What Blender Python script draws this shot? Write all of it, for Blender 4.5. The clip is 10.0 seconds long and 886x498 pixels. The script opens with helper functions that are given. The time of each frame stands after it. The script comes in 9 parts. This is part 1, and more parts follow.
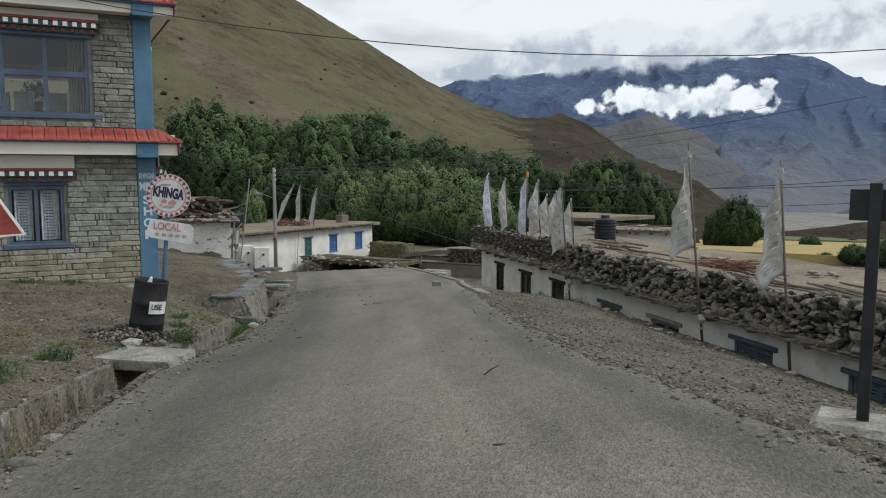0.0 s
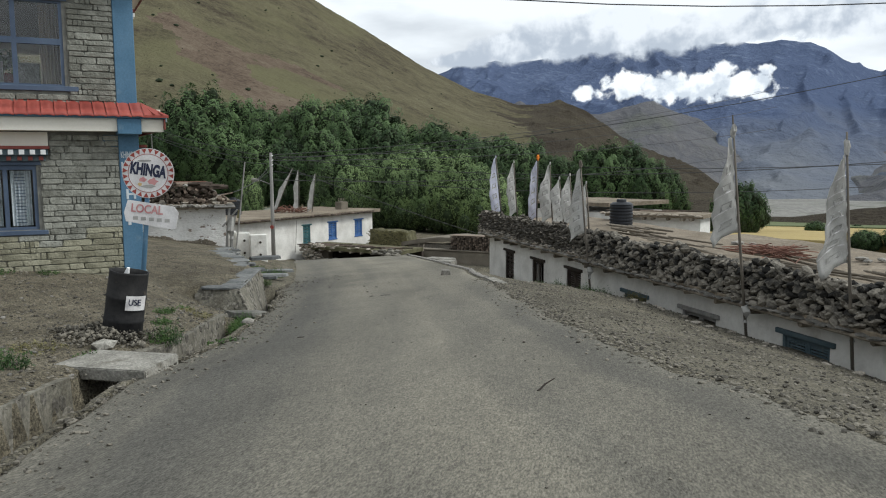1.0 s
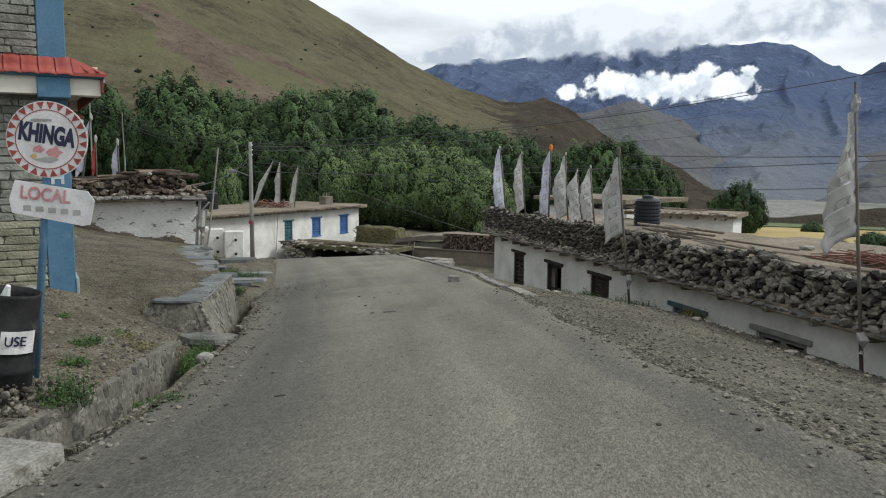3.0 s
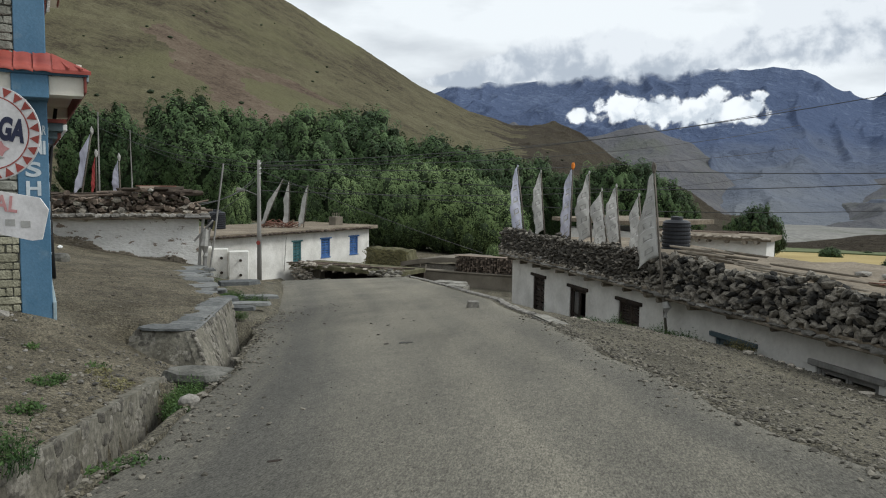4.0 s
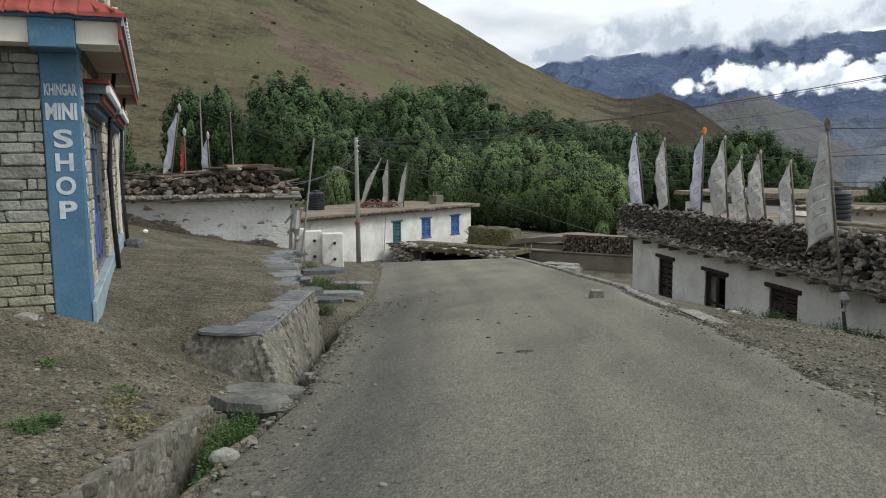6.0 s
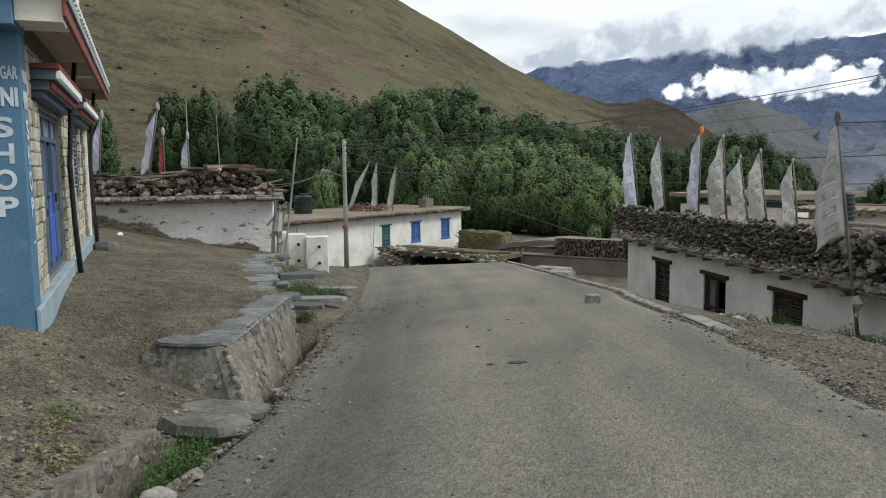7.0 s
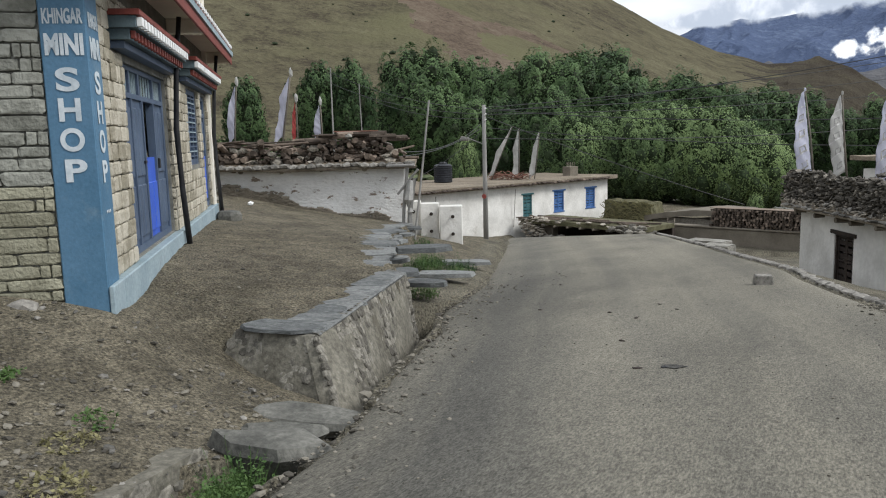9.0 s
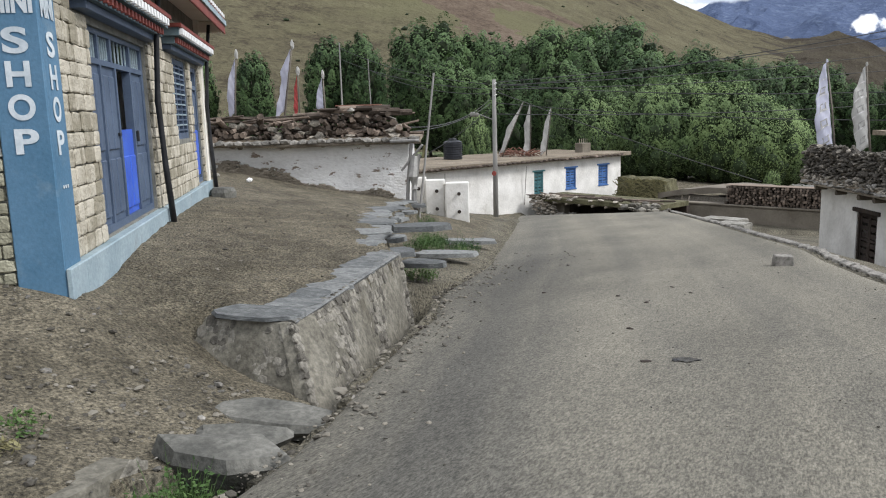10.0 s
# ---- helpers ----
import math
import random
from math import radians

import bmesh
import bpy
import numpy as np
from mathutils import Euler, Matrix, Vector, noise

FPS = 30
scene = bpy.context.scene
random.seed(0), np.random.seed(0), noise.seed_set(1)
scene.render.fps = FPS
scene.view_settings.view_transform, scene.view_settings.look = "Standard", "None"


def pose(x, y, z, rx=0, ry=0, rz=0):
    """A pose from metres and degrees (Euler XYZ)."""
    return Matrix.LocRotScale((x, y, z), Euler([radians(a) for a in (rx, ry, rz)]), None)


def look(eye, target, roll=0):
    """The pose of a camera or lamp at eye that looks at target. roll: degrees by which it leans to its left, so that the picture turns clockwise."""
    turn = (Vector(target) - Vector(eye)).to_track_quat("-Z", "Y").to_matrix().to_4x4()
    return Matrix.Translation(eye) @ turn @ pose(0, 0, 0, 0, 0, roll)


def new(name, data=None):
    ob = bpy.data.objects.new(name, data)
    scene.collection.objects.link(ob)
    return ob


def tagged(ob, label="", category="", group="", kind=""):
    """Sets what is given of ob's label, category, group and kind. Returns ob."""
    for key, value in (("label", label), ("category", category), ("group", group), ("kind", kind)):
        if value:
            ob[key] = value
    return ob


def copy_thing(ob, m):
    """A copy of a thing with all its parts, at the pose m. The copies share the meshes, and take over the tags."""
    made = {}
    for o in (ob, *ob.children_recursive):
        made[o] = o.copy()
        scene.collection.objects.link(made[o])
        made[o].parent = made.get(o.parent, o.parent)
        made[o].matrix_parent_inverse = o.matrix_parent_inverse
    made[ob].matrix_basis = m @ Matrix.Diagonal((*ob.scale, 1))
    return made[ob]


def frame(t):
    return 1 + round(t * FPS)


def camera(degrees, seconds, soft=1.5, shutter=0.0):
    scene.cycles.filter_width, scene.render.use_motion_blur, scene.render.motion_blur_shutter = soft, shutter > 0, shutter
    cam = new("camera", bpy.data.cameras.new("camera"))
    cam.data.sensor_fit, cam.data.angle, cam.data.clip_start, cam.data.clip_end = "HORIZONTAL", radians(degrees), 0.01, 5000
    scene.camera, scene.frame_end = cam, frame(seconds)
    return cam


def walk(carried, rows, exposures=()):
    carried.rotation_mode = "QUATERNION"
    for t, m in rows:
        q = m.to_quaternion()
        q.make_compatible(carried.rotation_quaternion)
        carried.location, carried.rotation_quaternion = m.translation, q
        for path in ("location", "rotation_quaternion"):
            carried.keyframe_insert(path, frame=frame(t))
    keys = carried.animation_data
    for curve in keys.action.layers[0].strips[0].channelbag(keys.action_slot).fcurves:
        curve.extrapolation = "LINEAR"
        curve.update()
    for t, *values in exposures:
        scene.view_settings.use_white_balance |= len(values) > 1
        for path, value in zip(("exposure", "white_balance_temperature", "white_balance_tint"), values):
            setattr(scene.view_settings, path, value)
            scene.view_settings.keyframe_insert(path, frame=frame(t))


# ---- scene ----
cam = camera(58.9, 10.0, 1.1)
PATH = [
    (0, (3.013, -1.596, 2.365), (2.62, 0.356, 2.176), -0.1),
    (0.5, (2.661, -0.778, 2.259), (2.271, 1.174, 2.067), -0.1),
    (1, (2.306, 0.045, 2.157), (1.919, 1.995, 1.937), -0.3),
    (1.5, (1.96, 0.897, 2.09), (1.574, 2.847, 1.867), -0.3),
    (2, (1.605, 1.829, 1.997), (1.243, 3.781, 1.752), -0.3),
    (2.5, (1.211, 2.802, 1.903), (0.862, 4.755, 1.652), -0.3),
    (2.7, (1.064, 3.178, 1.897), (0.721, 5.133, 1.65), 0.1),
    (3.8, (0.49, 4.875, 1.71), (0.145, 6.838, 1.537), 0.8),
    (4, (0.383, 5.163, 1.697), (0.017, 7.122, 1.526), 0.8),
    (4.5, (0.12, 5.872, 1.642), (-0.321, 7.816, 1.478), 0.5),
    (5, (-0.097, 6.591, 1.571), (-0.608, 8.516, 1.39), -0.1),
    (5.5, (-0.3, 7.254, 1.485), (-0.904, 9.149, 1.269), -0.7),
    (5.7, (-0.365, 7.464, 1.519), (-0.982, 9.353, 1.291), -0.6),
    (6.8, (-0.59, 8.458, 1.394), (-1.183, 10.356, 1.179), -0.5),
    (7, (-0.644, 8.627, 1.361), (-1.236, 10.525, 1.147), -0.6),
    (7.5, (-0.742, 8.986, 1.35), (-1.332, 10.885, 1.135), 0.1),
    (8, (-0.855, 9.421, 1.292), (-1.547, 11.281, 1.048), -0.2),
    (8.5, (-0.963, 9.857, 1.242), (-1.783, 11.661, 0.969), -0.9),
    (9, (-1.054, 10.268, 1.195), (-1.983, 12.017, 0.911), -1.5),
    (9.5, (-1.139, 10.679, 1.145), (-2.121, 12.393, 0.831), -1.7),
    (10, (-1.198, 10.979, 1.102), (-2.153, 12.704, 0.763), -1.6),
]
EXPOSURES = [(0, -0.17, 6120, 6), (0.5, -0.06, 6120, 6), (1.0, 0.02, 6120, 6), (2.5, 0.03, 6120, 6), (4.0, -0.12, 6160, 6), (5.5, -0.04, 6160, 6), (7.5, 0.07, 6140, 7), (9.0, 0.21, 6100, 9), (9.5, 0.30, 6060, 10), (10.0, 0.47, 6060, 11)]
walk(cam, [(t, look(eye, aim, lean)) for t, eye, aim, lean in PATH], EXPOSURES)

# ---- world and light ----
SUN_DIR = Vector((0.72, 0.12, 0.70)).normalized()
world = bpy.data.worlds.new("sky")
scene.world = world
world.use_nodes = True
wn, wl = world.node_tree.nodes, world.node_tree.links
wn.clear()
w_out = wn.new("ShaderNodeOutputWorld")
w_bg = wn.new("ShaderNodeBackground")
w_sky = wn.new("ShaderNodeTexSky")
w_sky.sky_type = "NISHITA"
w_sky.sun_disc = False
w_sky.sun_elevation = math.asin(SUN_DIR.z)
w_sky.sun_rotation = math.atan2(SUN_DIR.x, SUN_DIR.y)
w_sky.altitude = 3000
w_dim = wn.new("ShaderNodeVectorMath")
w_dim.operation = "SCALE"
w_dim.inputs["Scale"].default_value = 0.12
w_co = wn.new("ShaderNodeTexCoord")
w_map = wn.new("ShaderNodeMapping")
w_map.inputs["Scale"].default_value = (1.0, 1.0, 3.2)
w_noise = wn.new("ShaderNodeTexNoise")
w_noise.inputs["Scale"].default_value = 2.6
w_noise.inputs["Detail"].default_value = 7
w_noise.inputs["Roughness"].default_value = 0.55
w_cover = wn.new("ShaderNodeValToRGB")
w_cover.color_ramp.elements[0].position, w_cover.color_ramp.elements[1].position = 0.30, 0.42
w_noise2 = wn.new("ShaderNodeTexNoise")
w_noise2.inputs["Scale"].default_value = 4.5
w_noise2.inputs["Detail"].default_value = 6
w_tone = wn.new("ShaderNodeValToRGB")
w_tone.color_ramp.elements[0].position, w_tone.color_ramp.elements[0].color = 0.36, (1.00, 1.02, 1.06, 1)
w_tone.color_ramp.elements[1].position, w_tone.color_ramp.elements[1].color = 0.54, (1.36, 1.37, 1.39, 1)
w_mix = wn.new("ShaderNodeMix")
w_mix.data_type = "RGBA"
wl.new(w_sky.outputs[0], w_dim.inputs[0])
wl.new(w_co.outputs["Generated"], w_map.inputs["Vector"])
wl.new(w_map.outputs[0], w_noise.inputs["Vector"])
wl.new(w_map.outputs[0], w_noise2.inputs["Vector"])
wl.new(w_noise.outputs["Fac"], w_cover.inputs[0])
wl.new(w_noise2.outputs["Fac"], w_tone.inputs[0])
wl.new(w_cover.outputs[0], w_mix.inputs[0])
wl.new(w_dim.outputs[0], w_mix.inputs[6])
wl.new(w_tone.outputs[0], w_mix.inputs[7])
wl.new(w_mix.outputs[2], w_bg.inputs[0])
wl.new(w_bg.outputs[0], w_out.inputs[0])
w_bg.inputs[1].default_value = 0.74

sun_data = bpy.data.lights.new("sun", "SUN")
sun_data.energy, sun_data.angle, sun_data.color = 2.5, radians(20), (1.0, 0.96, 0.90)
sun = new("sun", sun_data)
sun.matrix_world = look(SUN_DIR * 50, (0, 0, 0))


# ---- materials ----
def surf(name, dark, light, scale=3.0, rough=0.85, bump=0.3, grain=40.0, metal=0.0, spots=None, piece=0.0, island=0.0, spec=0.3, stretch=(1, 1, 1), spot_scale=1.3, spot_cut=(0.56, 0.66), dist=0.02, speck=0.0, speck_amount=0.5, mottle=0.0, mottle_amount=0.25):
    """A worn surface: two tones in broad patches, fine grain as relief, and stains of its own where spots is a colour."""
    m = bpy.data.materials.new(name)
    m.use_nodes = True
    n, k = m.node_tree.nodes, m.node_tree.links
    b = n["Principled BSDF"]
    geo = n.new("ShaderNodeNewGeometry")
    mp = n.new("ShaderNodeMapping")
    mp.inputs["Scale"].default_value = stretch
    k.new(geo.outputs["Position"], mp.inputs["Vector"])
    big = n.new("ShaderNodeTexNoise")
    big.inputs["Scale"].default_value, big.inputs["Detail"].default_value = scale, 6
    fine = n.new("ShaderNodeTexNoise")
    fine.inputs["Scale"].default_value, fine.inputs["Detail"].default_value = grain, 4
    for t in (big, fine):
        k.new(mp.outputs[0], t.inputs["Vector"])
    mean = n.new("ShaderNodeMath")
    mean.operation = "MULTIPLY_ADD"
    mean.inputs[1].default_value = 0.35
    k.new(fine.outputs["Fac"], mean.inputs[0])
    sub = n.new("ShaderNodeMath")
    sub.operation = "MULTIPLY_ADD"
    sub.inputs[1].default_value, sub.inputs[2].default_value = 0.9, -0.12
    k.new(big.outputs["Fac"], sub.inputs[0])
    k.new(sub.outputs[0], mean.inputs[2])
    src = mean.outputs[0]
    for amount, node, out in ((piece, "ShaderNodeObjectInfo", "Random"), (island, "ShaderNodeNewGeometry", "Random Per Island")):
        if amount:
            info = n.new(node)
            ma = n.new("ShaderNodeMath")
            ma.operation = "MULTIPLY_ADD"
            ma.inputs[1].default_value = amount
            k.new(info.outputs[out], ma.inputs[0])
            low = n.new("ShaderNodeMath")
            low.operation = "SUBTRACT"
            low.inputs[1].default_value = amount / 2
            k.new(src, low.inputs[0])
            k.new(low.outputs[0], ma.inputs[2])
            src = ma.outputs[0]
    ramp = n.new("ShaderNodeValToRGB")
    ramp.color_ramp.elements[0].position, ramp.color_ramp.elements[0].color = 0.32, (*dark, 1)
    ramp.color_ramp.elements[1].position, ramp.color_ramp.elements[1].color = 0.68, (*light, 1)
    k.new(src, ramp.inputs[0])
    colour = ramp.outputs[0]
    if spots:
        st = n.new("ShaderNodeTexNoise")
        st.inputs["Scale"].default_value, st.inputs["Detail"].default_value, st.inputs["Roughness"].default_value = spot_scale, 8, 0.65
        k.new(mp.outputs[0], st.inputs["Vector"])
        cut = n.new("ShaderNodeValToRGB")
        cut.color_ramp.elements[0].position, cut.color_ramp.elements[1].position = spot_cut
        k.new(st.outputs["Fac"], cut.inputs[0])
        mix = n.new("ShaderNodeMix")
        mix.data_type = "RGBA"
        k.new(cut.outputs[0], mix.inputs[0])
        k.new(colour, mix.inputs[6])
        mix.inputs[7].default_value = (*spots, 1)
        colour = mix.outputs[2]
    for speck, speck_amount in [q for q in ((speck, speck_amount), (mottle, mottle_amount)) if q[0]]:
        sp = n.new("ShaderNodeTexNoise")
        sp.inputs["Scale"].default_value, sp.inputs["Detail"].default_value, sp.inputs["Roughness"].default_value = speck, 5, 0.7
        k.new(mp.outputs[0], sp.inputs["Vector"])
        rg = n.new("ShaderNodeMapRange")
        rg.inputs["From Min"].default_value, rg.inputs["From Max"].default_value = 0.36, 0.64
        rg.inputs["To Min"].default_value, rg.inputs["To Max"].default_value = 1 - speck_amount, 1 + speck_amount
        k.new(sp.outputs["Fac"], rg.inputs["Value"])
        mul = n.new("ShaderNodeVectorMath")
        mul.operation = "SCALE"
        k.new(colour, mul.inputs[0])
        k.new(rg.outputs[0], mul.inputs["Scale"])
        colour = mul.outputs[0]
    k.new(colour, b.inputs["Base Color"])
    b.inputs["Roughness"].default_value, b.inputs["Metallic"].default_value = rough, metal
    b.inputs["Specular IOR Level"].default_value = spec
    if bump:
        bp = n.new("ShaderNodeBump")
        bp.inputs["Strength"].default_value, bp.inputs["Distance"].default_value = bump, dist
        k.new(fine.outputs["Fac"], bp.inputs["Height"])
        k.new(bp.outputs[0], b.inputs["Normal"])
    return m


def leafy(name, dark, light, scale=0.5, island=0.15):
    m = surf(name, dark, light, scale=scale, rough=0.62, bump=0.0, grain=6.0, island=island, piece=0.2, spec=0.18)
    n, k = m.node_tree.nodes, m.node_tree.links
    b = n["Principled BSDF"]
    tr = n.new("ShaderNodeBsdfTranslucent")
    mix = n.new("ShaderNodeMixShader")
    mix.inputs[0].default_value = 0.14
    k.new(b.inputs["Base Color"].links[0].from_socket, tr.inputs["Color"])
    k.new(b.outputs[0], mix.inputs[1])
    k.new(tr.outputs[0], mix.inputs[2])
    k.new(mix.outputs[0], n["Material Output"].inputs["Surface"])
    return m


M_EARTH = surf("dry_earth", (0.094, 0.081, 0.055), (0.188, 0.164, 0.116), scale=1.1, rough=0.95, bump=1.0, grain=34, spots=(0.094, 0.082, 0.057), spot_scale=1.3, spot_cut=(0.60, 0.72), dist=0.09, speck=32, speck_amount=0.70, mottle=6.0, mottle_amount=0.30)
M_GRAVEL = surf("grey_gravel", (0.072, 0.064, 0.046), (0.160, 0.144, 0.105), scale=0.9, rough=0.95, bump=1.0, grain=30, dist=0.07, speck=26, speck_amount=0.75)
M_PEBBLE = surf("pebbles", (0.064, 0.058, 0.047), (0.188, 0.171, 0.138), scale=4, rough=0.9, bump=0.2, grain=50, island=0.7)
M_STUBBLE = surf("distant_soil", (0.140, 0.138, 0.126), (0.215, 0.206, 0.186), scale=0.02, rough=1.0, bump=0.0, grain=0.4, spots=(0.100, 0.108, 0.078), spot_scale=0.012, spot_cut=(0.50, 0.60), speck=0.3, speck_amount=0.3, stretch=(1, 0.3, 1))
M_ROAD = surf("worn_asphalt", (0.082, 0.078, 0.066), (0.132, 0.125, 0.104), scale=0.35, rough=0.92, bump=0.5, grain=70, spots=(0.146, 0.138, 0.114), spot_scale=0.3, spot_cut=(0.46, 0.74), dist=0.015, stretch=(1.6, 0.5, 1), speck=46, speck_amount=0.50, mottle=14.0, mottle_amount=0.16)
M_TAR = surf("damp_tar", (0.042, 0.040, 0.036), (0.075, 0.071, 0.063), scale=6, rough=0.9, bump=0.8, grain=60, speck=36, speck_amount=0.5)


def far_rock(name, tones, bands, relief, cracks=0.5, green=None):
    """Distant ground: broad tones from ridged noise at three sizes, thin pale scree lines, and grass where green is a colour.
    bands: the noise scales, per metre."""
    m = bpy.data.materials.new(name)
    m.use_nodes = True
    n, k = m.node_tree.nodes, m.node_tree.links
    b = n["Principled BSDF"]
    geo = n.new("ShaderNodeNewGeometry")
    total = None
    for kind, scale, gain, detail in bands:
        t = n.new("ShaderNodeTexNoise")
        t.noise_type = kind
        t.inputs["Scale"].default_value, t.inputs["Detail"].default_value, t.inputs["Roughness"].default_value = scale, detail, 0.62
        t.inputs["Distortion"].default_value = 0.35
        k.new(geo.outputs["Position"], t.inputs["Vector"])
        ma = n.new("ShaderNodeMath")
        ma.operation = "MULTIPLY_ADD"
        ma.inputs[1].default_value, ma.inputs[2].default_value = gain, -0.5 * gain
        k.new(t.outputs["Fac"], ma.inputs[0])
        if total is None:
            total = ma.outputs[0]
        else:
            ad = n.new("ShaderNodeMath")
            ad.operation = "ADD"
            k.new(total, ad.inputs[0])
            k.new(ma.outputs[0], ad.inputs[1])
            total = ad.outputs[0]
    rg = n.new("ShaderNodeMapRange")
    rg.inputs["From Min"].default_value, rg.inputs["From Max"].default_value = -0.5, 0.5
    k.new(total, rg.inputs["Value"])
    ramp = n.new("ShaderNodeValToRGB")
    el = ramp.color_ramp.elements
    for q in range(len(tones) - 2):
        el.new(0.5)
    for q, c in enumerate(tones):
        el[q].position, el[q].color = 0.2 + 0.6 * q / (len(tones) - 1), (*c, 1)
    k.new(rg.outputs[0], ramp.inputs[0])
    colour = ramp.outputs[0]
    if green:
        tint, scale, cut = green
        t = n.new("ShaderNodeTexNoise")
        t.inputs["Scale"].default_value, t.inputs["Detail"].default_value, t.inputs["Roughness"].default_value = scale, 7, 0.6
        k.new(geo.outputs["Position"], t.inputs["Vector"])
        cr = n.new("ShaderNodeMapRange")
        cr.inputs["From Min"].default_value, cr.inputs["From Max"].default_value = cut
        k.new(t.outputs["Fac"], cr.inputs["Value"])
        mx = n.new("ShaderNodeMix")
        mx.data_type = "RGBA"
        k.new(cr.outputs[0], mx.inputs[0])
        k.new(colour, mx.inputs[6])
        mx.inputs[7].default_value = (*tint, 1)
        colour = mx.outputs[2]
    k.new(colour, b.inputs["Base Color"])
    b.inputs["Roughness"].default_value, b.inputs["Specular IOR Level"].default_value = 1.0, 0.03
    bp = n.new("ShaderNodeBump")
    bp.inputs["Strength"].default_value, bp.inputs["Distance"].default_value = cracks, relief
    k.new(total, bp.inputs["Height"])
    k.new(bp.outputs[0], b.inputs["Normal"])
    return m


M_HILL = far_rock("hill_grass", ((0.052, 0.044, 0.031), (0.088, 0.078, 0.050), (0.112, 0.102, 0.063), (0.140, 0.128, 0.082)), (("FBM", 0.013, 0.8, 5), ("RIDGED_MULTIFRACTAL", 0.035, 0.14, 6), ("FBM", 0.09, 1.0, 6), ("FBM", 0.5, 0.9, 4)), 2.0, 0.8, ((0.112, 0.106, 0.060), 0.008, (0.50, 0.66)))
M_HILL_BARE = far_rock("bare_hill_soil", ((0.042, 0.035, 0.027), (0.066, 0.057, 0.042), (0.094, 0.083, 0.060)), (("FBM", 0.02, 0.9, 5), ("RIDGED_MULTIFRACTAL", 0.03, 0.30, 6), ("FBM", 0.5, 0.9, 4)), 3.0, 0.9)
M_HILL_RED = far_rock("reddish_hill_soil", ((0.062, 0.046, 0.035), (0.112, 0.086, 0.064), (0.146, 0.120, 0.088)), (("FBM", 0.03, 0.9, 5), ("FBM", 0.2, 0.8, 5), ("FBM", 0.6, 0.9, 4)), 1.5, 0.7)
# the blue of distant haze is mixed into the mountain rock's colour
M_ROCK = far_rock("hazy_mountain_rock", ((0.076, 0.100, 0.166), (0.110, 0.140, 0.216), (0.144, 0.176, 0.246), (0.206, 0.230, 0.266)), (("FBM", 0.003, 0.6, 6), ("RIDGED_MULTIFRACTAL", 0.007, 0.24, 8), ("RIDGED_MULTIFRACTAL", 0.024, 0.50, 7), ("FBM", 0.06, 0.9, 5)), 14.0, 0.8)
M_SLOPE = far_rock("valley_scree", ((0.092, 0.094, 0.104), (0.126, 0.124, 0.128), (0.170, 0.160, 0.158)), (("FBM", 0.006, 0.9, 6), ("RIDGED_MULTIFRACTAL", 0.014, 0.24, 7), ("FBM", 0.07, 0.8, 5)), 12.0, 0.9, ((0.108, 0.114, 0.094), 0.004, (0.50, 0.66)))
M_STONE_F = surf("grey_cut_stone", (0.155, 0.155, 0.13), (0.31, 0.31, 0.268), scale=5, rough=0.9, bump=0.9, grain=22, piece=0.28, island=0.28, dist=0.03)
M_STONE_Y = surf("ochre_cut_stone", (0.185, 0.176, 0.124), (0.335, 0.320, 0.235), scale=5, rough=0.9, bump=0.8, grain=28, piece=0.3, island=0.3, dist=0.03)
M_STONE_C = surf("cream_cut_stone", (0.25, 0.225, 0.165), (0.48, 0.44, 0.355), scale=5, rough=0.9, bump=0.8, grain=28, piece=0.4, island=0.4, dist=0.03)
M_MORTAR = surf("mortar", (0.125, 0.124, 0.110), (0.225, 0.222, 0.195), scale=6, rough=0.95, bump=0.5, grain=60)
M_RUBBLE = surf("field_stone", (0.018, 0.017, 0.015), (0.175, 0.158, 0.130), scale=4, rough=0.92, bump=0.7, grain=30, piece=0.8, island=0.8, dist=0.03, speck=18, speck_amount=0.4)
M_RUBBLE_A = surf("brown_field_stone", (0.078, 0.070, 0.058), (0.335, 0.300, 0.248), scale=4, rough=0.92, bump=0.7, grain=30, piece=0.7, island=0.7, dist=0.03, speck=18, speck_amount=0.4)
M_RUBBLE_L = surf("pale_field_stone", (0.088, 0.083, 0.073), (0.242, 0.227, 0.201), scale=4, rough=0.92, bump=0.6, grain=30, piece=0.6, island=0.6, dist=0.02, speck=18, speck_amount=0.3)
M_SLATE = surf("grey_slate", (0.092, 0.096, 0.095), (0.190, 0.194, 0.186), scale=4, rough=0.8, bump=0.5, grain=25, piece=0.45, stretch=(1, 2.5, 6), speck=14, speck_amount=0.35)
M_PAVING = surf("slate_capping", (0.098, 0.101, 0.100), (0.200, 0.203, 0.194), scale=3, rough=0.85, bump=0.6, grain=22, spots=(0.105, 0.096, 0.078), spot_scale=2.5, stretch=(1, 2.2, 4), speck=16, speck_amount=0.35)
M_BOULDER = surf("boulder", (0.066, 0.065, 0.057), (0.165, 0.160, 0.140), scale=3, rough=0.85, bump=0.7, grain=18, speck=22, speck_amount=0.25)
M_WALLSTONE = surf("cemented_stone", (0.082, 0.075, 0.062), (0.200, 0.186, 0.155), scale=6, rough=0.92, bump=0.9, grain=18, piece=0.6, dist=0.03, speck=16, speck_amount=0.4)
M_CEMENT = surf("cement_render", (0.100, 0.092, 0.072), (0.190, 0.177, 0.143), scale=2.5, rough=0.9, bump=0.6, grain=24, spots=(0.095, 0.086, 0.065), spot_scale=1.6, speck=16, speck_amount=0.35)
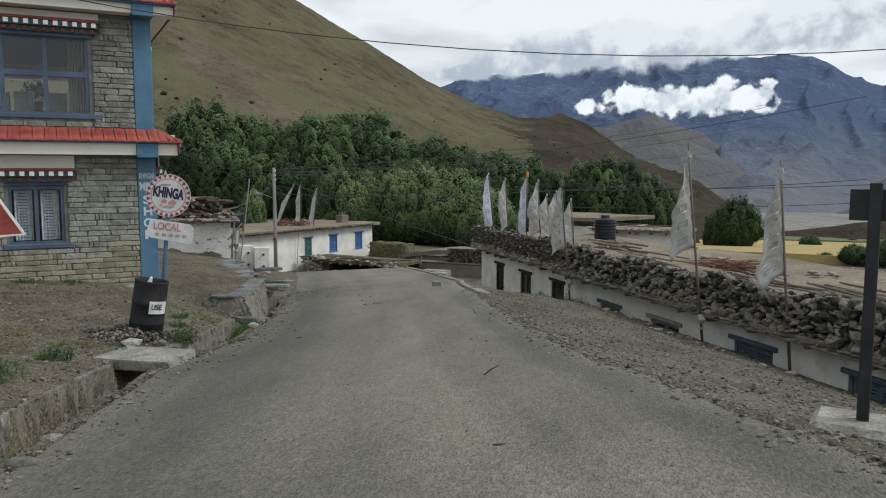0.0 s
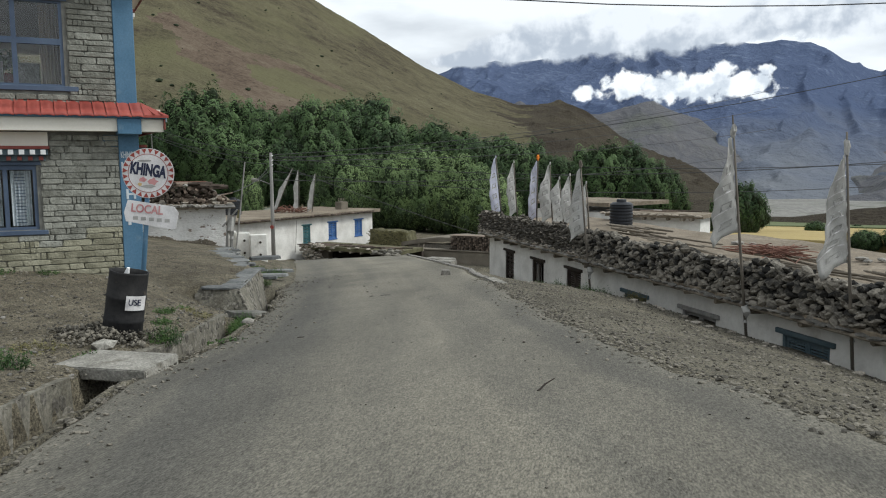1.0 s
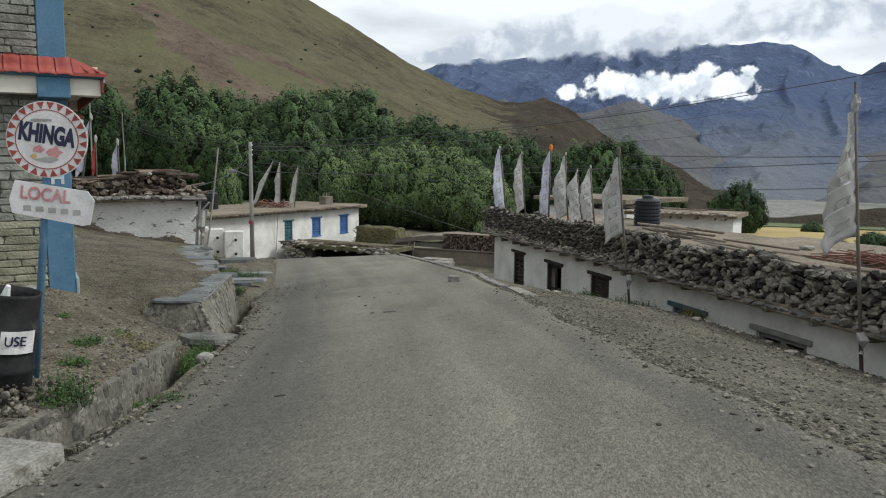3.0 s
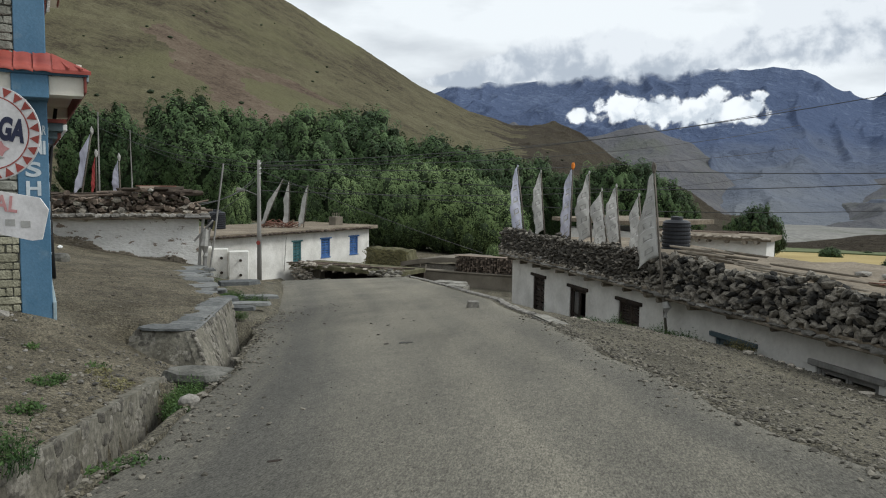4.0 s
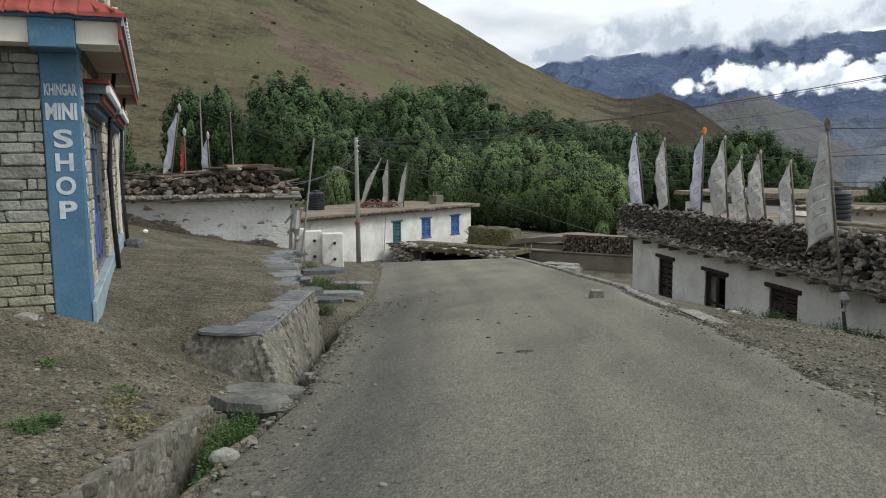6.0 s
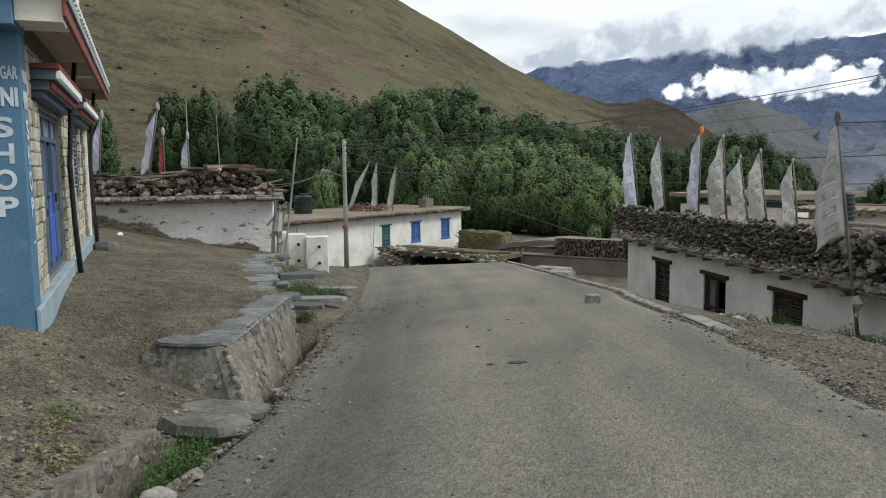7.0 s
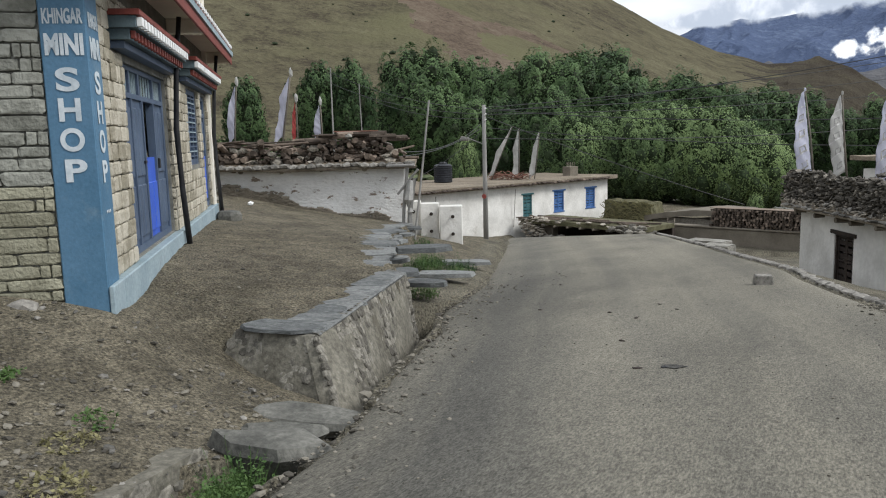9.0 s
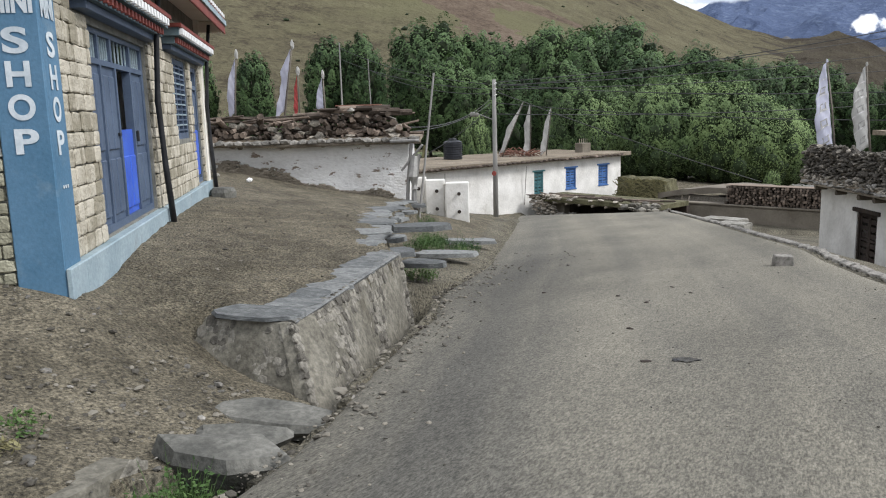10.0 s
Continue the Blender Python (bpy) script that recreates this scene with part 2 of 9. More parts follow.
M_CONCRETE = surf("pale_concrete", (0.175, 0.166, 0.142), (0.295, 0.282, 0.248), scale=2.5, rough=0.9, bump=0.7, grain=30, spots=(0.150, 0.138, 0.112), spot_scale=2.2, dist=0.02, speck=30, speck_amount=0.25, mottle=5.0, mottle_amount=0.10)
M_WHITE = surf("whitewash", (0.540, 0.522, 0.482), (0.735, 0.716, 0.672), scale=1.1, rough=0.95, bump=0.5, grain=9, spots=(0.336, 0.311, 0.260), spot_scale=0.9, spot_cut=(0.60, 0.78), dist=0.03)
M_PATCHY = surf("flaking_whitewash", (0.62, 0.61, 0.585), (0.80, 0.795, 0.775), scale=1.0, rough=0.95, bump=0.7, grain=8, spots=(0.230, 0.185, 0.145), spot_scale=2.6, spot_cut=(0.590, 0.625), dist=0.04, stretch=(1, 1, 2))
M_CREAM = surf("cream_plaster", (0.72, 0.68, 0.58), (0.82, 0.78, 0.69), scale=1.0, rough=0.85, bump=0.1, grain=30)
M_MUD = surf("mud_roof", (0.130, 0.106, 0.076), (0.222, 0.184, 0.136), scale=0.5, rough=0.97, bump=0.6, grain=12, spots=(0.250, 0.215, 0.165), spot_scale=0.4, dist=0.04, speck=9, speck_amount=0.3)
M_MUDWALL = surf("mud_wall", (0.120, 0.104, 0.080), (0.200, 0.176, 0.140), scale=1.0, rough=0.97, bump=0.6, grain=12, dist=0.04)
M_BLUE = surf("blue_paint", (0.062, 0.142, 0.225), (0.098, 0.190, 0.285), scale=1.6, rough=0.6, bump=0.15, grain=35, spots=(0.16, 0.235, 0.29), spot_scale=2.5, spot_cut=(0.60, 0.8), speck=25, speck_amount=0.08)
M_BLUEPALE = surf("pale_blue_paint", (0.21, 0.275, 0.305), (0.31, 0.375, 0.40), scale=1.4, rough=0.7, bump=0.15, grain=35, spots=(0.22, 0.26, 0.27), spot_scale=2.0, speck=20, speck_amount=0.12)
M_SLATEBLUE = surf("slate_blue_paint", (0.055, 0.078, 0.122), (0.090, 0.122, 0.180), scale=2.0, rough=0.5, bump=0.15, grain=40)
M_BRIGHTBLUE = surf("bright_blue_paint", (0.03, 0.075, 0.42), (0.05, 0.12, 0.52), scale=2.5, rough=0.5, bump=0.1, grain=40, spots=(0.08, 0.14, 0.40), spot_scale=6)
M_WINBLUE = surf("window_blue", (0.040, 0.105, 0.26), (0.07, 0.15, 0.34), scale=3, rough=0.7, bump=0.1, grain=30)
M_GREEN = surf("green_paint", (0.035, 0.10, 0.11), (0.06, 0.15, 0.16), scale=3, rough=0.7, bump=0.1, grain=30)
M_TEAL = surf("weathered_teal_paint", (0.055, 0.085, 0.100), (0.105, 0.140, 0.155), scale=2.5, rough=0.75, bump=0.2, grain=35, spots=(0.16, 0.16, 0.15), spot_scale=5, spot_cut=(0.6, 0.75))
M_MAROON = surf("maroon_paint", (0.15, 0.035, 0.028), (0.21, 0.055, 0.042), scale=3, rough=0.6, bump=0.1, grain=35)
M_DENTWHITE = surf("white_paint", (0.70, 0.70, 0.69), (0.82, 0.82, 0.80), scale=3, rough=0.6, bump=0.05, grain=35)
M_TILE = surf("red_roof_tile", (0.229, 0.046, 0.036), (0.334, 0.078, 0.058), scale=3, rough=0.6, bump=0.1, grain=30, piece=0.2)
M_BLACKPIPE = surf("black_pipe", (0.012, 0.012, 0.013), (0.03, 0.03, 0.032), scale=5, rough=0.5, bump=0.1, grain=40)
# real old wood, and the sheets that stand for shade inside openings
M_DARKWOOD = surf("dark_wood_and_room_shade", (0.018, 0.013, 0.010), (0.05, 0.038, 0.03), scale=4, rough=0.85, bump=0.4, grain=30, stretch=(1, 1, 0.2))
M_WOOD = surf("weathered_wood", (0.13, 0.11, 0.085), (0.31, 0.27, 0.215), scale=4, rough=0.9, bump=0.5, grain=30, piece=0.5, island=0.5)
M_LOGEND = surf("brown_firewood", (0.062, 0.048, 0.037), (0.205, 0.160, 0.125), scale=5, rough=0.9, bump=0.5, grain=30, piece=0.7, island=0.7)
M_REDWOOD = surf("red_brushwood", (0.10, 0.045, 0.032), (0.24, 0.125, 0.09), scale=5, rough=0.9, bump=0.4, grain=30, island=0.5)
M_POLE = surf("grey_pole_wood", (0.16, 0.155, 0.145), (0.30, 0.29, 0.27), scale=3, rough=0.85, bump=0.3, grain=30, stretch=(1, 1, 0.2))
M_BARREL = surf("black_drum", (0.008, 0.008, 0.009), (0.024, 0.023, 0.022), scale=5, rough=0.75, bump=0.3, grain=20, spots=(0.09, 0.07, 0.05), spot_scale=3, spot_cut=(0.62, 0.72))
M_TANK = surf("black_plastic", (0.012, 0.013, 0.016), (0.028, 0.03, 0.035), scale=2, rough=0.45, bump=0.0, grain=20)
M_CLOTH = surf("white_flag_cloth", (0.42, 0.41, 0.385), (0.62, 0.61, 0.58), scale=2.5, rough=0.95, bump=0.2, grain=60)
M_CLOTHB = surf("bluish_white_flag_cloth", (0.516, 0.516, 0.602), (0.671, 0.671, 0.757), scale=2.5, rough=0.95, bump=0.2, grain=60)
M_FADED = surf("faded_print", (0.27, 0.265, 0.25), (0.40, 0.39, 0.365), scale=9, rough=0.95, bump=0.0, grain=60)
M_ORANGE = surf("orange_cloth", (0.62, 0.17, 0.02), (0.78, 0.26, 0.04), scale=6, rough=0.9, bump=0.1, grain=60)
M_REDCLOTH = surf("red_cloth", (0.33, 0.05, 0.05), (0.48, 0.10, 0.09), scale=6, rough=0.9, bump=0.1, grain=60)
M_SIGNWHITE = surf("weathered_white_sign", (0.52, 0.50, 0.49), (0.72, 0.70, 0.69), scale=5, rough=0.7, bump=0.1, grain=40, spots=(0.45, 0.30, 0.25), spot_scale=4, spot_cut=(0.66, 0.74))
M_SIGNRED = surf("sign_red", (0.22, 0.045, 0.035), (0.34, 0.075, 0.06), scale=5, rough=0.7, bump=0.1, grain=40)
M_SIGNPINK = surf("faded_red_lettering", (0.40, 0.15, 0.16), (0.54, 0.29, 0.28), scale=8, rough=0.8, bump=0.0, grain=40)
M_OCHRE = surf("faded_ochre_paint", (0.42, 0.28, 0.10), (0.56, 0.40, 0.18), scale=8, rough=0.8, bump=0.0, grain=40)
M_NAVY = surf("navy_lettering", (0.015, 0.018, 0.04), (0.03, 0.035, 0.07), scale=8, rough=0.7, bump=0.0, grain=40)
M_LETTER = surf("white_lettering", (0.40, 0.45, 0.48), (0.60, 0.64, 0.66), scale=6, rough=0.75, bump=0.0, grain=40)
M_WIRE = surf("wire", (0.03, 0.03, 0.03), (0.06, 0.06, 0.06), scale=2, rough=0.7, bump=0.0, grain=9)
M_BARK = surf("bark", (0.075, 0.065, 0.052), (0.17, 0.15, 0.125), scale=3, rough=0.95, bump=0.6, grain=14, stretch=(1, 1, 0.3))
M_LEAF = leafy("poplar_leaf", (0.028, 0.053, 0.022), (0.110, 0.170, 0.066), 0.35)
M_LEAFL = leafy("willow_leaf", (0.090, 0.138, 0.056), (0.215, 0.292, 0.116), 0.4)
# near-black crown cores: shade between leaves put into colour; the first also colours hill shrubs
M_INNER = surf("crown_shade_and_dark_shrub", (0.010, 0.016, 0.006), (0.024, 0.036, 0.013), scale=1.5, rough=0.9, bump=0.0, grain=5)
M_INNERL = surf("willow_crown_shade", (0.014, 0.024, 0.009), (0.032, 0.050, 0.018), scale=1.5, rough=0.9, bump=0.0, grain=5)
M_WEED = leafy("weed_leaf", (0.028, 0.060, 0.018), (0.090, 0.150, 0.045), scale=3)
M_DRYGRASS = leafy("dry_grass", (0.12, 0.11, 0.05), (0.24, 0.22, 0.11), scale=3)
M_BARLEY = surf("barley", (0.27, 0.205, 0.080), (0.40, 0.315, 0.135), scale=0.08, rough=1.0, bump=0.6, grain=2.5, dist=0.15)
M_MEADOW = surf("meadow", (0.070, 0.090, 0.036), (0.125, 0.145, 0.064), scale=0.06, rough=1.0, bump=0.6, grain=1.5, dist=0.2)
M_MOSS = surf("brush_stack", (0.060, 0.057, 0.030), (0.140, 0.130, 0.075), scale=2, rough=1.0, bump=1.0, grain=10, dist=0.06)
# room plaster with the interior's shade put into its colour
M_DARKROOM = surf("darkened_room_plaster", (0.055, 0.050, 0.044), (0.095, 0.088, 0.078), scale=1, rough=0.9, bump=0.0, grain=20)
M_CURTAIN = surf("curtain_cloth", (0.13, 0.095, 0.07), (0.26, 0.21, 0.165), scale=6, rough=0.95, bump=0.1, grain=40, stretch=(6, 6, 0.3))
M_LACE = surf("white_lace", (0.40, 0.42, 0.44), (0.66, 0.68, 0.70), scale=14, rough=0.95, bump=0.1, grain=60)

# the mountains' lower slopes are scree and thin grass, paled by painted haze; bare rock above
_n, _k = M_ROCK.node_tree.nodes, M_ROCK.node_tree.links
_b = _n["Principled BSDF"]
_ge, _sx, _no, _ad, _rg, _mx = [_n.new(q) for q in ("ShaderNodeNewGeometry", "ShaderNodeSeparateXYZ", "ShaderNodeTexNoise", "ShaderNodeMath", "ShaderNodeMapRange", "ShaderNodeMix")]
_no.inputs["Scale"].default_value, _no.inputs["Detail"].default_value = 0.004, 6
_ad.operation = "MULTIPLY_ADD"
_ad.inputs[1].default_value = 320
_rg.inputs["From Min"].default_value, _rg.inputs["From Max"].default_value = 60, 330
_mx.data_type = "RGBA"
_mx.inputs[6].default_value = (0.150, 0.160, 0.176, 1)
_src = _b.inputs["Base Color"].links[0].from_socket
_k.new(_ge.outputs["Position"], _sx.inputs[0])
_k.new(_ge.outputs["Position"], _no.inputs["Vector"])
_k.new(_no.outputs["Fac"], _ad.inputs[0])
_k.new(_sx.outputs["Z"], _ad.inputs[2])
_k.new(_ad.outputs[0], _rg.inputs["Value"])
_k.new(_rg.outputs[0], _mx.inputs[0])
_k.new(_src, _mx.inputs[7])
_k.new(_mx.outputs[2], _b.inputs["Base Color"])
# the road carries a "wear" value: paler, dustier wheel tracks and edges, and a paler far end
_n, _k = M_ROAD.node_tree.nodes, M_ROAD.node_tree.links
_b = _n["Principled BSDF"]
_at = _n.new("ShaderNodeAttribute")
_at.attribute_name = "wear"
_mx = _n.new("ShaderNodeMix")
_mx.data_type = "RGBA"
_mx.blend_type = "MULTIPLY"
_mx.inputs[0].default_value = 1.0
_wr = _n.new("ShaderNodeValToRGB")
_wr.color_ramp.elements[0].position, _wr.color_ramp.elements[0].color = 0.0, (0.74, 0.74, 0.75, 1)
_wr.color_ramp.elements[1].position, _wr.color_ramp.elements[1].color = 1.0, (1.55, 1.50, 1.40, 1)
_src = _b.inputs["Base Color"].links[0].from_socket
_k.new(_at.outputs["Fac"], _wr.inputs[0])
_k.new(_src, _mx.inputs[6])
_k.new(_wr.outputs[0], _mx.inputs[7])
_k.new(_mx.outputs[2], _b.inputs["Base Color"])
# thin cloth lets some light through
for _m in (M_CLOTH, M_CLOTHB):
    _n, _k = _m.node_tree.nodes, _m.node_tree.links
    _b = _n["Principled BSDF"]
    _t, _x = _n.new("ShaderNodeBsdfTranslucent"), _n.new("ShaderNodeMixShader")
    _x.inputs[0].default_value = 0.35
    _k.new(_b.inputs["Base Color"].links[0].from_socket, _t.inputs["Color"])
    _k.new(_b.outputs[0], _x.inputs[1])
    _k.new(_t.outputs[0], _x.inputs[2])
    _k.new(_x.outputs[0], _n["Material Output"].inputs["Surface"])

M_GLASS = bpy.data.materials.new("window_glass")
M_GLASS.use_nodes = True
_b = M_GLASS.node_tree.nodes["Principled BSDF"]
_b.inputs["Base Color"].default_value = (0.86, 0.90, 0.92, 1)
_b.inputs["Roughness"].default_value = 0.03
_b.inputs["Transmission Weight"].default_value = 1.0
_b.inputs["IOR"].default_value = 1.45


# ---- building tools ----
def thing(name, m, label, category, group="", kind=""):
    ob = new(name)
    ob.empty_display_size = 0.1
    ob.matrix_world = m
    return tagged(ob, label, category, group, kind)


def part(name, bm, material, parent=None, label="", smooth=False):
    """Links bm as one mesh under parent, in the parent's own axes."""
    me = bpy.data.meshes.new(name)
    bmesh.ops.recalc_face_normals(bm, faces=bm.faces)
    bm.to_mesh(me)
    bm.free()
    me.materials.append(material)
    if smooth:
        me.shade_smooth()
    ob = new(name, me)
    if parent:
        ob.parent = parent
    return tagged(ob, label)


def raw(name, verts, faces, material, parent=None, label="", smooth=False):
    me = bpy.data.meshes.new(name)
    me.from_pydata(verts, [], faces)
    me.materials.append(material)
    if smooth:
        me.shade_smooth()
    me.update()
    ob = new(name, me)
    if parent:
        ob.parent = parent
    return tagged(ob, label)


def piece(name, me, m, parent):
    ob = new(name, me)
    ob.parent = parent
    ob.matrix_basis = m
    return ob


def B():
    return bmesh.new()


def add_box(bm, x0, x1, y0, y1, z0, z1, bevel=0.0, m=None):
    vs = [bm.verts.new((x, y, z)) for x in (x0, x1) for y in (y0, y1) for z in (z0, z1)]
    fs = [bm.faces.new([vs[i] for i in q]) for q in ((0, 1, 3, 2), (4, 6, 7, 5), (0, 4, 5, 1), (2, 3, 7, 6), (0, 2, 6, 4), (1, 5, 7, 3))]
    if bevel:
        r = bmesh.ops.bevel(bm, geom=list({e for f in fs for e in f.edges}), offset=bevel, segments=1, affect="EDGES")
        vs = list({v for f in r["faces"] for v in f.verts})
    if m is not None:
        bmesh.ops.transform(bm, matrix=m, verts=vs)
    return bm


def box(x0, x1, y0, y1, z0, z1, bevel=0.0):
    return add_box(B(), x0, x1, y0, y1, z0, z1, bevel)


def add_tube(bm, pts, radii, sides=8, wobble=0.0, rng=None):
    """A tapered tube through the points."""
    rings = []
    for i, p in enumerate(pts):
        p = Vector(p)
        a = Vector(pts[max(0, i - 1)])
        c = Vector(pts[min(len(pts) - 1, i + 1)])
        d = (c - a).normalized()
        q = d.to_track_quat("Z", "Y")
        r = radii[i] if hasattr(radii, "__len__") else radii
        ring = []
        for s in range(sides):
            w = 2 * math.pi * s / sides
            rr = r * (1 + (rng.uniform(-wobble, wobble) if rng else 0))
            ring.append(bm.verts.new(p + q @ Vector((math.cos(w) * rr, math.sin(w) * rr, 0))))
        rings.append(ring)
    for a, b in zip(rings, rings[1:]):
        for s in range(sides):
            bm.faces.new((a[s], a[(s + 1) % sides], b[(s + 1) % sides], b[s]))
    bm.faces.new(rings[0][::-1])
    bm.faces.new(rings[-1])
    return bm


def tube(pts, radii, sides=8, wobble=0.0, rng=None):
    return add_tube(B(), pts, radii, sides, wobble, rng)


def add_wall(bm, length, z0, z1, th, holes, put):
    """A wall of the given length and thickness with openings (u0, u1, z0, z1); put maps (u, depth, z)."""
    us = sorted({0.0, length, *[h[i] for h in holes for i in (0, 1) if 0 < h[i] < length]})
    zs = sorted({z0, z1, *[h[i] for h in holes for i in (2, 3) if z0 < h[i] < z1]})
    def solid(i, j):
        if i < 0 or j < 0 or i >= len(us) - 1 or j >= len(zs) - 1:
            return False
        u, z = (us[i] + us[i + 1]) / 2, (zs[j] + zs[j + 1]) / 2
        return not any(h[0] < u < h[1] and h[2] < z < h[3] for h in holes)
    cache = {}
    def v(u, d, z):
        key = (round(u, 4), round(d, 4), round(z, 4))
        if key not in cache:
            cache[key] = bm.verts.new(put(u, d, z))
        return cache[key]
    for i in range(len(us) - 1):
        for j in range(len(zs) - 1):
            if not solid(i, j):
                continue
            a, b, c, d = us[i], us[i + 1], zs[j], zs[j + 1]
            for t in (0.0, th):
                bm.faces.new((v(a, t, c), v(b, t, c), v(b, t, d), v(a, t, d)))
            if not solid(i - 1, j):
                bm.faces.new((v(a, 0, c), v(a, th, c), v(a, th, d), v(a, 0, d)))
            if not solid(i + 1, j):
                bm.faces.new((v(b, 0, c), v(b, th, c), v(b, th, d), v(b, 0, d)))
            if not solid(i, j - 1):
                bm.faces.new((v(a, 0, c), v(b, 0, c), v(b, th, c), v(a, th, c)))
            if not solid(i, j + 1):
                bm.faces.new((v(a, 0, d), v(b, 0, d), v(b, th, d), v(a, th, d)))
    return bm


def rock_mesh(name, material, seed, flat=1.0, rough=0.25, sub=1):
    """An angular stone about one metre across."""
    rng = random.Random(seed)
    bm = B()
    bmesh.ops.create_icosphere(bm, subdivisions=sub, radius=0.5)
    for v in bm.verts:
        k = 1 + rng.uniform(-rough, rough)
        v.co = Vector((v.co.x * k, v.co.y * k, v.co.z * k * flat))
    me = bpy.data.meshes.new(name)
    bm.to_mesh(me)
    bm.free()
    me.materials.append(material)
    return me


def block_mesh(name, material, seed, jitter=0.05, bevel=0.08):
    """A unit cut stone with chipped, uneven edges, on 0..1 in each axis."""
    rng = random.Random(seed)
    bm = box(0, 1, 0, 1, 0, 1)
    bmesh.ops.bevel(bm, geom=list(bm.edges), offset=bevel, segments=1, affect="EDGES")
    for v in bm.verts:
        v.co += Vector([rng.uniform(-jitter, jitter) for _ in range(3)])
    bmesh.ops.recalc_face_normals(bm, faces=bm.faces)
    me = bpy.data.meshes.new(name)
    bm.to_mesh(me)
    bm.free()
    me.materials.append(material)
    return me


class Heap:
    """Many small solids gathered into one mesh."""
    def __init__(self):
        self.v, self.f, self.n = [], [], 0

    def add(self, me, m):
        for v in me.vertices:
            self.v.append(tuple(m @ v.co))
        for p in me.polygons:
            self.f.append([self.n + i for i in p.vertices])
        self.n = len(self.v)

    def quad(self, a, b, c, d):
        self.v += [tuple(a), tuple(b), tuple(c), tuple(d)]
        self.f.append([self.n, self.n + 1, self.n + 2, self.n + 3])
        self.n += 4

    def done(self, name, material, parent=None, label="", kind=""):
        return tagged(raw(name, self.v, self.f, material, parent, label), kind=kind)


def scaled(m, sx, sy, sz):
    return m @ Matrix.Diagonal((sx, sy, sz, 1))


def letters(text, size, material, parent, m, name="lettering", depth=0.0015, width=None, bold=0.022):
    """Words in the built-in font as a thin mesh, centred, reading along x with y up, in the pose m."""
    cu = bpy.data.curves.new("words", "FONT")
    cu.body, cu.size, cu.extrude, cu.align_x, cu.align_y, cu.offset = text, size, depth, "CENTER", "CENTER", size * bold
    tmp = bpy.data.objects.new("words", cu)
    scene.collection.objects.link(tmp)
    me = bpy.data.meshes.new_from_object(tmp.evaluated_get(bpy.context.evaluated_depsgraph_get()))
    bpy.data.objects.remove(tmp)
    bpy.data.curves.remove(cu)
    if width:
        xs = [v.co.x for v in me.vertices]
        s = width / (max(xs) - min(xs))
        for v in me.vertices:
            v.co.x *= s
    me.materials.clear()
    me.materials.append(material)
    ob = new(name, me)
    ob.parent = parent
    ob.matrix_basis = m
    return ob


def thin_plate(pts):
    """A smooth height field through a few spot heights (x, y, z)."""
    p = np.array(pts, float)
    def ker(d2):
        return 0.5 * d2 * np.log(d2 + 1e-9)
    d2 = ((p[:, None, :2] - p[None, :, :2]) ** 2).sum(-1)
    n = len(p)
    a = np.zeros((n + 3, n + 3))
    a[:n, :n] = ker(d2) + np.eye(n) * 0.05
    a[:n, n], a[:n, n + 1:] = 1, p[:, :2]
    a[n, :n], a[n + 1:, :n] = 1, p[:, :2].T
    w = np.linalg.solve(a, np.concatenate([p[:, 2], np.zeros(3)]))
    def f(x, y):
        r = np.zeros_like(x) + w[n] + w[n + 1] * x + w[n + 2] * y
        for (px, py, _), k in zip(p, w[:n]):
            r = r + k * ker((x - px) ** 2 + (y - py) ** 2)
        return r
    return f


def step(e0, e1, x):
    t = np.clip((x - e0) / (e1 - e0), 0, 1)
    return t * t * (3 - 2 * t)


TABLES = {}


def ripple(x, y, scale, seed, octaves=4):
    """Smooth value noise on arrays, about -1..1."""
    out, amp, tot = np.zeros_like(x), 1.0, 0.0
    for o in range(octaves):
        if seed + o not in TABLES:
            TABLES[seed + o] = np.random.RandomState(seed + o).uniform(-1, 1, (256, 256))
        tab = TABLES[seed + o]
        u, v = x / scale * 2 ** o + 31.7, y / scale * 2 ** o + 17.3
        i, j = np.floor(u).astype(int), np.floor(v).astype(int)
        a, b = u - i, v - j
        a, b = a * a * (3 - 2 * a), b * b * (3 - 2 * b)
        g = lambda p, q: tab[p % 256, q % 256]
        out = out + amp * ((g(i, j) * (1 - a) + g(i + 1, j) * a) * (1 - b) + (g(i, j + 1) * (1 - a) + g(i + 1, j + 1) * a) * b)
        tot += amp
        amp *= 0.5
    return out / tot


def ridged(x, y, scale, seed, octaves):
    """Sharp-crested noise, 0..1, for rock faces."""
    out, amp, tot, gain = np.zeros_like(x), 1.0, 0.0, np.ones_like(x)
    for o in range(octaves):
        v = (1 - np.abs(ripple(x * 2 ** o + 13.1 * o, y * 2 ** o, scale, seed + 3 * o, 1)) * 1.6) ** 2 * gain
        gain = np.clip(v * 1.4, 0, 1)
        out, tot = out + amp * v, tot + amp
        amp *= 0.52
    return out / tot


# ---- the ground ----
def road_z(x, y):
    """The road falls ahead and to the left, and drops away past the crest."""
    far = np.maximum(np.asarray(y, float) - 49.0, 0)
    return 0.633 + 0.0653 * x - 0.0776 * y - 0.05 * far


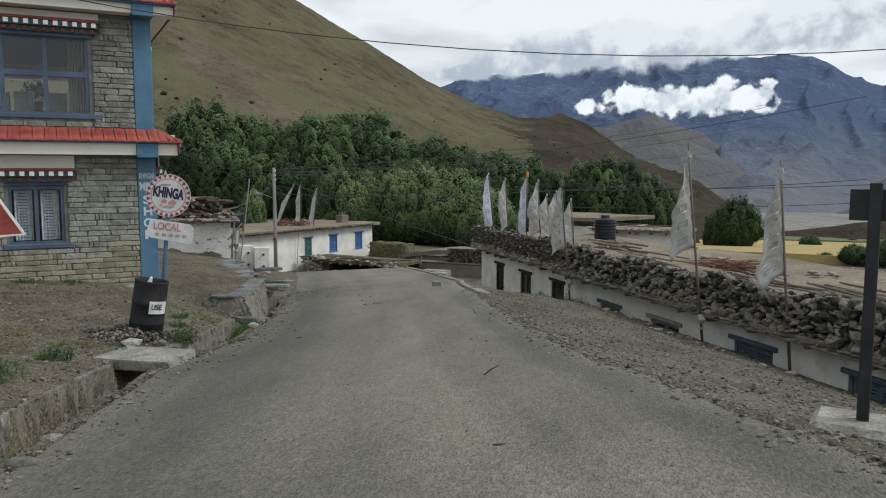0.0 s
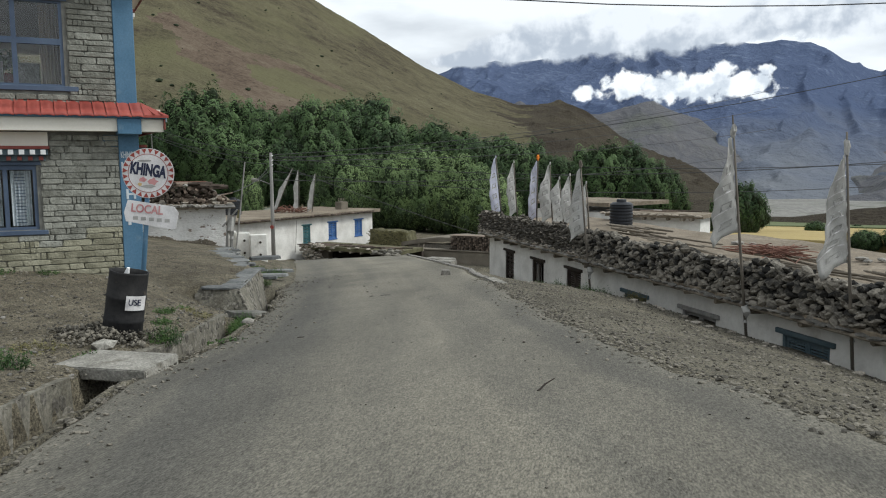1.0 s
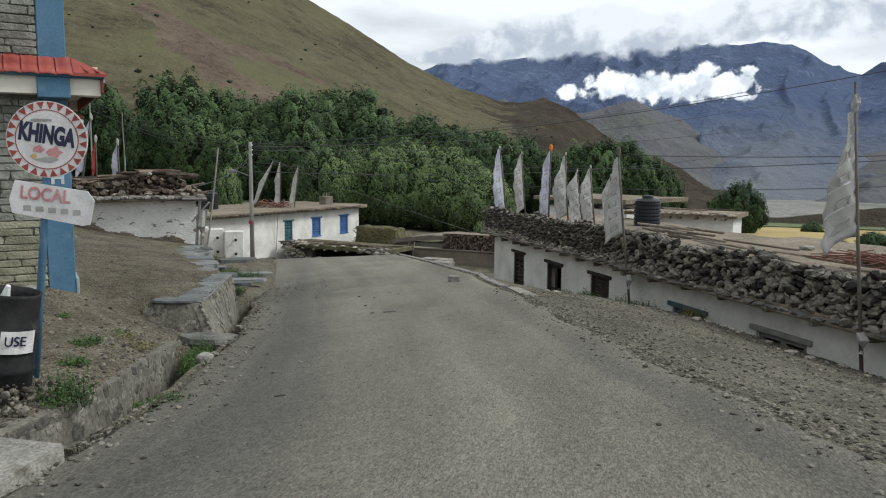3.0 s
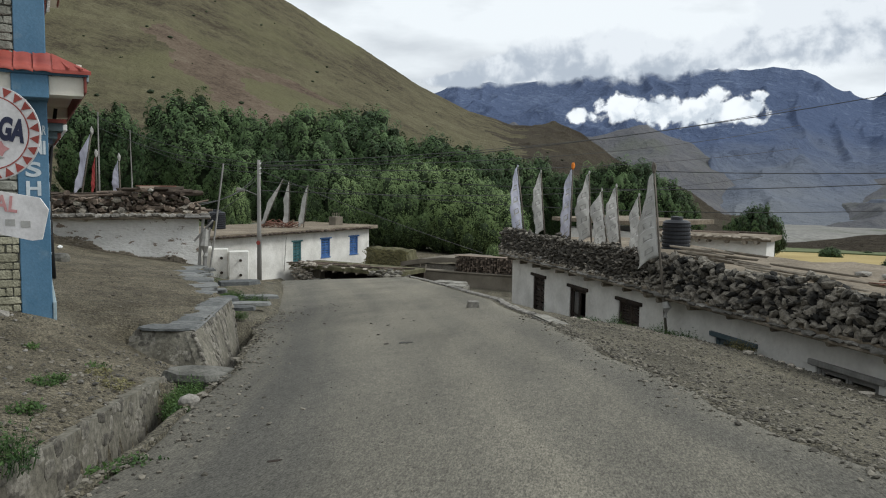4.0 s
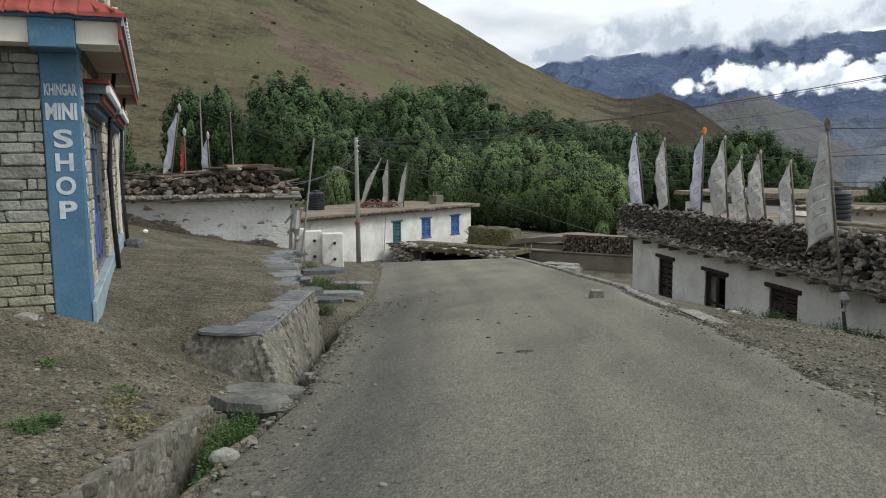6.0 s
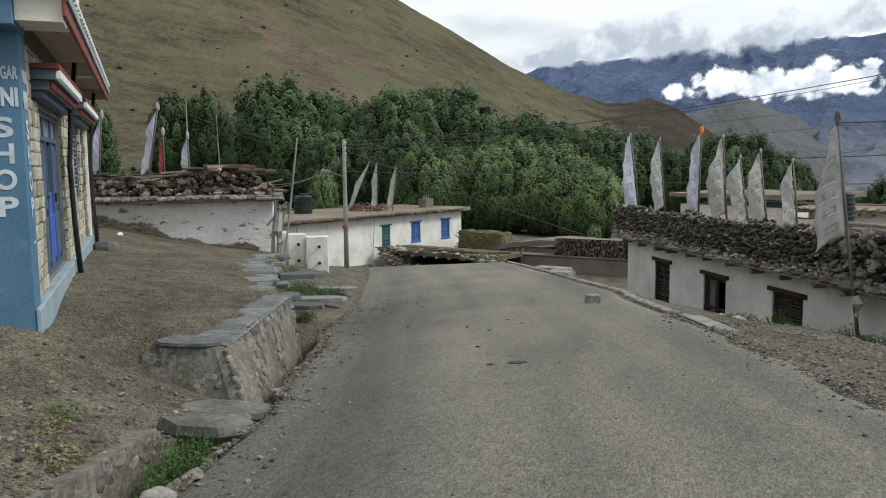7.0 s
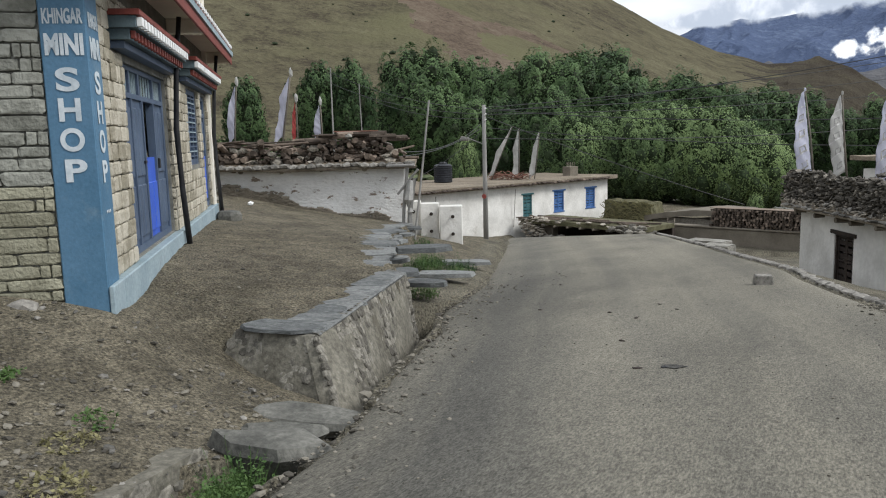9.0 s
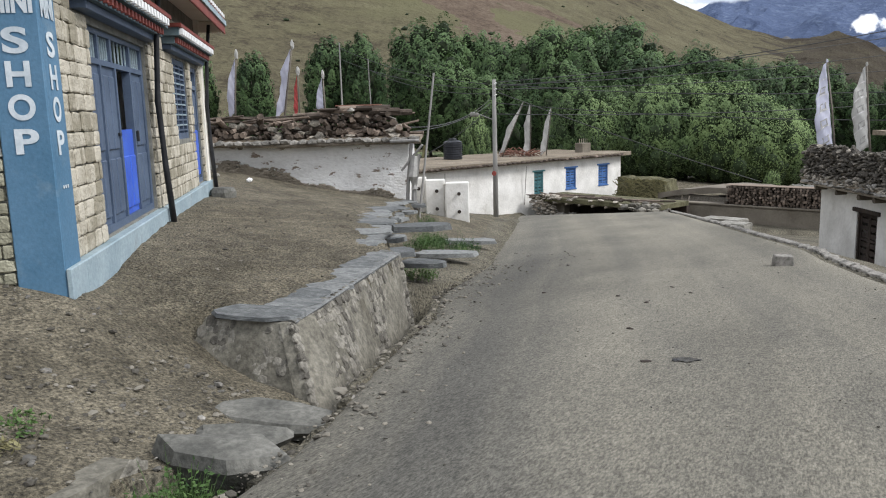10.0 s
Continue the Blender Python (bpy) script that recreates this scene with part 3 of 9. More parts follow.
KY = [-40, 3, 5.6, 7, 10.5, 12.5, 14.8, 16.4, 18.5, 20.3, 24, 31.5, 44, 54, 70]
KX = [13.5, -1.07, -1.97, -2.42, -2.95, -3.6, -4.2, -4.85, -5.57, -6.45, -7.5, -10.5, -15.6, -19.6, -26]
RY = [-40, 4, 5.6, 7.5, 9.4, 12.4, 16, 17.7, 19.8, 21.3, 22.8, 25.2, 27, 31.5, 36, 44, 54, 70]
RX = [21.5, 4.4, 3.8, 3.05, 2.4, 1.55, 0.65, 0.2, -0.25, -0.72, -1.2, -1.85, -2.2, -3.75, -5.2, -7.95, -11.6, -18]
PY = [15.9, 16.05, 19.2, 19.9, 22.9, 25.0, 29.6, 40]
PX = [-5.5, -5.5, -6.4, -7.0, -8.94, -10.1, -12.4, -16]
UA = Vector((0.458, -0.889, 0)).normalized()    # along the low houses, towards the viewer
NA = Vector((0.889, 0.458, 0)).normalized()     # into the low houses
A0, B0 = Vector((1.27, 27.6, 0)), Vector((6.04, 16.4, 0))

front_yard = thin_plate([(-2.07, 4.16, 0.32), (-2.6, 6.3, 0.12), (-3.7, 8.0, -0.14), (-4.1, 9.7, -0.26), (-3.95, 12.2, -0.47), (-4.9, 13.9, -0.78), (-5.3, 15.3, -1.02), (-6.1, 15.75, -0.98), (-6.7, 15.5, -0.64), (-7.3, 15.2, -0.36), (-8.8, 14.1, -0.02), (-9.7, 13.4, 0.06), (-6.5, 9.5, -0.05), (-5, 5, 0.35), (-9, 8, 0.25), (-2, 0, 0.75), (-6, 0, 0.9), (-12, 8, 0.4), (-13, 12, 0.25)])
terrace = thin_plate([(-5.5, 16.05, -0.64), (-6.5, 18.4, -0.63), (-7.86, 21.4, -0.66), (-9.88, 24.3, -0.88), (-12.4, 29.6, -1.27), (-6.2, 15.9, -0.60), (-8.0, 16.8, -0.42), (-9.8, 18.7, -0.33), (-13, 22.5, -0.38), (-17.3, 27.5, -0.32), (-15, 28.7, -0.85), (-18, 24, -0.1)])
verge = thin_plate([(-6.6, 19.6, -1.30), (-7.85, 24.3, -1.66), (-9, 24, -1.50), (-10.2, 31, -2.40), (-11.9, 31, -1.95), (-12.5, 29.6, -1.65), (-14, 36, -2.5), (-16.6, 45, -3.95), (-19.4, 50, -4.6), (-20, 45, -4.0), (-17, 34, -1.9), (-25, 50, -4.2), (-22, 38, -2.0)])
low_yard = thin_plate([(2.35, 23.4, -1.94), (3.75, 20.7, -1.62), (5.4, 17.5, -1.56), (6.75, 14.7, -1.57), (7.5, 13.3, -1.58), (10, 8.5, -1.6), (13, 3, -1.2), (2.3, 25.2, -2.15), (0.2, 29.3, -2.70), (-1.2, 32, -2.9), (-2.6, 34.8, -3.15), (-4.5, 42, -4.3), (-6.7, 48.7, -4.9), (-10, 52, -5.3), (17, -5, -0.5)])


def ground_z(x, y):
    x, y = np.asarray(x, float), np.asarray(y, float)
    kx, rx, px = np.interp(y, KY, KX), np.interp(y, RY, RX), np.interp(y, PY, PX)
    road = road_z(x, y)
    # to the right: the shoulder falls to the foot of the low houses
    wall_x = np.where(y > 23.9, A0.x + (y - A0.y) * UA.x / UA.y, B0.x + (y - B0.y) * UA.x / UA.y)
    wall_x = np.maximum(wall_x, rx + 1.2)
    t = np.clip((x - rx) / (wall_x - rx), 0, 1.6)
    edge = road_z(rx, y)
    low = np.where(y < 55, low_yard(np.minimum(x, wall_x + 3), np.clip(y, -5, 55)), -5.4)
    right = edge + (np.minimum(low, edge - 0.05) - edge) * np.clip(t, 0, 1) ** np.interp(y, [17.5, 20.0, 22.3, 24.0], [1.15, 2.0, 2.2, 1.15])
    right = np.where(t > 1, low, right) + 0.05 * ripple(x, y, 1.1, 5) * np.clip(t * 6, 0, 1)
    # to the left: a stone drain, then yards, terrace and verge
    yard = front_yard(np.maximum(x, -13.0), np.clip(y, -3, 17))
    ter = terrace(np.maximum(x, -19.0), np.clip(y, 14, 31))
    soft = np.clip((-6.2 - x) * 0.8, 0.03, 1.2)
    w = step(-1, 1, (y - 16.12) / soft)
    left = yard * (1 - w) + ter * w
    ver = verge(np.maximum(x, -26.0), np.clip(y, 18, 52))
    left = np.where((x > px) & (y > 16), np.where(y < 19.3, road - 0.30, ver), left)
    left = np.where((y > 29.8) & (x > -17 - (y - 30) * 0.3), ver, left)
    left = np.where(y > 36, verge(np.maximum(x, -30.0), np.clip(y, 18, 54)), left)
    left = left + 0.025 * ripple(x, y, 0.9, 8) + 0.02 * ripple(x, y, 0.25, 9, 2)
    beyond = np.maximum(kx - 0.70 - x, 0)
    left = np.where(y < 13.8, np.minimum(left, road + 0.02 + 0.33 * beyond), left)
    ditch_w = np.interp(y, [2, 9, 13, 14, 19.3, 20.5, 22], [0.72, 0.70, 0.70, 0.5, 0.40, 0.35, 0.0])
    in_ditch = (x < kx - 0.02) & (x > kx - ditch_w) & (y < 22) & ~((y > 14.1) & (y < 15.0))
    near = np.where(x > rx, right, np.where(x > kx - 0.02, road - 0.03, left))
    near = np.where(in_ditch, road - np.where(y > 14.5, 0.72, 0.80) + 0.04 * ripple(x, y, 0.3, 3, 2), near)
    # far off: the valley falls away to the right, and the hill's foot lies to the left
    r = np.hypot(x, y - 7)
    az = np.degrees(np.arctan2(x, np.maximum(y - 7, 0.01)))
    valley = np.interp(r, [0, 40, 60, 130, 410, 1500, 5000], [-1, -3.5, -5.5, -9.5, -25, -66, -60])
    bank = np.interp(r, [0, 40, 60, 130, 410, 1500, 5000], [-0.5, -1.5, -3.5, -6, -8, -20, -40])
    side = step(-25, 8, az)
    far = bank * (1 - side) + valley * side + ripple(x, y, 60, 21) * np.clip((r - 60) / 200, 0, 1) * 3
    far = np.where(y < 7, 0.6, far)
    k = np.where(y > 7, step(52, 66, r), step(20, 45, r))
    return near * (1 - k) + far * k


def gz(x, y):
    return float(ground_z(np.array([x]), np.array([y]))[0])


def graded(lo, hi, fine, mid, reach, growth=1.13):
    a = list(np.arange(lo, hi + 1e-6, fine))
    for sgn in (1, -1):
        s, p = mid, (a[-1] if sgn > 0 else a[0])
        while abs(p) < reach[0 if sgn < 0 else 1]:
            p += sgn * s
            if abs(p) > (30 if sgn < 0 else 60):
                s *= growth
            a.append(p) if sgn > 0 else a.insert(0, p)
    return np.array(a)


gx = graded(-14.0, 8.0, 0.12, 0.35, (4800, 4800))
gy = graded(2.0, 27.0, 0.12, 0.35, (300, 4800))
GX, GY = np.meshgrid(gx, gy)
GZ = ground_z(GX, GY)
nx, ny = len(gx), len(gy)
verts = np.stack([GX.ravel(), GY.ravel(), GZ.ravel()], 1)
ii = (np.arange(ny - 1)[:, None] * nx + np.arange(nx - 1)[None, :]).ravel()
faces = np.stack([ii, ii + 1, ii + nx + 1, ii + nx], 1)
me = bpy.data.meshes.new("ground")
me.from_pydata(verts.tolist(), [], faces.tolist())
for m in (M_EARTH, M_GRAVEL, M_STUBBLE):
    me.materials.append(m)
cx, cy = GX.ravel()[faces].mean(1), GY.ravel()[faces].mean(1)
shoulder = (cx > np.interp(cy, RY, RX) - 0.3 + 0.25 * ripple(cx, cy, 0.8, 40)) & (np.hypot(cx, cy) < 60)
ditchside = (cx > np.interp(cy, KY, KX) - 0.6) & (np.hypot(cx, cy) < 60)
idx = np.where(np.hypot(cx, cy - 7) > 75, 2, np.where(shoulder | ditchside, 1, 0))
me.polygons.foreach_set("material_index", idx.astype(np.int32))
me.shade_smooth()
ground = tagged(new("ground", me), "dry stony brown earth with gravel and sparse weeds", "ground", kind="structure")

# the road: one worn strip with ragged edges, slightly proud of the ground
ry = np.concatenate([np.arange(-30, 2, 0.5), np.arange(2, 30, 0.15), np.arange(30, 60, 0.4)])
rv, rf, cols = [], [], 44
for y in ry:
    a, b = np.interp(y, KY, KX) + 0.03, np.interp(y, RY, RX)
    rag = 0.10 * float(ripple(np.array([y]), np.array([3.0]), 0.7, 11)[0])
    rag2 = (0.22 if y < 20.5 else 0.05) * float(ripple(np.array([y]), np.array([9.0]), 1.4, 12)[0])
    a, b = a + max(rag, -0.02), b + rag2
    for c in range(cols + 1):
        x = a + (b - a) * c / cols
        q = min(c, cols - c)
        lift = 0.0 if q else -0.06
        bumpy = 0.008 * float(ripple(np.array([x]), np.array([y]), 0.8, 14)[0])
        rv.append((x, y, float(road_z(x, y)) + 0.012 + lift + bumpy))
n1 = cols + 1
for i in range(len(ry) - 1):
    for c in range(cols):
        rf.append((i * n1 + c, i * n1 + c + 1, (i + 1) * n1 + c + 1, (i + 1) * n1 + c))
road = raw("road", rv, rf, M_ROAD, None, "", True)
lane = np.tile(np.arange(cols + 1) / cols, len(ry))
along_y = np.repeat(ry, cols + 1)
drift = 0.05 * ripple(along_y, along_y * 0, 6.0, 17)
# the last term makes the road paler with distance
wear = (0.34 + 0.22 * np.exp(-((lane - 0.37 - drift) / 0.05) ** 2) + 0.30 * np.exp(-((lane - 0.60 - drift) / 0.11) ** 2) + 0.26 * np.exp(-((lane - 0.80 - drift) / 0.06) ** 2)
        - 0.24 * np.exp(-((lane - 0.17 - drift) / 0.10) ** 2) + 0.22 * np.exp(-(lane / 0.035) ** 2) + 0.36 * np.exp(-((lane - 1.0) / 0.06) ** 2)
        + 0.26 * ripple(lane * 60, along_y * 0.10, 1.6, 19, 4) + 0.12 * ripple(lane * 14, along_y * 0.5, 1.6, 29, 4) + np.clip((along_y - 14) * 0.012, 0, 0.24))
att = road.data.attributes.new("wear", "FLOAT", "POINT")
att.data.foreach_set("value", np.clip(wear, 0, 1).astype(np.float32))
tagged(road, "worn dusty grey asphalt road with ragged gravel edges", "road", kind="structure")


# ---- hill, mountains, clouds ----
EYE0 = (0.0, 7.0, 1.6)


def polar_relief(name, az0, az1, n_az, radii, height, material):
    az = np.radians(np.linspace(az0, az1, n_az))
    A, R = np.meshgrid(az, radii)
    X, Y = EYE0[0] + R * np.sin(A), EYE0[1] + R * np.cos(A)
    Z = height(np.degrees(A), R, X, Y)
    v = np.stack([X.ravel(), Y.ravel(), Z.ravel()], 1)
    i = (np.arange(len(radii) - 1)[:, None] * n_az + np.arange(n_az - 1)[None, :]).ravel()
    f = np.stack([i, i + n_az, i + n_az + 1, i + 1], 1)
    return raw(name, v.tolist(), f.tolist(), material, None, "", True)


def hill_height(a, r, x, y):
    rise = np.interp(a, [-80, -50, -30, -22.5, -16.3, -12.6, -8.9, -5.7, -4.1, -2.9, -1.7, -0.9, 1.1, 2.5, 4.5, 7.1, 9], [0.42, 0.37, 0.29, 0.2244, 0.1625, 0.1216, 0.0904, 0.0735, 0.0749, 0.0745, 0.0692, 0.0622, 0.0385, 0.022, 0.008, -0.010, -0.036])
    top = np.interp(a, [-80, -30, -10, 0, 9], [620, 640, 720, 800, 900])
    t = np.clip((r - 125) / (top - 125), 0, 1.8)
    z_top = rise * top + 1.6
    z = -9 + (z_top + 9) * np.where(t < 1, t ** 1.45, 1 - (t - 1) * 0.8)
    gully = ripple(a * 9, np.log(r) * 25, 22, 51, 5)
    knolls = (ridged(x, y, 130, 53, 5) - 0.4) * np.clip((a + 8) / 5, 0.12, 1.0)
    crags = (ridged(x, y, 46, 59, 4) - 0.4) * 7.5 * np.clip((a + 7) / 4, 0, 1) * np.clip(t * 2, 0, 1)
    return z + crags + (gully * 0.010 + knolls * 0.020) * np.clip(r - 150, 0, 300) * np.where(t < 1, 1 - 0.8 * t, 0.2)


hill = polar_relief("hillside", -84, 10.5, 620, np.linspace(118, 950, 260), hill_height, M_HILL)
hill.data.materials.append(M_HILL_BARE)
mid = np.array([hill.data.vertices[p.vertices[0]].co[:] for p in hill.data.polygons])
bare_az = np.degrees(np.arctan2(mid[:, 0] - EYE0[0], mid[:, 1] - EYE0[1])) + 2.5 * ripple(mid[:, 0], mid[:, 1], 110, 57, 6) + 3.0 * ripple(mid[:, 0], mid[:, 1], 16, 60, 3) + mid[:, 2] * 0.05
hill.data.materials.append(M_HILL_RED)
hill_az = np.degrees(np.arctan2(mid[:, 0] - EYE0[0], mid[:, 1] - EYE0[1]))
hill_r = np.hypot(mid[:, 0] - EYE0[0], mid[:, 1] - EYE0[1])
red_soil = 0.9 - np.hypot((hill_az + 25.0 + (hill_r - 330) * 0.012) / 9.0, (hill_r - 330) / 75.0) + 1.1 * ripple(mid[:, 0], mid[:, 1], 60, 58, 5) > 0.25
hill.data.polygons.foreach_set("material_index", np.where(bare_az > -4.5, 1, np.where(red_soil, 2, 0)).astype(np.int32))
tagged(hill, "broad grassy olive-brown hillside with bare earth patches", "hill", kind="structure")


def mountain_height(a, r, x, y):
    rise = np.interp(a, [-60, -30, -12, -9.5, -2.7, 5, 8, 11.8, 13.5, 15.5, 17.7, 24, 32, 45, 60], [0.14, 0.13, 0.116, 0.127, 0.135, 0.141, 0.139, 0.144, 0.138, 0.117, 0.102, 0.13, 0.11, 0.14, 0.12])
    t = np.clip((r - 1300) / 2300, 0, 1.6)
    z = -76 + (rise * 3600 + 76) * np.where(t < 1, t ** 1.5, 1 - (t - 1))
    wx, wy = x + 130 * ripple(x, y, 420, 81, 3), y + 130 * ripple(x, y, 420, 85, 3)
    amp = np.clip(t * 2.2, 0, 1) * np.where(t < 1, 1 - t * 0.70, 0.30)
    ribs = ridged(wx, wy * 0.42, 300, 71, 6) + 0.5 * ridged(wx - wy * 0.3, wy * 0.5, 150, 77, 5)
    return z + (ribs - 0.62) * 150 * amp + ripple(x, y, 40, 95, 3) * 12 * amp


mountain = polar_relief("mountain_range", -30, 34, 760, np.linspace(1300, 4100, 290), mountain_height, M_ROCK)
tagged(mountain, "rocky mountain range under cloud, blue-grey from painted haze", "mountain", kind="structure")


def foothill_height(a, r, x, y):
    rise = np.interp(a, [-6, 0, 1.4, 2.8, 4.2, 5.8, 7.4, 10.2, 12, 13.5, 14.5, 15.6, 18, 24, 40], [0.075, 0.062, 0.066, 0.072, 0.071, 0.059, 0.043, 0.009, -0.030, -0.034, -0.030, -0.008, 0.014, 0.03, 0.03])
    t = np.clip((r - 1250) / 1000, 0, 1.5)
    z = -72 + (rise * 2250 + 72) * np.where(t < 1, t ** 1.2, 1 - (t - 1))
    return z + (ridged(x + 50 * ripple(x, y, 200, 63, 3), y * 0.5, 170, 61, 6) - 0.4) * 75 * np.clip(t * 2, 0, 1) * np.clip(1.3 - t, 0.25, 1) * np.clip(rise * 20 + 0.9, 0, 1)


foothill = polar_relief("foothill", -8, 44, 420, np.linspace(1200, 2600, 130), foothill_height, M_SLOPE)
tagged(foothill, "pale grey scree slopes at the valley's far side", "hill", kind="structure")


def cloud_material(name, blobs, scale, rag, cut, light, dark, soft, grey_foot):
    """A bank of cloud made of several soft lobes (x, z, half-width, half-height) torn by noise; it glows, and the
    greyer shade of its underside is painted into that glow.
    """
    m = bpy.data.materials.new(name)
    m.use_nodes = True
    n, k = m.node_tree.nodes, m.node_tree.links
    n.remove(n["Principled BSDF"])

    def math_node(op, a, b=None, c=None):
        q = n.new("ShaderNodeMath")
        q.operation = op
        for i, v in enumerate((a, b, c)):
            if v is None:
                continue
            if isinstance(v, (int, float)):
                q.inputs[i].default_value = v
            else:
                k.new(v, q.inputs[i])
        return q.outputs[0]

    co = n.new("ShaderNodeTexCoord")
    sp = n.new("ShaderNodeSeparateXYZ")
    k.new(co.outputs["Object"], sp.inputs[0])

    def billow(sc, detail, shift):
        mp = n.new("ShaderNodeMapping")
        mp.inputs["Location"].default_value = shift
        k.new(co.outputs["Object"], mp.inputs["Vector"])
        t = n.new("ShaderNodeTexNoise")
        t.inputs["Scale"].default_value, t.inputs["Detail"].default_value, t.inputs["Roughness"].default_value = sc, detail, 0.56
        t.inputs["Distortion"].default_value = 0.25
        k.new(mp.outputs[0], t.inputs["Vector"])
        return t.outputs["Fac"]

    field, under = None, None
    for x, z, w, h in blobs:
        dx = math_node("DIVIDE", math_node("SUBTRACT", sp.outputs["X"], x), w)
        dz = math_node("DIVIDE", math_node("SUBTRACT", sp.outputs["Z"], z), h)
        f = math_node("SUBTRACT", 1.0, math_node("SQRT", math_node("ADD", math_node("MULTIPLY", dx, dx), math_node("MULTIPLY", dz, dz))))
        field = f if field is None else math_node("SMOOTH_MAX", field, f, 0.25)
    n1, n2 = billow(scale, 9, (0, 0, 0)), billow(scale * soft, 5, (3.1, 0, 0.4))
    dens = math_node("ADD", field, math_node("MULTIPLY", math_node("SUBTRACT", n1, 0.5), rag))
    n2 = math_node("ADD", math_node("ADD", n2, math_node("MULTIPLY", sp.outputs["Z"], grey_foot)), math_node("MULTIPLY", math_node("SUBTRACT", n1, 0.5), 0.5))
    ramp = n.new("ShaderNodeMapRange")
    ramp.interpolation_type = "SMOOTHSTEP"
    ramp.inputs["From Min"].default_value, ramp.inputs["From Max"].default_value = cut
    k.new(dens, ramp.inputs["Value"])
    tone = n.new("ShaderNodeMapRange")
    tone.interpolation_type = "SMOOTHSTEP"
    tone.inputs["From Min"].default_value, tone.inputs["From Max"].default_value = 0.34, 0.60
    k.new(n2, tone.inputs["Value"])
    col = n.new("ShaderNodeMix")
    col.data_type = "RGBA"
    k.new(tone.outputs[0], col.inputs[0])
    col.inputs[6].default_value, col.inputs[7].default_value = (*dark, 1), (*light, 1)
    # the cloud's lit and shaded tones are emitted, not lit by the sun
    em = n.new("ShaderNodeEmission")
    k.new(col.outputs[2], em.inputs["Color"])
    tr = n.new("ShaderNodeBsdfTransparent")
    mix = n.new("ShaderNodeMixShader")
    k.new(ramp.outputs[0], mix.inputs[0])
    k.new(tr.outputs[0], mix.inputs[1])
    k.new(em.outputs[0], mix.inputs[2])
    k.new(mix.outputs[0], n["Material Output"].inputs["Surface"])
    return m


def cloud_bank(name, az, elev, dist, w, h, lobes, label, scale, rag, cut, light, dark, soft=0.5, grey_foot=0.0):
    """A far bank of cloud facing the village; one unit of its own axes is 100 m.
    lobes: (bearing in degrees, rise over run, half-width and half-height in radians)."""
    a = radians(az)
    c = Vector((EYE0[0] + dist * math.sin(a), EYE0[1] + dist * math.cos(a), EYE0[2] + dist * elev))
    u = dist / 100
    blobs = [(u * math.tan(radians(b - az)), u * (e / math.cos(radians(b - az)) - elev), u * p * 1.3, u * q * 1.3) for b, e, p, q in lobes]
    v = [(-w / 2, 0, -h / 2), (w / 2, 0, -h / 2), (w / 2, 0, h / 2), (-w / 2, 0, h / 2)]
    ob = raw(name, v, [(0, 1, 2, 3)], cloud_material(name, blobs, scale, rag, cut, light, dark, soft, grey_foot))
    ob.matrix_world = Matrix.Translation(c) @ pose(0, 0, 0, 0, 0, -az) @ Matrix.Scale(100, 4)
    ob.visible_shadow = False
    return tagged(ob, label, "cloud", kind="structure")


# ---- the shop ----
# its own axes: x to the right along the road front, y back along the side wall, z up; the corner post stands at the origin
SHOP = Matrix.Translation((-7.26, 15.26, 0)) @ Matrix.Rotation(math.atan2(0.618, 0.786), 4, "Z")
shop = thing("shop_building", SHOP, "two-storey stone shop with blue corner post and red tile eaves", "house")
SW, SL = 6.6, 9.95     # width along the front, length along the side
front = lambda u, d, z: Vector((-u, d, z))
FLANK_X = -0.09      # the side wall stands back behind the corner post
flank = lambda u, d, z: Vector((FLANK_X - d, u, z))
FRONT_HOLES = [(1.98, 3.08, 0.84, 2.16), (1.36, 5.0, 3.68, 5.40)]
SIDE_HOLES = [(1.60, 4.50, -0.10, 2.12), (6.60, 8.10, 0.80, 2.15), (8.55, 9.50, -0.10, 2.12), (2.0, 4.4, 3.9, 5.3), (5.8, 8.2, 3.9, 5.3)]
wall_f = part("wall", add_wall(B(), SW, -1.2, 6.05, 0.3, FRONT_HOLES, lambda u, d, z: Vector((-max(u, 0.15), d, z))), M_MORTAR, shop)
wall_s = part("wall", add_wall(B(), SL, -1.2, 6.05, 0.3, SIDE_HOLES, lambda u, d, z: Vector((FLANK_X - d, max(u, 0.302), z))), M_MORTAR, shop)
bm = B()
add_wall(bm, SW, -1.2, 6.05, 0.3, [(1.2, 4.6, 3.75, 5.5)], lambda u, d, z: Vector((-u, SL - d, z)))
part("wall", bm, M_CREAM, shop)
part("wall", add_wall(B(), SL - 0.62, -1.2, 6.05, 0.3, [], lambda u, d, z: Vector((-SW + d, u + 0.31, z))), M_CREAM, shop)
part("floor_slab", box(-SW - 0.1, 0.438, -0.05, SL + 0.55, 3.08, 3.30), M_CREAM, shop)
part("room_floor", box(-SW + 0.31, -0.31, 0.31, SL - 0.31, 3.302, 3.36), M_WOOD, shop)
part("room_ceiling", box(-SW + 0.31, -0.31, 0.31, SL - 0.31, 5.93, 6.04), M_DARKROOM, shop)
part("roof_slab", box(-SW - 0.3, 0.50, -0.05, SL + 0.6, 6.06, 6.30), M_CREAM, shop)
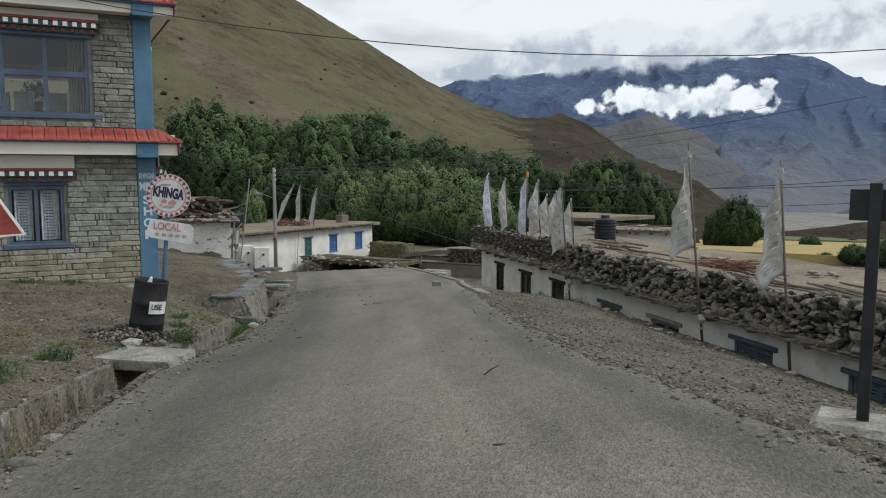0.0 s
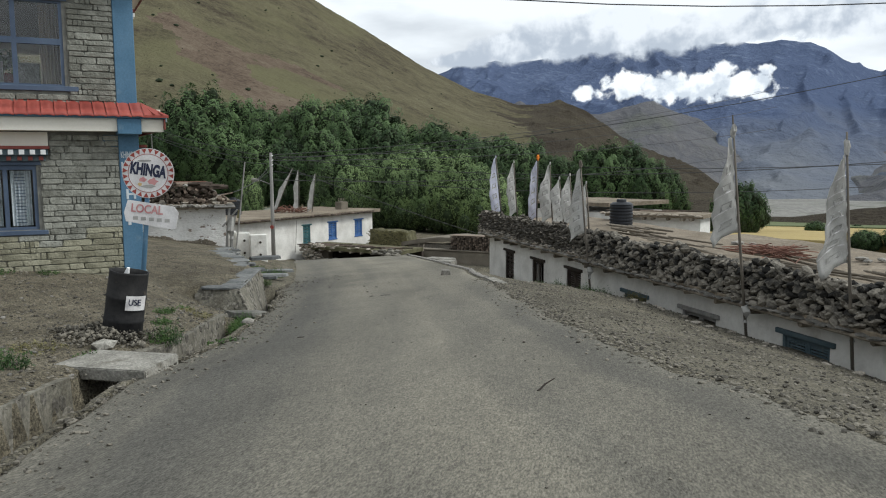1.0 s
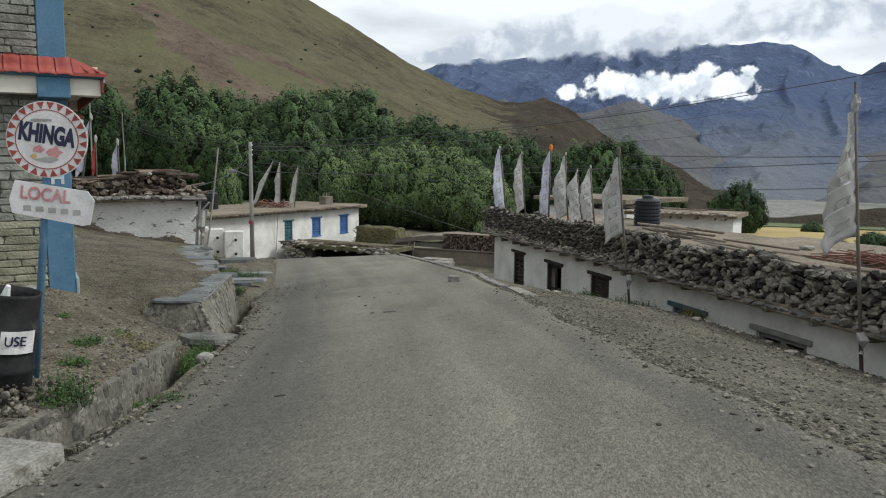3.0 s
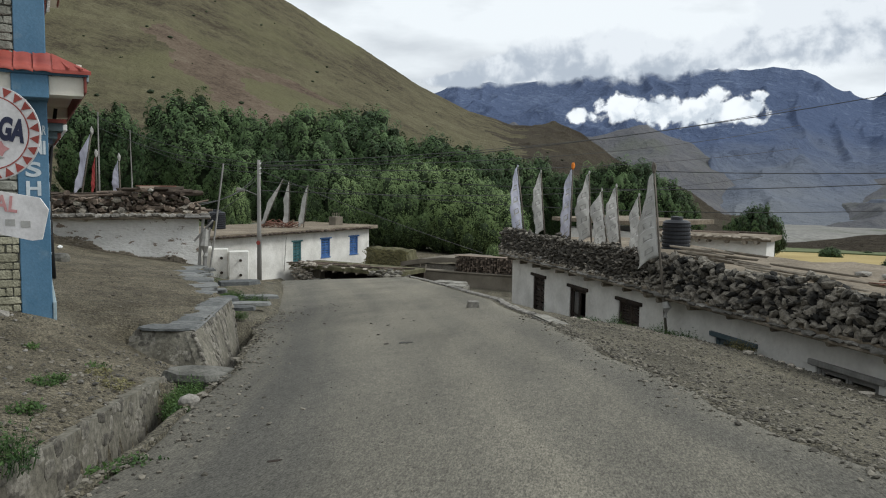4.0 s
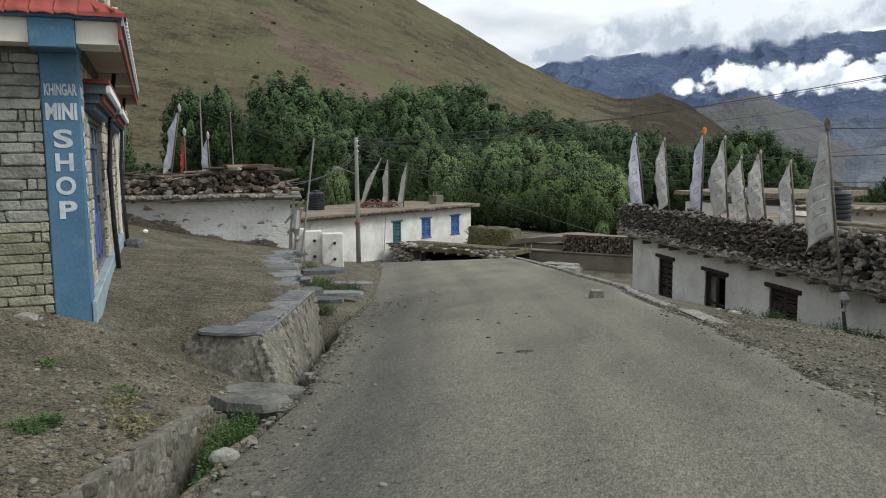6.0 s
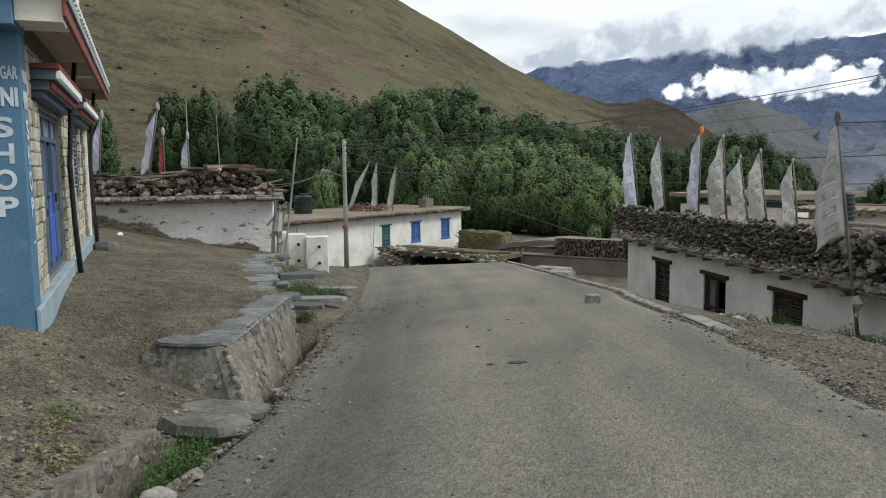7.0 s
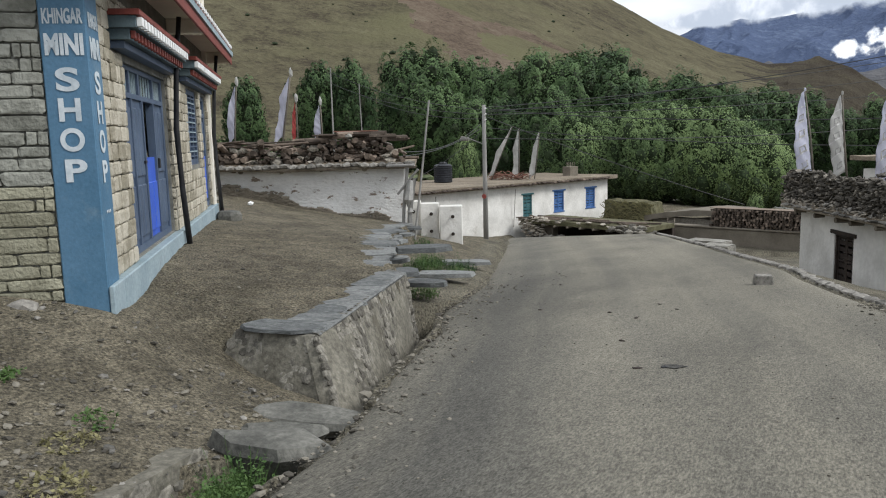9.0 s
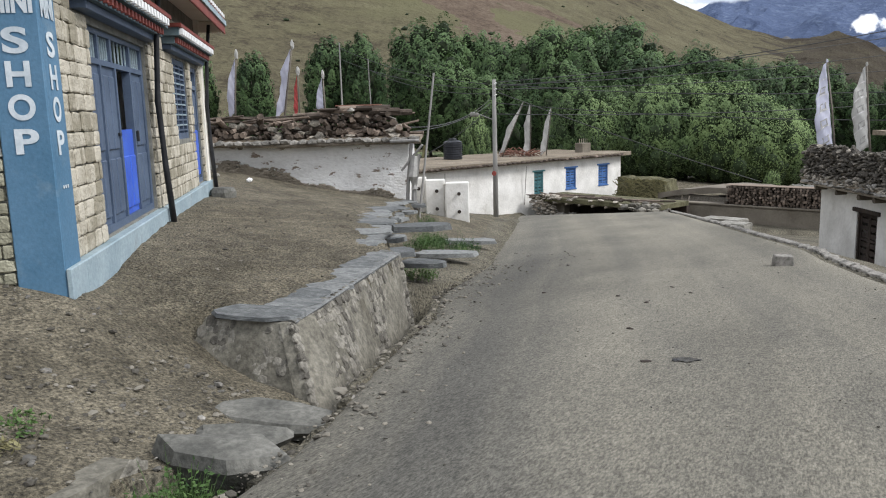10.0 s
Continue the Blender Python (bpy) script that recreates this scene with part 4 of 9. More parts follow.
for z0, z1 in ((2.76, 3.10), (5.92, 6.20)):
    part("fascia", box(-SW, -0.462, -0.42, -0.008, z0 + 0.06, z1 - 0.005), M_CREAM, shop)
    part("fascia", box(0.005, 0.438, -0.42, 0.02, z0 + 0.06, z1 - 0.03), M_CREAM, shop)
    part("drip_edge", box(-SW - 0.1, 0.50, -0.52, -0.425, z1 - 0.02, z1 + 0.05, 0.01), M_BLUE, shop)
    part("beam_end", box(-0.46, 0.0, -0.50, 0.30, z0, z1 - 0.022, 0.012), M_BLUE, shop)
    part("fascia", box(0.44, 0.475, -0.50, SL + 0.30, z0 + 0.10, z1 + 0.10, 0.008), M_MAROON, shop)
    part("fascia", box(0.477, 0.505, -0.50, SL + 0.30, z1 - 0.08, z1 + 0.02), M_BLUEPALE, shop)
# white blocks under the red edge along the side
for k in range(34):
    part("dentil", box(0.507, 0.53, 0.0 + k * 0.29, 0.15 + k * 0.29, 3.13, 3.19), M_DENTWHITE, shop)
for y0 in (0.30, 5.10, 9.80):
    part("cross_beam", box(FLANK_X + 0.002, 0.436, y0, y0 + 0.20, 2.86, 3.076, 0.01), M_CREAM, shop)
post = part("corner_post", box(-0.42, -0.02, -0.05, 0.40, -0.75, 6.0, 0.012), M_BLUE, shop, "blue painted corner post")
part("capital", box(-0.72, -0.422, -0.03, 0.10, 2.62, 2.755, 0.03), M_BLUE, shop)
part("capital", box(-0.58, -0.422, -0.028, 0.10, 2.50, 2.618, 0.03), M_BLUE, shop)
part("capital", box(-0.72, -0.422, -0.03, 0.10, 5.74, 5.915, 0.03), M_BLUE, shop)
part("plinth", box(FLANK_X - 0.01, 0.03, 0.402, SL + 0.05, -0.9, -0.12, 0.012), M_BLUEPALE, shop, "pale blue plinth")
part("plinth", box(-0.018, 0.03, -0.065, 0.400, -0.9, -0.12, 0.008), M_BLUEPALE, shop)
# writing on the post: front and side
for text, z, s, w, b in (("KHINGAR", 2.34, 0.18, 0.34, 0.03), ("MINI", 2.09, 0.25, 0.33, 0.045), ("S", 1.78, 0.28, 0.20, 0.03), ("H", 1.51, 0.28, 0.19, 0.03), ("O", 1.24, 0.28, 0.21, 0.03), ("P", 0.96, 0.28, 0.19, 0.03)):
    letters(text, s, M_LETTER, post, pose(-0.22, -0.056, z, 90, 0, 0), width=w, bold=b)
    letters(text, s, M_LETTER, post, pose(-0.014, 0.17, z - 0.02, 90, 0, 90), width=w * 0.95, bold=b)
for k in range(3):
    letters(".", 0.2, M_LETTER, post, pose(-0.014, 0.12 + k * 0.06, 0.62, 90, 0, 90))

# red tiles on the skirt roofs
tile_me = bpy.data.meshes.new("tile")
tb = B()
TW, prof = 0.235, 7
for (yy, zz, thk) in ((0.0, 0.30, 0.0), (-0.30, 0.13, 0.0), (-0.31, 0.145, 0.0), (-0.58, 0.0, 0.0)):
    for i in range(prof):
        u = i / (prof - 1)
        tb.verts.new((u * TW, yy, zz + 0.026 * math.sin(math.pi * u) + (0.03 if u < 0.12 else 0)))
tb.verts.ensure_lookup_table()
for r in range(3):
    for i in range(prof - 1):
        tb.faces.new([tb.verts[r * prof + i], tb.verts[r * prof + i + 1], tb.verts[(r + 1) * prof + i + 1], tb.verts[(r + 1) * prof + i]])
brow = [tb.verts[3 * prof + i] for i in range(prof)]
lip = [tb.verts.new((v.co.x, v.co.y + 0.005, v.co.z - 0.035)) for v in brow]
for i in range(prof - 1):
    tb.faces.new([brow[i], brow[i + 1], lip[i + 1], lip[i]])
bmesh.ops.recalc_face_normals(tb, faces=tb.faces)
tb.to_mesh(tile_me)
tb.free()
tile_me.materials.append(M_TILE)
tile_me.shade_smooth()
for z0 in (3.13, 6.24):
    rf_ = part("tile_roof", box(-SW - 0.1, 0.05, -0.50, 0.0, z0 - 0.025, z0 + 0.008), M_TILE, shop, "red tile skirt roof")
    for k in range(int((SW + 0.2) / TW)):
        piece("tile", tile_me, Matrix.Translation((0.05 - (k + 1) * TW, 0, z0)), rf_)
    hip = B()
    a = [(0.05, 0, z0 + 0.31), (0.05, -0.58, z0 + 0.02), (0.53, -0.58, z0 + 0.02), (0.53, -0.52, z0 + 0.02), (0.05, -0.58, z0 - 0.03), (0.53, -0.58, z0 - 0.03), (0.10, 0.2, z0 + 0.31), (0.53, 0.2, z0 + 0.02)]
    hv = [hip.verts.new(p) for p in a]
    hip.faces.new([hv[0], hv[1], hv[2], hv[3]])
    hip.faces.new([hv[1], hv[4], hv[5], hv[2]])
    hip.faces.new([hv[0], hv[3], hv[7], hv[6]])
    part("hip_tile", hip, M_TILE, rf_)
    for u in (0.20, 0.36):
        part("tile_rib", tube([(0.05 + u * 0.35, -0.05, z0 + 0.29 - u * 0.25), (0.05 + u, -0.59, z0 + 0.035)], 0.018, 6), M_TILE, rf_)


def dentil_cornice(parent, u0, u1, z, put, deep=0.30):
    """The painted ledge over an opening: maroon top, white and maroon block rows on blue-green boards."""
    def bx(a, b, d0, d1, z0, z1):
        pts = [put(a, d0, z0), put(b, d1, z1)]
        lo, hi = [min(p[i] for p in pts) for i in range(3)], [max(p[i] for p in pts) for i in range(3)]
        return box(lo[0], hi[0], lo[1], hi[1], lo[2], hi[2], 0.004)
    led = part("cornice", bx(u0, u1, -deep, 0, z + 0.30, z + 0.36), M_MAROON, parent, "maroon and white dentilled cornice")
    part("board", bx(u0 + 0.03, u1 - 0.03, -deep + 0.05, 0, z + 0.175, z + 0.298), M_TEAL, led)
    part("board", bx(u0 + 0.08, u1 - 0.08, -deep + 0.13, 0, z + 0.06, z + 0.173), M_TEAL, led)
    part("board", bx(u0 + 0.14, u1 - 0.14, -deep + 0.20, 0, z - 0.02, z + 0.058), M_SLATEBLUE, led)
    n = int((u1 - u0 - 0.1) / 0.19)
    for k in range(n):
        a = u0 + 0.07 + k * 0.19
        part("dentil", bx(a, a + 0.095, -deep - 0.01, -deep + 0.048, z + 0.19, z + 0.285), M_DENTWHITE, led)
        if u0 + 0.12 < a + 0.06 and a + 0.15 < u1 - 0.12:
            part("dentil", bx(a + 0.05, a + 0.13, -deep + 0.08, -deep + 0.128, z + 0.075, z + 0.155), M_MAROON, led)
    return led


part("plaster_panel", box(-SW, -1.74, -0.03, -0.002, 2.52, 2.80), M_CREAM, shop)
part("plaster_panel", box(-SW, -1.12, -0.03, -0.002, 5.80, 5.95), M_CREAM, shop)
dentil_cornice(shop, 1.72, 3.55, 2.16, front, 0.22)
dentil_cornice(shop, 1.12, 5.4, 5.42, front, 0.25)
dentil_cornice(shop, 1.0, 4.85, 2.22, flank, 0.35)
dentil_cornice(shop, 5.7, 9.95, 2.22, flank, 0.35)
dentil_cornice(shop, 1.8, 4.6, 5.32, flank, 0.3)
dentil_cornice(shop, 5.6, 8.4, 5.32, flank, 0.3)


def pane(name, parent, p0, p1):
    lo, hi = [min(a, b) for a, b in zip(p0, p1)], [max(a, b) for a, b in zip(p0, p1)]
    ob = part(name, box(lo[0], hi[0], lo[1], hi[1], lo[2], hi[2]), M_GLASS, parent)
    ob.visible_shadow = False
    return ob


# lower front window: two casements with lace behind
win = part("window", add_wall(B(), 1.20, 0.74, 2.20, 0.10, [(0.13, 0.58, 0.90, 2.05), (0.66, 1.10, 0.90, 2.05)], lambda u, d, z: Vector((-1.92 - u, 0.03 + d, z))), M_SLATEBLUE, shop, "slate-blue wooden window frame")
part("window_sill", box(-3.22, -1.82, -0.06, 0.028, 0.74, 0.83, 0.008), M_SLATEBLUE, win)
for a, b in ((2.05, 2.50), (2.58, 3.02)):
    pane("pane", win, (-a, 0.075, 0.90), (-b, 0.081, 2.05))
    lace = B()
    for i in range(30):
        x0 = -a - 0.04 - (b - a - 0.08) * i / 29
        for z in (0.92, 2.03):
            lace.verts.new((x0, 0.16 + 0.015 * math.sin(i * 1.3), z))
    lace.verts.ensure_lookup_table()
    for i in range(29):
        lace.faces.new([lace.verts[2 * i], lace.verts[2 * i + 2], lace.verts[2 * i + 3], lace.verts[2 * i + 1]])
    part("lace_curtain", lace, M_LACE, win)
    for k in range(16):
        part("fold_band", box(-b + 0.12, -a - 0.15, 0.132, 0.140, 0.98 + k * 0.065, 0.995 + k * 0.065), M_SLATEBLUE, win)
# added dark panel, stands for the dim room behind the lower window
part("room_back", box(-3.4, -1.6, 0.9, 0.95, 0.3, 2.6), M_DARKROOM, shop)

# large upper window, two rows of panes
ux = [1.36, 2.22, 3.06, 3.90, 4.74, 5.0]
win = part("window", add_wall(B(), 3.74, 3.62, 5.44, 0.11, [(ux[i] - 1.30 + 0.06, ux[i + 1] - 1.30 - 0.03, a, b) for i in range(4) for a, b in ((3.76, 4.54), (4.66, 5.36))], lambda u, d, z: Vector((-1.30 - u, 0.02 + d, z))), M_SLATEBLUE, shop, "large slate-blue upper window")
part("window_sill", box(-5.1, -1.12, -0.05, 0.018, 3.62, 3.72, 0.008), M_SLATEBLUE, win)
for i in range(4):
    for a, b in ((3.76, 4.54), (4.66, 5.36)):
        pane("pane", win, (-ux[i] - 0.06, 0.07, a), (-ux[i + 1] + 0.03, 0.076, b))
cur = B()
for i in range(25):
    for z in (3.62, 5.5):
        cur.verts.new((-1.42 - 0.36 * i / 24, 0.33 + 0.03 * math.sin(i * 1.6), z))
cur.verts.ensure_lookup_table()
for i in range(24):
    cur.faces.new([cur.verts[2 * i], cur.verts[2 * i + 2], cur.verts[2 * i + 3], cur.verts[2 * i + 1]])
curtain = part("curtain", cur, M_CURTAIN, None)
curtain.matrix_world = SHOP
tagged(curtain, "brown striped curtain gathered beside the upper window", "curtain")


# seats and a plant seen through the upper window
def dining_seat(x, y):
    t = thing("dining_chair", SHOP @ Matrix.Translation((x, y, 3.362)), "pale covered chair by the upper window", "chair", "chairs upstairs")
    part("seat", box(-0.21, 0.21, -0.2, 0.2, 0.42, 0.48, 0.015), M_WOOD, t)
    part("backrest", box(-0.21, 0.21, 0.16, 0.21, 0.481, 0.95, 0.015), M_CONCRETE, t)
    for a in (-0.17, 0.17):
        for b in (-0.16, 0.16):
            part("leg", box(a - 0.02, a + 0.02, b - 0.02, b + 0.02, 0, 0.419), M_DARKWOOD, t)
    return t


for x, y in ((-2.0, 1.2), (-2.7, 1.1), (-3.2, 1.5)):
    dining_seat(x, y)
plant = thing("pot_plant", SHOP @ Matrix.Translation((-2.45, 2.2, 3.362)), "dark leafy pot plant on a stand", "plant")
part("stand", box(-0.2, 0.2, -0.2, 0.2, 0, 0.55, 0.02), M_DARKWOOD, plant)
part("pot", tube([(0, 0, 0.552), (0, 0, 0.78)], [0.13, 0.17], 12), M_MAROON, plant)
h = Heap()
rng = random.Random(5)
for _ in range(260):
    d = Vector((rng.gauss(0, 1), rng.gauss(0, 1), rng.gauss(0.2, 0.7))).normalized() * rng.uniform(0.1, 0.34)
    c = Vector((0, 0, 0.98)) + d
    a, b = Vector((rng.uniform(-1, 1), rng.uniform(-1, 1), rng.uniform(-1, 1))).normalized() * 0.06, Vector((rng.uniform(-1, 1), rng.uniform(-1, 1), rng.uniform(-1, 1))).normalized() * 0.04
    h.quad(c - a, c - b, c + a, c + b)
h.done("foliage", M_LEAF, plant)

# shop door on the side: four leaves, one bright blue panel with the dark room above it
door = part("shop_door", add_wall(B(), 2.60, -0.10, 2.12, 0.10, [(0.10, 0.52, 1.80, 2.06), (0.58, 1.02, 1.80, 2.06), (1.10, 1.90, 1.80, 2.06), (1.96, 2.50, 1.80, 2.06), (0.10, 0.56, -0.02, 1.74), (0.62, 1.16, -0.02, 1.74), (1.22, 1.86, -0.02, 1.74), (1.92, 2.50, -0.02, 1.74)], lambda u, d, z: Vector((-0.08 - d, 0.85 + u, z))), M_SLATEBLUE, shop, "slate-blue panelled double door with transom")
def door_leaf(u0, u1, material=M_SLATEBLUE, zt=1.74):
    leaf = part("door_leaf", box(-0.15, -0.11, 0.85 + u0 + 0.002, 0.85 + u1 - 0.002, -0.018, zt), material, door)
    w = u1 - u0
    for z0, z1 in ((0.06, 0.70), (0.80, zt - 0.10)):
        if z1 - z0 > 0.2:
            for k in range(2):
                a = 0.85 + u0 + 0.05 + k * (w - 0.06) / 2
                part("panel", box(-0.109, -0.085, a, a + (w - 0.14) / 2, z0, z1, 0.012), material, leaf)
    return leaf
door_leaf(0.10, 0.56)
door_leaf(0.62, 1.16)
door_leaf(1.92, 2.50)
door_leaf(1.22, 1.86, M_BRIGHTBLUE, 1.02)
part("handle", box(-0.085, -0.05, 0.85 + 1.95, 0.85 + 1.98, 0.86, 1.00, 0.008), M_BLACKPIPE, door)
part("bolt", box(-0.085, -0.06, 0.85 + 1.06, 0.85 + 1.15, 0.95, 0.99, 0.006), M_BLACKPIPE, door)
for a, b in ((0.10, 0.52), (0.58, 1.02), (1.10, 1.90), (1.96, 2.50)):
    pane("pane", door, (-0.13, 0.85 + a, 1.80), (-0.136, 0.85 + b, 2.06))
    for k in range(5):
        y = 0.85 + a + (b - a) * (k + 0.5) / 5
        part("grille_bar", box(-0.12, -0.105, y - 0.008, y + 0.008, 1.80, 2.06), M_BLUEPALE, door)
door.matrix_basis = Matrix.Translation((-0.05, 1.60 - 0.85 * 2.9 / 2.6, 0)) @ Matrix.Diagonal((1, 2.9 / 2.6, 1, 1))
# side window with louvres, second door
win = part("window", add_wall(B(), 1.60, 0.80, 2.15, 0.10, [(0.08, 0.52, 0.90, 2.06), (0.58, 1.02, 0.90, 2.06), (1.08, 1.52, 0.90, 2.06)], lambda u, d, z: Vector((-0.06 - d, 5.35 + u, z))), M_SLATEBLUE, shop, "slate-blue louvred window")
for k in range(3):
    y0 = 5.43 + k * 0.50
    pane("pane", win, (-0.13, y0, 0.90), (-0.136, y0 + 0.44, 2.06))
    for j in range(13):
        part("slat", box(-0.10, -0.06, y0, y0 + 0.44, 0.94 + j * 0.088, 0.965 + j * 0.088), M_BLUEPALE if j % 2 else M_SLATEBLUE, win)
win.matrix_basis = Matrix.Translation((-0.05, 6.60 - 5.35 * 1.5 / 1.6, 0)) @ Matrix.Diagonal((1, 1.5 / 1.6, 1, 1))
door2 = part("side_door", add_wall(B(), 1.25, -0.10, 2.12, 0.10, [(0.10, 1.15, -0.02, 1.70), (0.10, 1.15, 1.78, 2.04)], lambda u, d, z: Vector((-0.06 - d, 7.60 + u, z))), M_SLATEBLUE, shop, "slate-blue side door with a bright blue lower panel")
part("door_leaf", box(-0.13, -0.10, 7.702, 8.748, -0.018, 1.70), M_SLATEBLUE, door2)
part("panel", box(-0.099, -0.07, 7.76, 8.69, 0.04, 0.92, 0.012), M_BRIGHTBLUE, door2)
part("panel", box(-0.099, -0.075, 7.76, 8.69, 1.02, 1.62, 0.012), M_SLATEBLUE, door2)
pane("pane", door2, (-0.11, 7.70, 1.78), (-0.116, 8.75, 2.04))
door2.matrix_basis = Matrix.Translation((-0.05, 8.55 - 7.60 * 0.95 / 1.25, 0)) @ Matrix.Diagonal((1, 0.95 / 1.25, 1, 1))
for y in (2.0, 5.8):
    w2 = part("window", add_wall(B(), 2.4, 3.9, 5.3, 0.10, [(0.08, 1.16, 4.0, 5.2), (1.24, 2.32, 4.0, 5.2)], lambda u, d, z: Vector((-0.06 - d, y + u, z))), M_SLATEBLUE, shop)
    pane("pane", w2, (-0.11, y + 0.08, 4.0), (-0.116, y + 1.16, 5.2))
    pane("pane", w2, (-0.11, y + 1.24, 4.0), (-0.116, y + 2.32, 5.2))
    w2.location.x = FLANK_X
# added panel behind the side openings, darkened to read as unlit rooms
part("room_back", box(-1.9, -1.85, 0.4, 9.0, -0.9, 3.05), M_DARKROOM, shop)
# black pipes that hang down the side wall
for y, top, lean in ((4.50, 2.55, 0.16), (9.85, 2.5, 0.10)):
    pipe = part("downpipe", tube([(0.20, y - 0.1, 3.0), (0.10, y - 0.05, 2.2), (0.04, y, 1.4), (0.06, y + lean * 0.4, 0.5), (0.10, y + lean, -0.45)], [0.035, 0.038, 0.042, 0.042, 0.045], 10), M_BLACKPIPE, shop, "black hanging pipe", True)
part("light_fitting", tube([(0.22, 1.2, 3.07), (0.22, 1.2, 2.97)], [0.05, 0.06], 10), M_BLACKPIPE, shop)

# cut stones of the two visible walls
STONES_F = [block_mesh("stone", M_STONE_F, 100 + i, 0.05, 0.11) for i in range(6)]
STONES_Y = [block_mesh("stone", M_STONE_Y, 120 + i, 0.05, 0.11) for i in range(6)]
STONES_C = [block_mesh("stone", M_STONE_C, 140 + i, 0.05, 0.11) for i in range(6)]


def lay_stones(u_range, z_range, holes, rows, put_m, pick, parent, rng, heap=None, long=(0.26, 0.64)):
    """Courses of cut stone, proud of the mortar, leaving the openings free."""
    z = z_range[0]
    while z < z_range[1] - 0.04:
        hgt = min(rng.uniform(*rows), z_range[1] - z)
        u = u_range[0]
        while u < u_range[1] - 0.02:
            ln = rng.choice((rng.uniform(*long), rng.uniform(*long), rng.uniform(0.07, 0.11)))
            ends = [u + ln, u_range[1]] + [h[0] for h in holes if h[0] > u + 0.01 and h[2] < z + hgt * 0.5 < h[3]]
            e = min(ends)
            hit = [h for h in holes if h[0] - 0.01 <= u < h[1] - 0.01 and h[2] < z + hgt * 0.5 < h[3]]
            if hit:
                u = hit[0][1]
                continue
            if min(ends[1:]) - e < 0.09:
                e = min(ends[1:])
            if e - u > 0.05:
                me_ = rng.choice(pick(z, u))
                m = scaled(put_m(u + 0.006, z + 0.006), e - u - 0.012, 0.05 + rng.uniform(0, 0.018), hgt - 0.012)
                if heap is None:
                    piece("stone", me_, m, parent)
                else:
                    heap.add(me_, m)
            u = e
        z += hgt


rng = random.Random(3)
on_front = lambda u, z: Matrix(((-1, 0, 0, -u), (0, -1, 0, 0.012), (0, 0, 1, z), (0, 0, 0, 1)))
on_side = lambda u, z: Matrix(((0, 1, 0, FLANK_X - 0.012), (1, 0, 0, u), (0, 0, 1, z), (0, 0, 0, 1)))
holes_f = [(1.90, 3.15, 0.72, 2.22), (1.72, 9, 2.18, 2.9)]
lay_stones((0.425, 3.6), (-0.35, 2.75), holes_f, (0.10, 0.15), on_front, lambda z, u: STONES_Y if z < 0.55 + 0.2 * math.sin(u * 3) else STONES_F, wall_f, rng)
h = Heap()
lay_stones((3.6, SW), (-0.35, 2.75), holes_f, (0.10, 0.15), on_front, lambda z, u: STONES_F, None, rng, h)
lay_stones((0.425, SW), (3.2, 5.9), [(1.28, 5.1, 3.60, 5.46), (1.12, 5.4, 5.4, 6)], (0.10, 0.15), on_front, lambda z, u: STONES_F, None, rng, h)
h.done("coursed_masonry", M_STONE_F, wall_f, kind="stuff")
holes_s = [(1.55, 4.55, -0.2, 2.24), (6.55, 8.15, 0.75, 2.30), (8.5, 9.55, -0.2, 2.3), (1.0, 4.85, 2.18, 2.5), (5.7, 9.95, 2.18, 2.5)]
lay_stones((0.405, SL), (-0.12, 2.75), holes_s, (0.12, 0.20), on_side, lambda z, u: STONES_C, wall_s, rng, None, (0.16, 0.36))
h = Heap()
lay_stones((0.405, SL), (3.35, 5.9), [(1.9, 4.5, 3.85, 5.75), (5.7, 8.3, 3.85, 5.75)], (0.12, 0.2), on_side, lambda z, u: STONES_C, None, rng, h)
h.done("coursed_masonry", M_STONE_C, wall_s, kind="stuff")


# ---- low houses along the road ----
ROCKS = [rock_mesh("stone", M_RUBBLE, 200 + i, 0.75, 0.32) for i in range(8)]
SLABS = [rock_mesh("stone", M_RUBBLE_A, 220 + i, 0.36, 0.3) for i in range(8)]
DARKSLABS = [rock_mesh("stone", M_RUBBLE, 230 + i, 0.40, 0.34) for i in range(6)]
PALE = [rock_mesh("stone", M_RUBBLE_L, 240 + i, 0.55, 0.22) for i in range(8)]


def frame_at(origin, along):
    """A frame with x along the wall, y into the house, z up."""
    x = Vector((along.x, along.y, 0)).normalized()
    y = Vector((-x.y, x.x, 0))
    return Matrix(((x.x, y.x, 0, origin.x), (x.y, y.y, 0, origin.y), (0, 0, 1, origin.z), (0, 0, 0, 1)))


